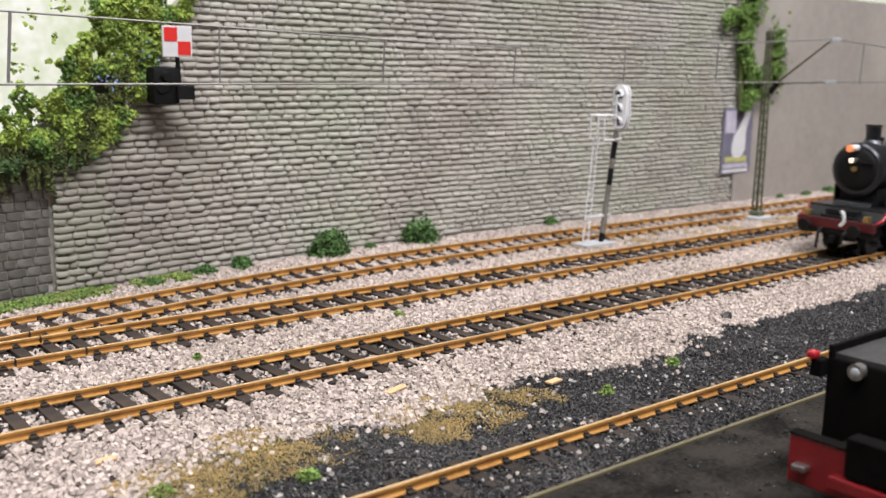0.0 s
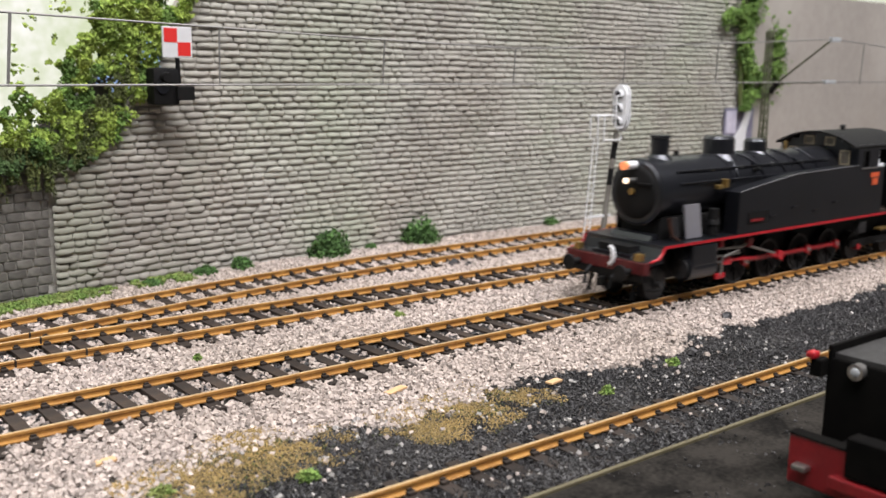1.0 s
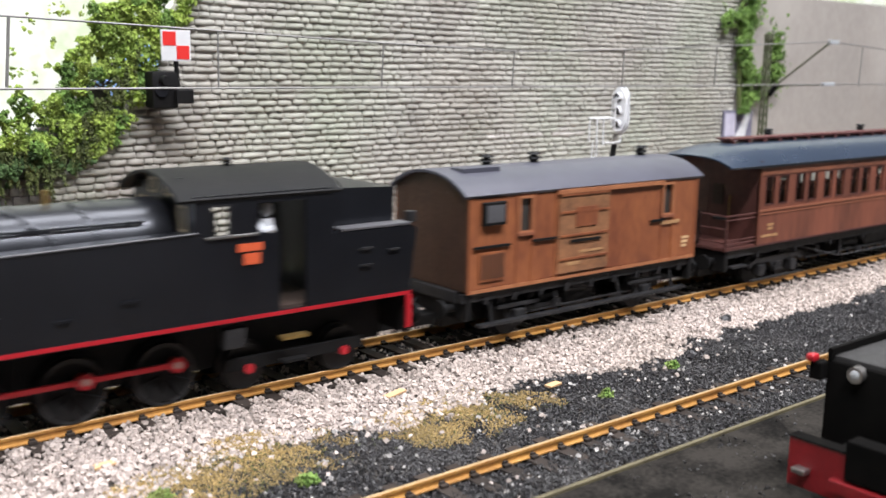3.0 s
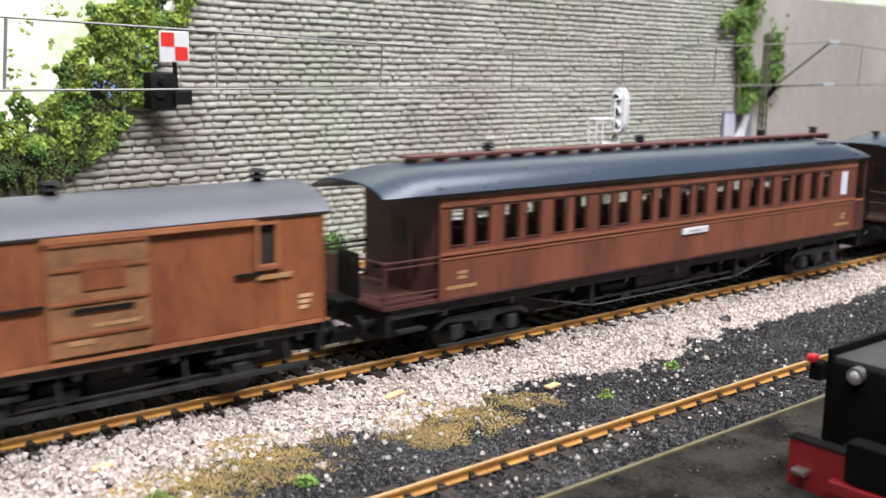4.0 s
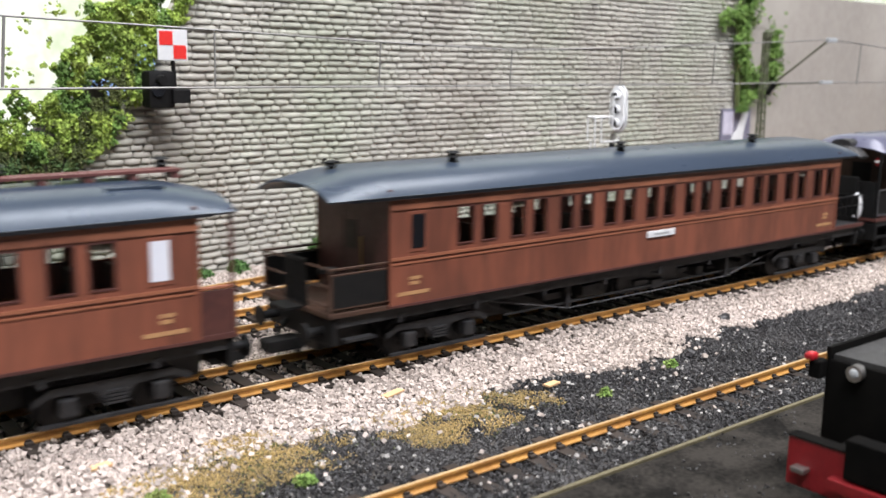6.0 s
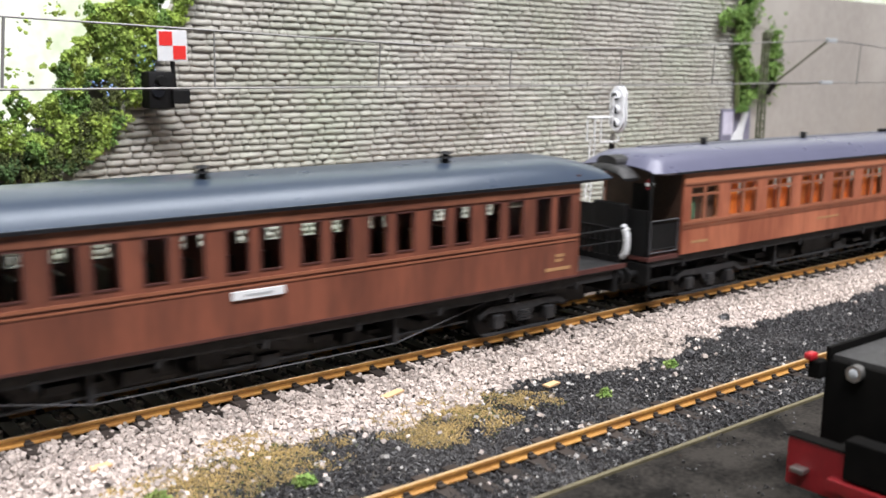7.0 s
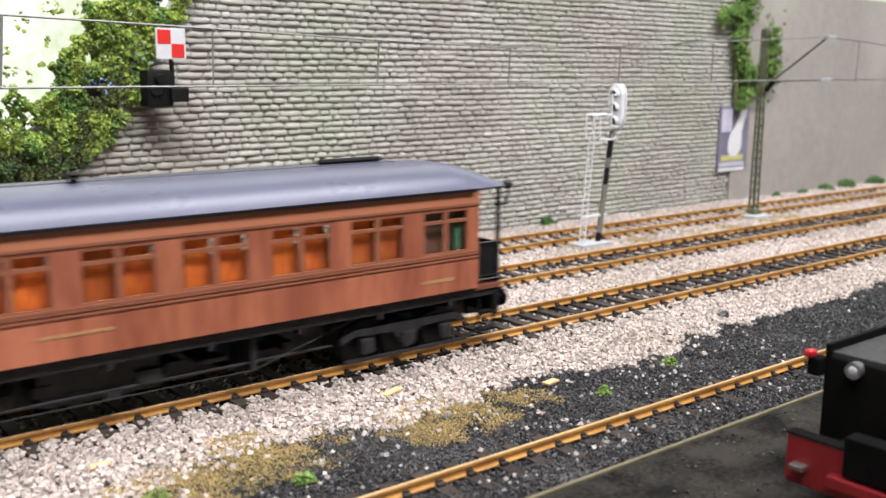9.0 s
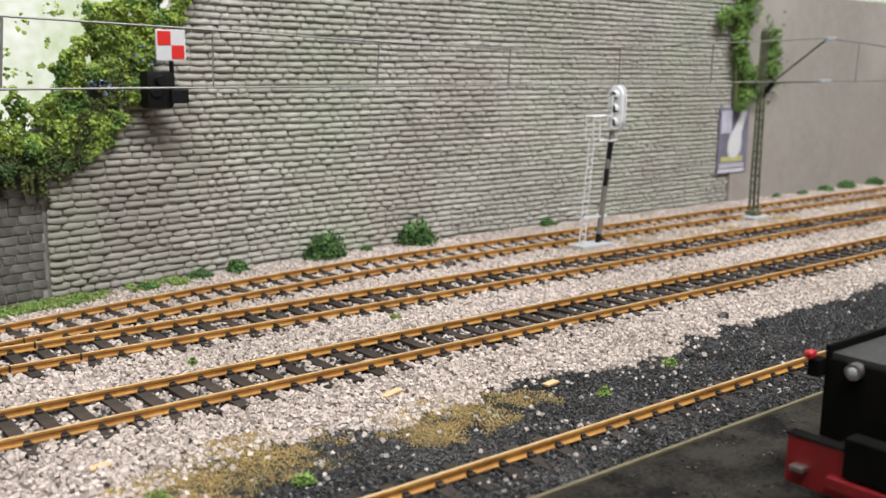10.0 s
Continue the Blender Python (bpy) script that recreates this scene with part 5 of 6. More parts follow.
    part("gutter", box(B(), x0 - 11, x1 + 3, -17.2, -16.6, 40.8, 41.5), BLACK, r)
    if catwalk:
        bm = B()
        for y in (-2.6, -0.7, 1.2):
            box(bm, x0 + 1, x1 + 3, y, y + 1.6, 48.8, 49.4)
        part("walkway", bm, CATWALK, r, "red-brown roof walkway planks")
        for i in range(22):
            a = x0 + 3 + i * (L - 2) / 21
            part("walkway_bracket", box(B(), a, a + 1.6, -2.4, 2.4, 47.4, 48.8), CATWALK, r)
        vs = (32, 96, 162, 196)
        part("hatch", box(B(), x1 - 16, x1 - 4, -9.5, -5.5, 46.1, 47.0, 0.2), ROOF, r)
    else:
        vs = (28, 93, 160)
        part("lamp_fitting", box(B(), x0 - 8.0, x0 - 3.5, -0.8, 0.8, 48.2, 48.8, 0.2), MATTBLACK, r)
        ventilator(r, x0 - 5.8, 46.6, 0, 0.8)
    for v in vs:
        ventilator(r, x0 + v, 47.2 if not catwalk else 48.6, -5 if not catwalk else 3.2, 1.0)
    platform(ob, x0, -1, 15.4, VANEND if flip else TEAKDARK, flip)
    far_end = 20.5 if flip else 8.5
    p2 = part("end_platform", box(B(), x1, x1 + far_end, -15.8, 15.8, 14.2, 15.6, 0.2), CHASSIS if flip else TEAKDARK, ob, "dark open end platform")
    if flip:
        part("platform_edge", box(B(), x1, x1 + far_end, -16.0, -15.5, 14.6, 15.9), TEAKDARK, p2)
        ys = [v for c in np.linspace(-13.2, 13.2, 12) for v in (c - 0.5, c + 0.5)]
        gate2 = lattice(B(), ys, (15.6, 17.4, 20.6, 21.6, 24.9, 25.8), [(2 * i + 1, j) for i in range(11) for j in (1, 3)], -0.3, 0.3)
        for v in gate2.verts:
            v.co = (x1 + far_end - 0.7 + v.co.y, v.co.x, v.co.z)
        bmesh.ops.recalc_face_normals(gate2, faces=gate2.faces)
        part("gate", gate2, MATTBLACK, p2, "black mesh gate")
        for s in (-1, 1):
            part("hand_rail", rod(B(), [(x1, s * 15, 26.2), (x1 + far_end, s * 15, 26.2)], 0.28), MATTBLACK, p2)
            part("hand_rail", rod(B(), [(x1, s * 15, 22.6), (x1 + far_end, s * 15, 22.6)], 0.2), MATTBLACK, p2)
    for s in (-1, 1) if not flip else ():
        part("side_panel", box(B(), x1, x1 + 8.3, s * 15.3 - 0.4, s * 15.3 + 0.4, 15.4, 25.0, 0.1), TEAKDARK, p2)
        part("hand_rail", rod(B(), [(x1, s * 15.3, 25.5), (x1 + 8.3, s * 15.3, 25.5)], 0.4), TRIM, p2)
        part("pillar", cyl(B(), (x1 + 7.6, s * 15.3, 15), (x1 + 7.6, s * 15.3, 42), 0.5, n=8), TEAKDARK, p2)
    part("gangway_plate", box(B(), x1 + far_end, x1 + far_end + 4, -4, 4, 14.8, 15.4), MATTBLACK, p2)
    underframe(ob, x0 - 15, x1 + (19 if flip else 7.5), 14.2)
    bogie(ob, x0 + 17.5, 12.5, (-9.5, 9.5))
    bogie(ob, x1 - 17.5, 12.5, (-9.5, 9.5))
    buffers(ob, x0 - 15.5, -1)
    buffers(ob, x1 + (18 if flip else 8), 1)
    m = x0 + L * (0.485 if not flip else 0.47)
    d = part("destination_board", box(B(), m, m + 12.6, yb - 0.5, yb, 22.4, 24.3, 0.1), WHITE, ob, "white destination board")
    bars(d, m + 3, 23.1, 6.5, 0.5, yb - 0.5, GREY)
    bars(ob, x0 + 2.5, 17.2, 9.5, 0.9, yb - 0.02, GOLD)
    bars(ob, x0 + 6, 20.9, 3.4, 0.8, yb - 0.02, GOLD, 2)
    bars(ob, x1 - 12.5, 17.2, 9.5, 0.9, yb - 0.02, GOLD)
    bars(ob, x1 - 9, 20.9, 3.4, 0.8, yb - 0.02, GOLD, 2)
    MOVERS.append(ob)
    return ob


def orange_coach(x0, x1):
    ob = thing("passenger_coach", "orange-brown varnished saloon coach with lilac-grey roof", "railway coach", "coaches of the train")
    L = x1 - x0
    yb, zf, zt = -16.1, 15.6, 41.0
    n, pitch = 9, (L - 6.5) / 9 + 0.2
    groups = []
    for i in range(n):
        a = x0 + 3.6 + i * (L - 7.2 - 14.2) / (n - 1)
        w = 14.2 if i in (0, n - 1) else 15.2
        groups.append((a - (w - 14.2) / 2, w))
    wins = [(a, a + w, 25.6, 36.4) for a, w in groups]
    for y, s in ((yb, 1), (-yb - 0.9, -1)):
        side = part("side_wall", window_wall(x0, x1, y, zf, zt, wins), ORANGEWOOD, ob, "orange-brown varnished side")
        yo = y - 0.25 if s > 0 else y + 0.9
        for z in (23.6, 24.5):
            part("waist_beading", box(B(), x0, x1, yo, yo + 0.25, z, z + 0.4), TRIM, side, "light beading")
        part("cornice", box(B(), x0, x1, yo, yo + 0.25, 37.0, 37.6), TRIM, side)
        part("fascia", box(B(), x0, x1, yo + 0.08, yo + 0.25, 37.6, 40.9), FASCIA, side, "lighter orange-brown fascia")
        part("window_sill", box(B(), x0, x1, yo, yo + 0.25, 25.0, 25.5), TRIM, side)
        for i, (a, w) in enumerate(groups):
            f = B()
            lattice(f, (0, 0.4, w / 2 - 0.7, w / 2 + 0.7, w - 0.4, w), (0, 0.4, 7.6, 8.4, 10.4, 10.8), [(1, 1), (3, 1), (1, 3), (3, 3)], 0.05, 0.7)
            wo = part("window", f, TRIM, ob, at=(a, y, 25.6))
            p = part("pane", box(B(), 0.3, w - 0.3, 0.3, 0.45, 0.3, 10.5), GREENPANE if i in (0, n - 1) else PANE, wo)
            p.visible_shadow = False
            if i in (0, n - 1) and s > 0:
                part("inner_panel", box(B(), -0.4, w + 0.4, 2.2, 2.6, -3, 11.4), PANELLING, wo, "reddish panelling behind the pane")
                gc = w - 4.4 if i else 0.6
                part("curtain", box(B(), gc + 0.6, gc + 2.8, 1.0, 1.5, 0.4, 7.6, 0.15), GREENCLOTH, wo, "narrow green curtain")
            elif i not in (0, n - 1):
                for c0 in (0.4, w / 2 + 0.6):
                    cw = w / 2 - 1.0
                    bm = B()
                    k = 7
                    loft(bm, [[(c0 + cw * j / k, (1.6 + 0.35 * (j % 2)) * 1, 0.2), (c0 + cw * j / k, (2.0 + 0.35 * (j % 2)), 0.2), (c0 + cw * j / k, (2.0 + 0.35 * (j % 2)), 10.6), (c0 + cw * j / k, (1.6 + 0.35 * (j % 2)), 10.6)] for j in range(k + 1)])
                    if s > 0:
                        part("curtain", bm, CURTAIN, wo, "bright orange curtain")
                    else:
                        bm.free()
    for x, d in ((x0, 1), (x1, -1)):
        a, b = min(x, x + d * 0.9), max(x, x + d * 0.9)
        e = part("end_wall", box(B(), a, b, -15.2, 15.2, zf, 42.5), VANEND, ob, "dark end wall")
        part("end_door", box(B(), a - 0.15, b + 0.15, -4, 4, zf, 36), MATTBLACK, e)
    part("floor_deck", box(B(), x0 + 0.9, x1 - 0.9, -15, 15, zf, zf + 0.8), INTERIOR, ob)
    part("ceiling_light", box(B(), x0 + 20, x1 - 20, -1.5, 1.5, 40.4, 40.9), COACHLIGHT, ob, "lit warm ceiling strip")
    r = part("roof", roof_piece(x0 - 13.6, x1 + 9.0, 16.9, 41.2, 47.2, 0.7, end=15, low_end=(0.93, 0.3), start=6.0), LILACROOF, ob, "lilac-grey roof with rounded ends", smooth=True)
    part("platform_canopy", roof_piece(x0 - 19.5, x0 - 12.4, 9.5, 39.6, 43.4, 0.9, end=1.5, low_end=(0.93, 0.55)), CHASSIS, r, "dark canopy over the end platform", smooth=True)
    part("roof_ridge", box(B(), x0 + 2, x1 - 14, 0.5, 5.0, 46.6, 47.45, 0.3), VANROOF, r, "greyish roof ridge")
    part("gutter", box(B(), x0 - 4, x1 - 2, -17.1, -16.5, 40.6, 41.3), BLACK, r)
    vent = B()
    extrude(vent, [(-4 * math.cos(t), 44.0 + 1.8 * math.sin(t)) for t in np.linspace(0, math.pi, 8)] + [(4, 42.5), (-4, 42.5)], x0 - 17.5, x0 - 11)
    part("roof_vent", vent, CHASSIS, r, "dark canopy ventilator")
    for v in (30, 90):
        ventilator(r, x0 + v, 47, 0, 0.8)
    pipe = B()
    rod(pipe, [(x1 - 36, 2, 48.1), (x1 - 18, 2, 48.1)], 0.65, 8)
    part("exhaust_pipe", pipe, MATTBLACK, r)
    u = underframe(ob, x0 - 14, x1 + 8, 15.4)
    for x, d in ((x0, -1), (x1, 1)):
        depth = 14.5 if d < 0 else 8.5
        a, b = min(x, x + d * depth), max(x, x + d * depth)
        p = part("platform", box(B(), a, b, -15.4, 15.4, 14.6, 16.0, 0.2), TEAKDARK if d < 0 else TEAK, ob, "brown wooden platform")
        for s in (-1, 1):
            part("pillar", cyl(B(), (x + d * (depth - 0.8), s * 14.6, 16), (x + d * (depth - 0.8), s * 14.6, 41.2), 0.55, n=8), MATTBLACK, p)
            rails = B()
            for z in (18, 26.5):
                rod(rails, [(a, s * 14.8, z), (b, s * 14.8, z)], 0.3)
            part("rail_edge", rod(B(), [(a + 0.8, s * 15.1, 17.2), (a + 0.8, s * 15.1, 26.9), (b - 0.8, s * 15.1, 26.9), (b - 0.8, s * 15.1, 17.2), (a + 0.8, s * 15.1, 17.2)], 0.2), GREYLEDGE, p, "grey railing edge")
            box(rails, a + 1, b - 1, s * 14.5 - 0.2, s * 14.5 + 0.2, 18, 26)
            part("railing", rails, MATTBLACK, p, "black side railing")
            st = B()
            for z in (3.4, 8):
                box(st, a + 2, b - 1, s * 14 - 1.2, s * 14 + 1.2, z, z + 0.6)
            rod(st, [(a + 2.2, s * 14, 3.6), (a + 2.2, s * 14, 14.6)], 0.35)
            rod(st, [(b - 1.2, s * 14, 3.6), (b - 1.2, s * 14, 14.6)], 0.35)
            part("steps", st, MATTBLACK, p)
        xe = x + d * depth
        part("end_panel", box(B(), min(xe, xe - d * 0.8), max(xe, xe - d * 0.8), -14, 14, 16, 30 if d < 0 else 26.5), MATTBLACK, p, "black end railing panel")
    xe = x0 - 14.5
    gang = B()
    box(gang, xe - 2.4, xe, -7.5, 5.5, 14, 31.5, 0.5)
    part("gangway", gang, MATTBLACK, ob, "black concertina gangway")
    hose = B()
    rod(hose, [(xe - 4, -8.5 - 1.8 * math.sin(t), 20.5 - 4.6 * math.cos(t)) for t in np.linspace(0, math.pi, 9)], 1.0, 8)
    part("gangway_hose", hose, WHITE, ob, "white hose loop")
    hose = B()
    rod(hose, [(x1 + 10.2, -8.5 - 1.6 * math.sin(t), 17.0 - 3.6 * math.cos(t)) for t in np.linspace(0, math.pi, 9)], 0.9, 8)
    part("brake_hose", hose, WHITE, ob, "white hose loop")
    part("hose_pipe", rod(B(), [(x1 + 8.2, -8.5, 20.6), (x1 + 10.2, -8.5, 20.6)], 0.6, 8), MATTBLACK, ob)
    part("tail_disc", box(B(), x0 - 13.6, x0 - 12.8, -14.6, -12.6, 36.2, 39.4, 0.2), DEEPRED, ob, "small red and white tail disc")
    part("disc_band", box(B(), x0 - 13.8, x0 - 12.7, -14.7, -12.5, 37.4, 38.3), WHITE, ob)
    tail = B()
    rod(tail, [(x1 + 8, -13, 36), (x1 + 12, -13, 36), (x1 + 12.5, -13, 39.5)], 0.35)
    ball(tail, (x1 + 12.5, -13, 41), 1.3)
    part("tail_lamp", tail, CHASSIS, ob, "bracketed tail lamp")
    bogie(ob, x0 + 19, 13.5, (-10.5, 0, 10.5), 4.7)
    bogie(ob, x1 - 20.5, 15.5, (-12, 0, 12), 4.9)
    buffers(ob, x0 - 14.5, -1)
    buffers(ob, x1 + 8, 1)
    bars(ob, x0 + 5, 18.6, 8, 0.8, yb - 0.02, GOLD)
    bars(ob, x1 - 18, 18.6, 10, 0.8, yb - 0.02, GOLD)
    bars(ob, x0 + 76, 20, 15, 0.6, yb - 0.02, GOLD)
    MOVERS.append(ob)
    return ob


def brake_van(x0, x1):
    ob = thing("luggage_van", "weathered orange-brown wooden luggage van with grey roof", "railway van", "coaches of the train")
    L = x1 - x0
    yb, zf, zt = -15.6, 15.0, 40.2
    wins = [(x0 + 17.5, x0 + 21.5, 29.5, 38.2), (x1 - 16.2, x1 - 12.2, 29.5, 38.2)]
    for y, s in ((yb, 1), (-yb - 0.9, -1)):
        side = part("side_wall", window_wall(x0, x1, y, zf, zt, wins), VANWOOD, ob, "weathered orange-brown plank side")
        yo = y - 0.22 if s > 0 else y + 0.9
        for a, b in ((x0 + 0.6, x0 + 16.6), (x0 + 22.4, x0 + 30.5), (x0 + 52, x1 - 17), (x1 - 11.4, x1 - 0.8)):
            part("panel", box(B(), a, b, yo + 0.1, yo + 0.25, zf + 0.8, 39.0, 0.05), VANWOOD, side)
        part("lower_beading", box(B(), x0, x1, yo - 0.1, yo + 0.25, zf - 0.3, zf + 0.6), VANTRIM, side, "paler bottom rail")
        if s > 0:
            for a in (x0, x0 + 16.2, x0 + 21.8, x0 + 30.6, x1 - 17.0, x1 - 11.8, x1 - 0.9):
                part("post", box(B(), a, a + 0.9, yo - 0.12, yo + 0.3, zf, 39.6), VANWOOD, side)
            door = part("sliding_door", box(B(), x0 + 31.5, x0 + 51.5, yo - 0.55, yo + 0.1, zf + 1.4, 38.6, 0.1), VANGREY, ob, "bleached sliding door")
            for z in (20, 26.5, 33, 37.8):
                part("door_rail", box(B(), x0 + 32, x0 + 51, yo - 0.85, yo - 0.5, z, z + 0.6), VANWOOD, door)
            part("door_rail", box(B(), x0 + 36, x0 + 48, yo - 0.95, yo - 0.5, 24.8, 25.6), MATTBLACK, door)
            part("chalk_board", box(B(), x0 + 38, x0 + 46.5, yo - 0.8, yo - 0.5, 29, 34.5), VANWOOD, door)
            bars(door, x0 + 35, 18.4, 5, 1.0, yo - 0.6, GOLD)
            bars(door, x0 + 40, 21.6, 9, 0.7, yo - 0.6, GOLD)
            part("door_track", box(B(), x0 + 31, x1 - 17, yo - 0.9, yo, 38.5, 39.6), VANTRIM, side)
            part("window_sill", box(B(), wins[0][0] - 1, wins[0][1] + 1, yo - 0.6, yo, 28.4, 29.2), TRIM, side)
            part("window_sill", box(B(), wins[1][0] - 1, wins[1][1] + 1, yo - 0.6, yo, 28.4, 29.2), TRIM, side)
            for wa, wb, za, zb in wins:
                part("window_surround", lattice(B(), (wa - 0.8, wa, wb, wb + 0.8), (za - 0.4, za, zb, zb + 0.7), [(1, 1)], yo - 0.35, yo + 0.1), VANTRIM, side, "paler window surround")
                part("inner_pane", box(B(), wa, wb, y + 0.5, y + 0.8, za, zb), DARKPANE, side)
            for k in range(5):
                part("grille_slat", box(B(), x0 + 4.2 + k * 1.6, x0 + 5.2 + k * 1.6, yo - 0.55, yo - 0.2, 18.2, 24.6), VANEND, side)
            part("lamp_box", box(B(), x0 + 4, x0 + 11.5, yo - 1.4, yo, 32.2, 38.2, 0.2), MATTBLACK, ob, "dark grey locker hatch")
            part("lamp_box_glass", box(B(), x0 + 4.8, x0 + 10.7, yo - 1.55, yo - 1.2, 33, 37.4), GREYLEDGE, ob)
            for a, b, z in ((x0 + 1.5, x0 + 14, 26.3), (x0 + 22, x0 + 31, 26.4), (x1 - 22, x1 - 16, 27.5)):
                part("bracket_strip", box(B(), a, b, yo - 0.6, yo, z, z + 0.6), MATTBLACK, side)
            part("hatch", box(B(), x0 + 3.5, x0 + 12, yo - 0.35, yo, 17.5, 25.2, 0.1), VANWOOD, side)
            part("brass_plate", box(B(), x1 - 17, x1 - 8.5, yo - 0.35, yo, 26.3, 27.3), GOLD, side)
            bars(side, x1 - 6.5, 21, 3.2, 0.8, yo, PLANK, 3)
    for x, d in ((x0, 1), (x1, -1)):
        a, b = min(x, x + d * 0.9), max(x, x + d * 0.9)
        end = B()
        extrude(end, [(-15.4, zf), (15.4, zf)] + [(y, z) for y, z in reversed(arch(15.4, 40.2, 44.6, power=2.4))], a, b)
        e = part("end_wall", end, VANEND, ob, "sooty brown planked end")
        for i in range(7):
            part("plank", box(B(), a - 0.12, b + 0.12, -15 + i * 4.3, -15 + i * 4.3 + 4.1, zf + 0.3, 40), VANEND, e)
    part("floor_deck", box(B(), x0 + 0.9, x1 - 0.9, -14.6, 14.6, zf, zf + 0.7), INTERIOR, ob)
    r = part("roof", roof_piece(x0 - 1.5, x1 + 2.0, 16.4, 40.0, 45.4, 0.7, power=2.4), VANROOF, ob, "purple-grey curved roof", smooth=True)
    for v in (20.5, 38.6, 85):
        ventilator(r, x0 + v, 44.8, 1.5, 1.15)
    part("roof_plate", box(B(), x0 + 5, x0 + 18, -7, -2, 44.3, 45.9, 0.2), VANROOF, r)
    u = underframe(ob, x0 - 1, x1 + 1, 14.9, truss=False)
    for x in (x0 + 20, x1 - 20):
        for s in (-1, 1):
            part("w_iron", extrude(B(), [(x - 7, 12.2), (x - 2, 3.2), (x + 2, 3.2), (x + 7, 12.2), (x + 5.6, 12.2), (x + 1.6, 5), (x - 1.6, 5), (x - 5.6, 12.2)], s * 12.2 - 0.4, s * 12.2 + 0.4, "y"), CHASSIS, u)
            part("leaf_spring", box(B(), x - 7.5, x + 7.5, s * 13 - 0.6, s * 13 + 0.6, 8.6, 9.8, 0.3), CHASSIS, u)
            part("axle_box", box(B(), x - 1.8, x + 1.8, s * 13.4 - 1, s * 13.4 + 1, 4.4, 8, 0.3), CHASSIS, u)
        wheelset(ob, x, 5.6)
    for s in (-1, 1):
        part("foot_board", box(B(), x0 + 4, x1 - 4, s * 15.4 - 1.1, s * 15.4 + 1.1, 5.4, 6.1), CHASSIS, u, "long black footboard")
        for f in (0.1, 0.36, 0.64, 0.9):
            part("foot_board_bracket", rod(B(), [(x0 + L * f, s * 15, 6), (x0 + L * f, s * 13.5, 13)], 0.35), CHASSIS, u)
    buffers(ob, x0, -1)
    buffers(ob, x1, 1)
    MOVERS.append(ob)
    return ob


def locomotive():
    ob = thing("steam_locomotive", "black side-tank steam locomotive with red running board", "locomotive", "train")
    # boiler and smokebox
    zc, rb = 33.4, 10.2
    bo = cyl(B(), (-212, 0, zc), (-112, 0, zc), rb, n=40)
    boiler = part("boiler", bo, BLACK, ob, "glossy black boiler", smooth=True)
    for x in (-196, -178, -160, -142, -126):
        part("boiler_band", cyl(B(), (x - 0.5, 0, zc), (x + 0.5, 0, zc), rb + 0.2, n=40), BLACK, boiler, smooth=True)
    sb = cyl(B(), (-214.5, 0, zc - 0.3), (-196, 0, zc - 0.3), rb + 0.4, n=40)
    cyl(sb, (-215.1, 0, zc - 0.3), (-214.4, 0, zc - 0.3), rb - 0.5, rb + 0.3, n=40)
    smoke = part("smokebox", sb, BLACK, ob, "black smokebox", smooth=True)
    part("smokebox_door", ball(B(), (-214.8, 0, zc - 0.3), 8.6, 0.2, 1, 1, 24), MATTBLACK, smoke, smooth=True)
    part("door_hinge", box(B(), -217.0, -215.4, -7, -1, 35.8, 36.4), MATTBLACK, smoke)
    part("door_wheel", cyl(B(), (-217.4, 0, zc), (-216.4, 0, zc), 1.1, n=14), BRASS, smoke)
    part("boiler_support", box(B(), -200, -182.6, -9, 9, 18, 25.5, 0.3), MATTBLACK, smoke)
    part("saddle", box(B(), -212, -199, -8, 8, 17, 26, 0.6), MATTBLACK, smoke)
    for x in (-188, -172, -154, -136, -120):
        part("rail_knob", ball(B(), (x, -8.6, 39.6), 0.6), STEEL, boiler)
    ch = cyl(B(), (-204.4, 0, 42.5), (-204.4, 0, 44.5), 4.4, 3.1, n=28)
    cyl(ch, (-204.4, 0, 44), (-204.4, 0, 49.6), 2.75, 3.0, n=28)
    cyl(ch, (-204.4, 0, 49.8), (-204.4, 0, 50.6), 3.2, n=28)
    part("chimney", ch, BLACK, ob, "short black chimney", smooth=True)
    for x, r, z, nm in ((-173.5, 5.3, 49.4, "steam_dome"), (-152.4, 3.9, 47.8, "sand_dome")):
        d = cyl(B(), (x, 0, 41.5), (x, 0, 43.6), r + 1.6, r, n=28)
        cyl(d, (x, 0, 43.4), (x, 0, z - 0.9), r, n=28)
        cyl(d, (x, 0, z - 0.9), (x, 0, z), r, r * 0.8, n=28)
        part(nm, d, BLACK, ob, "black flat-topped dome", smooth=True)
    part("whistle", cyl(B(), (-135, -1, 43), (-135, -1, 46.5), 0.6, n=8), BRASS, ob)
    part("safety_valve", cyl(B(), (-194, 1.5, 43), (-194, 1.5, 45), 0.9, n=10), MATTBLACK, ob)
    for z, y in ((39.8, -8.9), (36.2, -10.6)):
        part("boiler_pipe", rod(B(), [(-206, y, z), (-118, y, z)], 0.32, 6), BLACK, boiler)
    # pipes draped over the boiler from the domes to the tanks
    for s in (-1, 1):
        for xa, xb, r_ in ((-174, -176, 0.3), (-168, -160, 0.28), (-153, -147, 0.3), (-146, -134, 0.25), (-131, -127, 0.25)):
            part("feed_pipe", drape(B(), [(xa + (xb - xa) * u, s * (rb + r_) * math.cos(1.4 - 1.2 * u), zc + (rb + r_) * math.sin(1.4 - 1.2 * u)) for u in np.linspace(0, 1, 9)], r_), BLACK, boiler)
        part("clack_valve", cyl(B(), (-166, s * 9.6, 38.2), (-166, s * 11.6, 39.2), 0.9, 0.6, n=10), MATTBLACK, boiler)
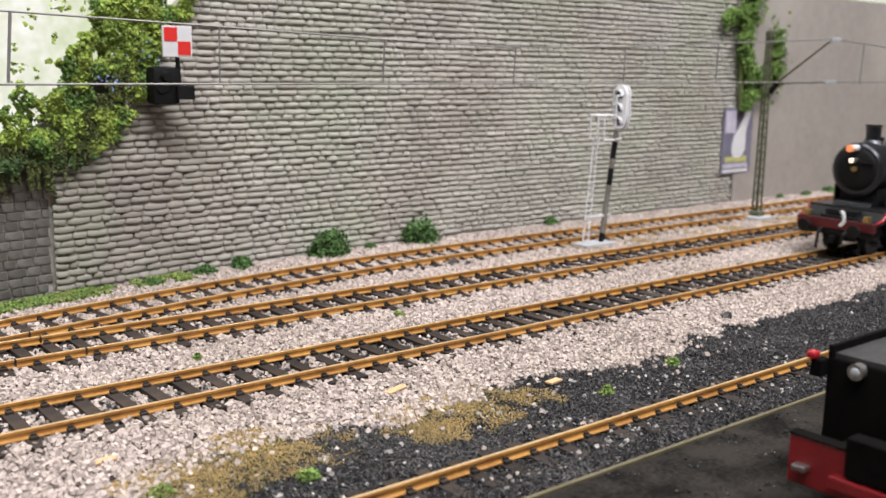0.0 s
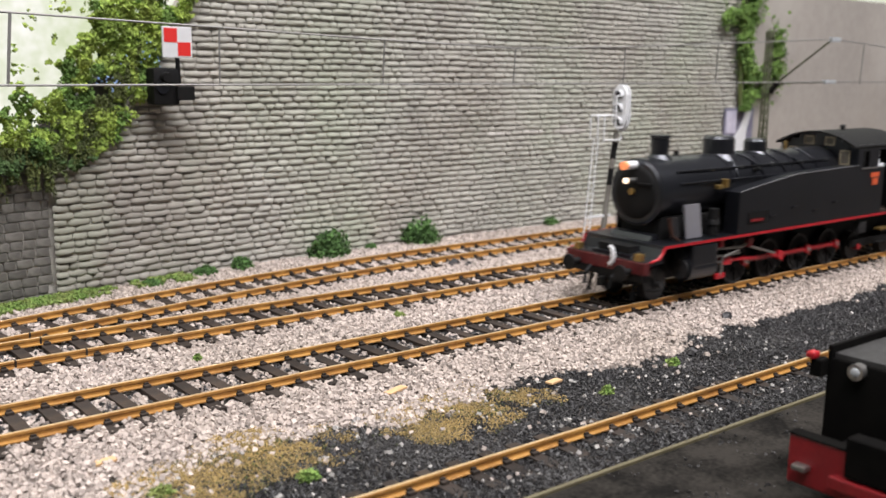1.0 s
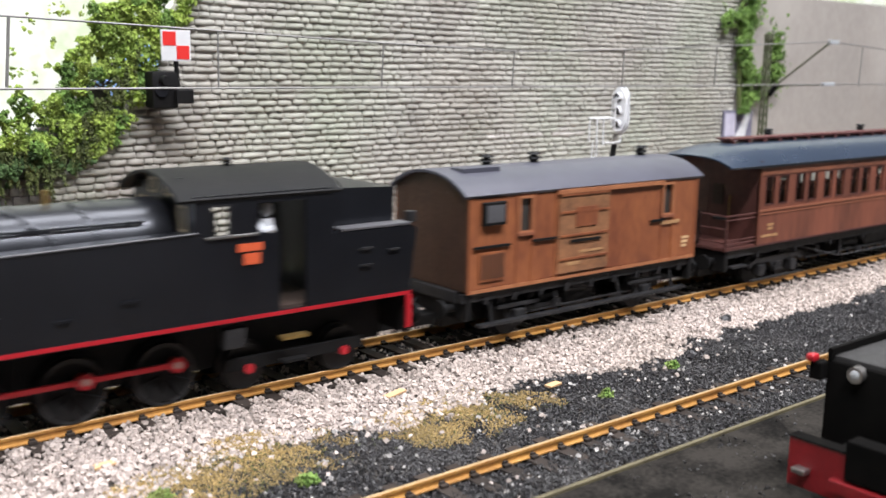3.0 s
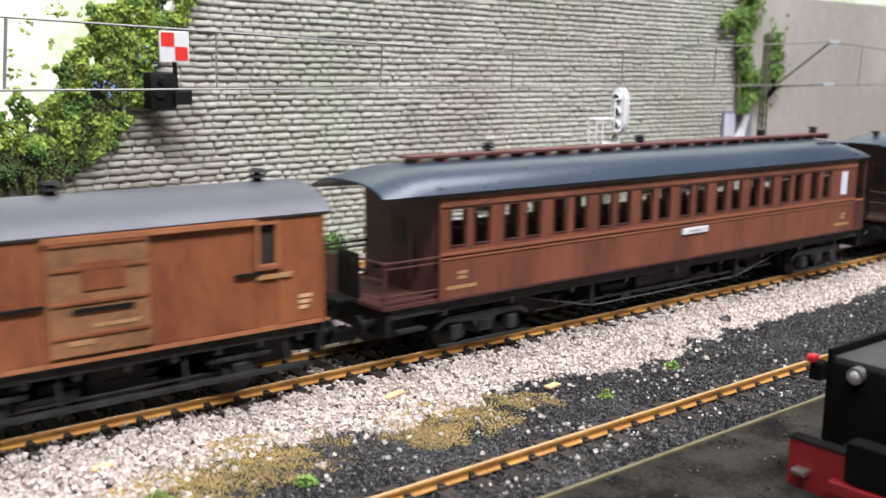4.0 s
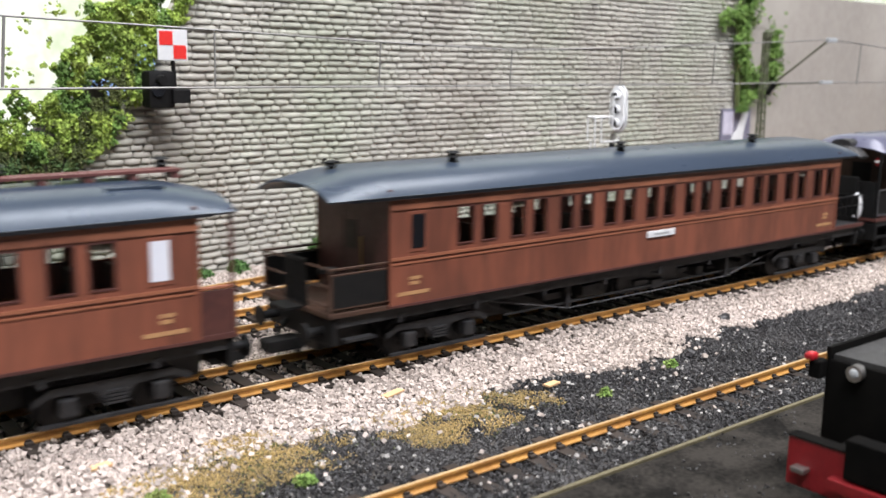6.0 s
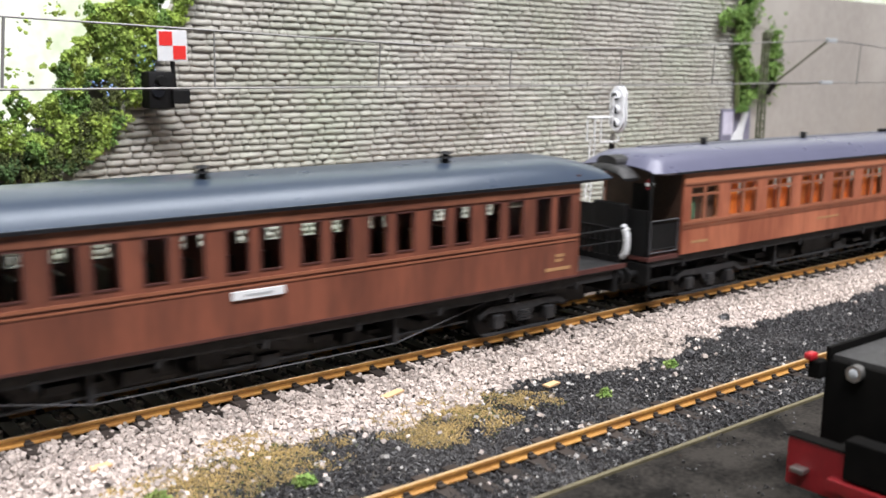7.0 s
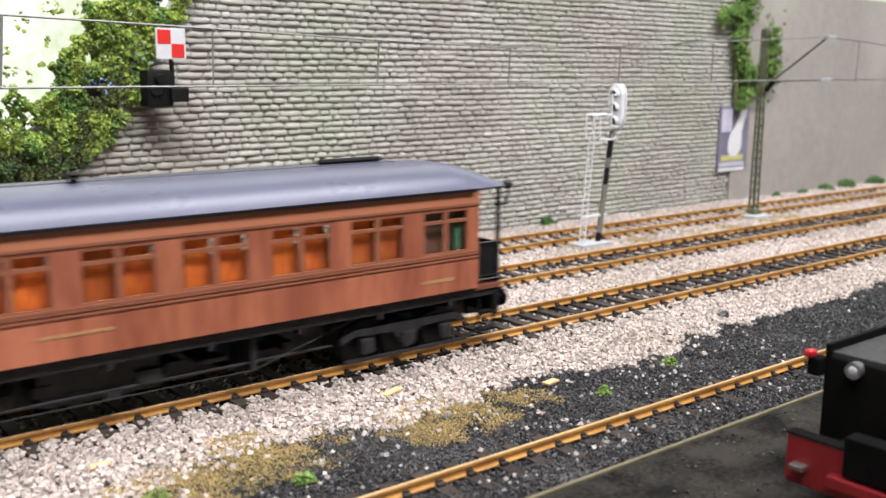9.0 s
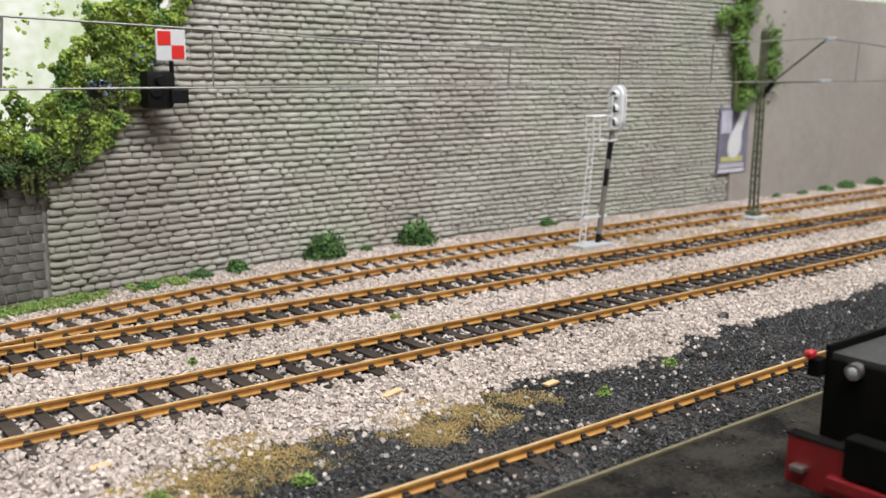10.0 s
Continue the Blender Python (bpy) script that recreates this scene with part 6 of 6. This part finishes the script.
    for x in (-165, -140):
        part("washout_plug", cyl(B(), (x, -8.2, 40.2), (x, -8.9, 41.0), 0.8, n=10), BLACK, boiler)
    part("pump", cyl(B(), (-191, -12.4, 19), (-191, -12.4, 27.5), 1.7, n=14), MATTBLACK, ob, "black upright air pump", smooth=True)
    part("pump_head", cyl(B(), (-191, -12.4, 22.5), (-191, -12.4, 24), 2.1, n=14), CHASSIS, ob)
    valve = B()
    box(valve, -189, -186.6, -12.6, -10.5, 33.6, 34.9, 0.2)
    box(valve, -185.2, -183.9, -12.6, -10.5, 33.8, 36.6, 0.2)
    part("brass_valve", valve, BRASS, ob, "small brass valves")
    # tanks: sloping front tops
    for s in (-1, 1):
        y0, y1 = (-16.0, -10.5) if s < 0 else (10.5, 16.0)
        tk = B()
        extrude(tk, [(-182.5, 18.5), (-110, 18.5), (-110, 37.4), (-150, 36.6), (-172, 34.0), (-182.5, 32.4)], y0, y1, "y")
        t = part("side_tank", tk, BLACK, ob, "black side tank")
        yo = y0 - 0.15 if s < 0 else y1 + 0.15
        # thin grey line that paints the highlight along the tank's upper edge
        part("tank_edge", drape(B(), [(-182.5, yo, 32.5), (-172, yo, 34.1), (-150, yo, 36.7), (-110, yo, 37.5)], 0.22), GREYLEDGE, t)
        part("tank_recess", box(B(), -177.5, -166, yo - 0.1, yo + 0.1, 21.5, 25.6), MATTBLACK, t)
        part("recess_lever", box(B(), -176, -169.5, yo - 0.5, yo, 22.4, 23.2), DEEPRED, t)
        for i in range(4):
            part("tank_step", box(B(), -165 + i * 13, -162 + i * 13, yo - 0.4, yo + 0.1, 23 + (i % 2) * 2, 23.5 + (i % 2) * 2), BLACK, t)
        # smoke box side plate
        part("shield_plate", extrude(B(), [(-204.8, 19.0), (-197.0, 19.0), (-199.2, 29.8), (-206.8, 29.8)], s * 12.6 - 0.3, s * 12.6 + 0.3, "y"), POLISHED, ob, "polished sloping plate")
        part("shield_plate_inner", extrude(B(), [(-210.5, 19.4), (-206, 19.4), (-207.4, 26), (-210.5, 26)], s * 11 - 0.3, s * 11 + 0.3, "y"), CHASSIS, ob)
    # running board
    rbm = box(B(), -219.5, -55.5, -16.2, 16.2, 17.6, 18.6, 0.15)
    run = part("running_board", rbm, BLACK, ob, "black running board")
    for s in (-1, 1):
        part("red_edge", box(B(), -219.5, -55.5, s * 16.2 - 0.12, s * 16.2 + 0.25 * s + 0.12, 17.75, 18.65), RED, run, "red valance stripe")
        part("front_drop", rod(B(), [(-219.5, s * 16.2, 18.0), (-220.2, s * 16.2, 16.4), (-221.8, s * 16.2, 14.9), (-226, s * 16.2, 14.2)], 0.45), RED, run, "red valance stripe")
    front = part("front_deck", extrude(B(), [(-219.5, 17.6), (-221, 14.4), (-226.5, 13.6), (-226.5, 12.8), (-219.5, 13.4)], -16, 16, "y"), BLACK, ob, "black front deck")
    part("deck_casing", extrude(B(), [(-225, 13.4), (-213, 13.4), (-213, 20.5), (-215.5, 20.2), (-217.5, 17.6), (-220.5, 15.8), (-225, 15.0)], -8, 8, "y"), BLACK, front)
    # this beam's red is darkened to show it in shadow
    beam = part("buffer_beam", box(B(), -228.3, -225.9, -16.2, 16.2, 10.4, 14.2, 0.25), SHADERED, ob, "red front buffer beam, darkened for shade")
    buffers(ob, -227.9, -1, 11, MATTBLACK, True)
    hose = B()
    rod(hose, [(-229.3, -3.2 - 1.4 * math.sin(t), 15.0 + 2.8 * math.cos(t)) for t in np.linspace(0, math.pi, 8)], 0.7, 8)
    part("brake_hose", hose, WHITE, ob, "white curled hose")
    for y in (-12.5, 12.5):
        part("front_lamp", box(B(), -227.7, -225.5, y - 1.2, y + 1.2, 14, 16.6, 0.3), BRASS, ob, "brass front lamp")
    lamp = part("head_lamp", cyl(B(), (-219.4, 0.6, 41.6), (-213.4, 0.6, 41.6), 1.35, n=18), WHITE, ob, "white head lamp")
    part("lens", cyl(B(), (-221.0, 0.6, 41.6), (-219.4, 0.6, 41.6), 1.3, n=18), AMBER, lamp, "lit amber lens")
    l2 = part("lower_lamp", cyl(B(), (-220.4, -0.4, 37.0), (-215, -0.4, 37.0), 0.9, n=14), STEEL, ob)
    part("lens", ball(B(), (-220.4, -0.4, 37.0), 1.0, 0.6, 1, 1), LAMPON, l2, "lit warm lens")
    for y in (-15.2, 15.2):
        part("front_step", box(B(), -224, -220, y - 1.2, y + 1.2, 5, 5.5), MATTBLACK, ob)
        part("step_hanger", rod(B(), [(-222, y, 5.2), (-222, y, 13.4)], 0.35), MATTBLACK, ob)
    part("guard_iron", rod(B(), [(-223, -9, 10), (-225, -9, 1.2)], 0.6), MATTBLACK, ob)
    part("guard_iron", rod(B(), [(-223, 9, 10), (-225, 9, 1.2)], 0.6), MATTBLACK, ob)
    part("sand_pipe", rod(B(), [(-213, -12, 26), (-212, -13, 20.5), (-209.5, -13.5, 19)], 0.6, 8), COPPER, ob, "copper elbow pipe")
    # cab
    cx0, cx1 = -110.5, -77
    for y, s in ((-16, -1), (15.1, 1)):
        cb = lattice(B(), (cx0, -106.8, -102.6, -96.0, -91.0, -84.2, cx1), (18.5, 36.4, 42.8, 45), [(1, 1), (3, 1), (4, 1), (4, 0)], y, y + 0.9)
        side = part("cab_side", cb, BLACK, ob, "black cab side with doorway")
        yo = y - 0.2 if s < 0 else y + 0.9
        f = B()
        lattice(f, (-107, -106.6, -102.8, -102.4), (36.2, 36.6, 42.6, 43), [(1, 1)], yo, yo + 0.2)
        wf = part("cab_window", f, CHASSIS, side)
        pane = part("pane", box(B(), -106.8, -102.6, y + 0.3, y + 0.45, 36.4, 42.8), PANE, wf)
        part("cab_rail", rod(B(), [(-108, yo, 36.2), (-96, yo, 36.2)], 0.35), STEEL, side)
        pl = part("name_plate", box(B(), -101.0, -95.2, yo - 0.15, yo + 0.1, 32.7, 34.4), ORANGEPLATE, side, "orange plate")
        part("number_disc", box(B(), -99.6, -95.8, yo - 0.15, yo + 0.1, 29.8, 32.2, 0.05), ORANGEPLATE, side, "orange plate")
    fw = B()
    box(fw, cx0, cx0 + 0.9, -15.1, -12.6, 18.5, 44)
    box(fw, cx0, cx0 + 0.9, 12.6, 15.1, 18.5, 44)
    box(fw, cx0, cx0 + 0.9, -8.6, 8.6, 18.5, 48.2)
    for s in (-1, 1):
        box(fw, cx0, cx0 + 0.9, min(s * 8.6, s * 12.6), max(s * 8.6, s * 12.6), 18.5, 37.5)
        box(fw, cx0, cx0 + 0.9, min(s * 8.6, s * 12.6), max(s * 8.6, s * 12.6), 42.5, 46)
    part("cab_front", fw, BLACK, ob, "black cab front with windows")
    for y in (-6.2, 2.2):
        w = B()
        for b in ((y, y + 0.5, 44.2, 47.2), (y + 3.6, y + 4.1, 44.2, 47.2), (y, y + 4, 44.0, 44.5), (y, y + 4, 46.8, 47.3)):
            box(w, cx0 - 0.3, cx0, b[0], b[1], b[2], b[3])
        sw = part("spectacle_window", w, BONE, ob, "pale window frame")
        part("pane", box(B(), cx0 - 0.15, cx0, y + 0.5, y + 3.6, 44.5, 46.8), PALEPANE, sw, "pane painted pale as bright glass")
    for s in (-1, 1):
        w = B()
        y = s * 10.6
        for b in ((y - 2, y - 1.6, 37.4, 42.6), (y + 1.6, y + 2, 37.4, 42.6), (y - 2, y + 2, 37.3, 37.7), (y - 2, y + 2, 42.3, 42.7)):
            box(w, cx0 - 0.3, cx0, b[0], b[1], b[2], b[3])
        sw = part("spectacle_window", w, BONE, ob, "pale window frame")
        part("pane", box(B(), cx0 - 0.15, cx0, y - 1.6, y + 1.6, 37.7, 42.3), PALEPANE, sw, "pane painted pale as bright glass")
    part("cab_back", extrude(B(), [(-15, 18.5), (15, 18.5)] + [(y, z) for y, z in reversed(arch(15, 44.6, 48.4, power=2))], -78, -77.2), BLACK, ob)
    roof = part("cab_roof", roof_piece(cx0 - 3.5, cx1 + 2.0, 16.6, 44.4, 49.4, 0.6, power=2.0), MATTBLACK, ob, "black arched cab roof", smooth=True)
    ventilator(roof, -95, 49.0, 0, 0.7)
    part("cab_floor", box(B(), cx0, cx1, -15, 15, 18.6, 19.4), INTERIOR, ob)
    # bunker
    bk = B()
    extrude(bk, [(-77.5, 18.5), (-55.8, 18.5), (-53.6, 33.6), (-55.5, 34.6), (-77.5, 34.6)], -16, 16, "y")
    bunker = part("coal_bunker", bk, BLACK, ob, "black coal bunker")
    # the ledge's lit top is put into its grey colour
    part("bunker_ledge", box(B(), -75, -55.5, -16.2, -11.6, 34.7, 35.3, 0.15), GREYLEDGE, bunker, "ledge painted grey as if lit")
    part("coal_box", extrude(B(), [(-77, 34), (-57.5, 34), (-57.0, 43.4), (-77, 44.2)], -11.5, 11.5, "y"), BLACK, bunker)
    for x, z in ((-70, 30), (-70, 26), (-62, 29)):
        part("bunker_step", box(B(), x, x + 3, -16.6, -15.9, z, z + 0.5), CHASSIS, bunker)
    part("rear_lamp", box(B(), -55, -53, -15, -12.6, 35, 37.6, 0.3), CHASSIS, bunker)
    part("rear_beam", box(B(), -56.4, -55, -15.8, 15.8, 9.5, 17.6, 0.2), MATTBLACK, ob)
    part("rear_drop", box(B(), -56.8, -55.2, -16.4, -15.9, 9.5, 17.6, 0.1), RED, ob, "red rear beam end")
    buffers(ob, -55, 1, 11, MATTBLACK)
    part("rear_step", box(B(), -90.5, -84, -16.4, -14, 11.8, 12.5), BRASS, ob, "brass-edged cab step")
    part("rear_step", box(B(), -90.5, -84, -16.4, -14, 6.5, 7.1), MATTBLACK, ob)
    # frames, cylinders
    part("main_frame", box(B(), -224, -58, -6.4, 6.4, 5.5, 17.4), MATTBLACK, ob, "black main frame")
    for s in (-1, 1):
        cy = cyl(B(), (-206, s * 12.4, 9.6), (-192.5, s * 12.4, 9.6), 4.0, n=24)
        cyl(cy, (-208, s * 12.0, 14.8), (-191, s * 12.0, 14.8), 2.3, n=18)
        box(cy, -205.5, -193, s * 12.4 - 3.9, s * 12.4 + 3.9, 10.5, 17.2, 0.4)
        c = part("cylinder", cy, BLACK, ob, "black cylinder block")
        part("cylinder_cover", cyl(B(), (-206.9, s * 12.4, 9.6), (-205.9, s * 12.4, 9.6), 3.2, n=20), CHASSIS, c)
        part("slide_bar", box(B(), -193, -176, s * 12.6 - 0.6, s * 12.6 + 0.6, 11.2, 11.9), STEEL, c)
        part("piston_rod", rod(B(), [(-193, s * 12.6, 9.6), (-180, s * 12.6, 9.6)], 0.45, 8), STEEL, c)
        part("valve_gear", rod(B(), [(-191, s * 13.4, 14.4), (-176, s * 13.4, 13.6), (-171.5, s * 13.4, 15)], 0.5, 6), STEEL, c)
        part("link", box(B(), -173.5, -170.5, s * 13.6 - 0.6, s * 13.6 + 0.6, 13.4, 16.4, 0.4), DEEPRED, c)
        part("crosshead", box(B(), -189.4, -184.6, s * 13.3 - 0.6, s * 13.3 + 0.6, 4.2, 6.0, 0.4), RED, c, "red crosshead arm")
        part("valve_bracket", box(B(), -188.4, -186.2, s * 13.3 - 0.6, s * 13.3 + 0.6, 14.6, 17.2, 0.4), RED, c, "red valve bracket")
        part("radius_rod", rod(B(), [(-187.2, s * 13.8, 5.4), (-186.6, s * 13.8, 11.2), (-178, s * 13.8, 12.8)], 0.4, 6), STEEL, c)
        part("return_crank", rod(B(), [(-171.5, s * 13.6, 13.4), (-156, s * 13.4, 9.4)], 0.45, 6), STEEL, c)
        part("sand_pipe", rod(B(), [(-146, s * 9.5, 17), (-147, s * 9.5, 3)], 0.35), MATTBLACK, ob)
        part("injector", box(B(), -104, -99, s * 14 - 1.3, s * 14 + 1.3, 11.5, 16, 0.4), CHASSIS, ob)
    drivers = (-173.0, -153.7, -134.4, -115.1)
    for x in drivers:
        ax = wheelset(ob, x, DRIVER, spokes=True, material=MATTBLACK)
        for s in (-1, 1):
            part("counterweight", extrude(B(), [(5.8 * math.cos(t), 5.8 * math.sin(t)) for t in np.linspace(2.2, 4.1, 8)], s * 9.3 - 0.15, s * 9.3 + 0.15, "y"), MATTBLACK, ax)
            part("crank_pin", cyl(B(), (3.0, s * 9, 0), (3.0, s * 12.0, 0), 0.8, n=10), STEEL, ax)
    for x in (-214.5, -96.5, -71.5):
        wheelset(ob, x, 5.2, spokes=None)
    part("rear_truck", box(B(), -102, -66, -11.2, -10.2, 5, 8, 0.3), MATTBLACK, ob)
    part("rear_truck", box(B(), -102, -66, 10.2, 11.2, 5, 8, 0.3), MATTBLACK, ob)
    rods = []
    for s in (-1, 1):
        c = B()
        box(c, -173.0, -115.1, s * 10.9 - 0.4, s * 10.9 + 0.4, -0.6, 0.6, 0.2)
        for x in drivers:
            cyl(c, (x, s * 10.3, 0), (x, s * 11.6, 0), 1.7, n=14)
        rods.append(part("coupling_rod", c, RED, ob, "red coupling rod"))
        m = B()
        box(m, -185.2, -153.7, s * 12.0 - 0.4, s * 12.0 + 0.4, -0.55, 0.55, 0.2)
        cyl(m, (-153.7, s * 11.5, 0), (-153.7, s * 12.8, 0), 1.7, n=14)
        box(m, -187.7, -183.2, s * 12.2 - 0.9, s * 12.2 + 0.9, -1.4, 1.4, 0.3)
        rods.append(part("connecting_rod", m, RED, ob, "red connecting rod"))
    MOVERS.append(ob)

    fig = B()
    cyl(fig, (-93.0, -12, 19.4), (-93.0, -12, 29), 2.0, 2.3, n=12)
    cyl(fig, (-93.0, -12, 29), (-92.6, -12.4, 39.0), 2.6, 2.0, n=14)
    ball(fig, (-92.4, -12.8, 40.7), 1.6)
    cyl(fig, (-92.4, -12.8, 41.5), (-92.4, -12.8, 42.3), 1.7, 1.4, n=12)
    rod(fig, [(-94.5, -13, 37.6), (-94.4, -15, 36.2), (-92, -15.6, 36.9)], 0.9, 8)
    f = tagged(part("driver_figurine", fig, SHIRT, smooth=True), "small pale painted figurine standing in the cab", "figurine")
    MOVERS.append(f)
    return ob, rods


ground()
track("rust-orange railed siding track next to the wall", siding_y, 40, 1500)
track("rust-orange railed track under the overhead wire", lambda x: T2, -300, 1500)
track("rust-orange railed track that the train runs on", lambda x: T3, -1300, 1800)
track("rust-orange railed front track in black ash", lambda x: T4, -200, 900, (40, 420), OLDRAIL)
track("dark front road set in concrete", lambda x: T5, -100, 700, (60, 80))
LOCO, RODS = locomotive()
brake_van(-37.0, 55.1)
brown_coach("reddish-brown wooden coach with slate-blue roof and roof walkway", 88.0, 283.2, False, True)
brown_coach("reddish-brown wooden coach with plain slate-blue roof", 331.2, 530.1, True, False)
orange_coach(575.8, 760.8)
rail_joints()
parked_tender()
board_signal()
colour_light_signal()
catenary_mast()
poster()
plants()
debris()
ground_cover()
stone_wall()


def motions():
    for ob in MOVERS:
        walk(ob, [(t, pose(s * K, T3 * K, 0)) for t, s in TRAIN])
    ts, ss = [t for t, _ in TRAIN], [s for _, s in TRAIN]
    times = [i * 0.05 for i in range(201)]
    rolled = [float(np.interp(t, ts, ss)) for t in times]
    for ax, x, r in WHEELS:
        rows = [(t, Matrix.Translation((x * K, 0, r * K)) @ Matrix.Rotation(s / r - CRANK, 4, "Y")) for t, s in zip(times, rolled)]
        walk(ax, rows)
    for i, ob in enumerate(RODS):
        rows = []
        for t, s in zip(times, rolled):
            a = s / DRIVER - CRANK
            dx, dz = 3.0 * math.cos(a), -3.0 * math.sin(a)
            if i % 2 == 0:
                rows.append((t, pose(dx * K, 0, (DRIVER + dz) * K)))
            else:
                # the rear end rides on the crank, the front end slides level with the piston
                tilt = math.atan2(9.6 - DRIVER - dz, 31.5)
                pin = Vector((-153.7 + dx, 0, DRIVER + dz))
                m = Matrix.Translation(pin * K) @ Matrix.Rotation(tilt, 4, "Y") @ Matrix.Translation(Vector((153.7, 0, 0)) * K)
                rows.append((t, m))
        walk(ob, rows)


motions()
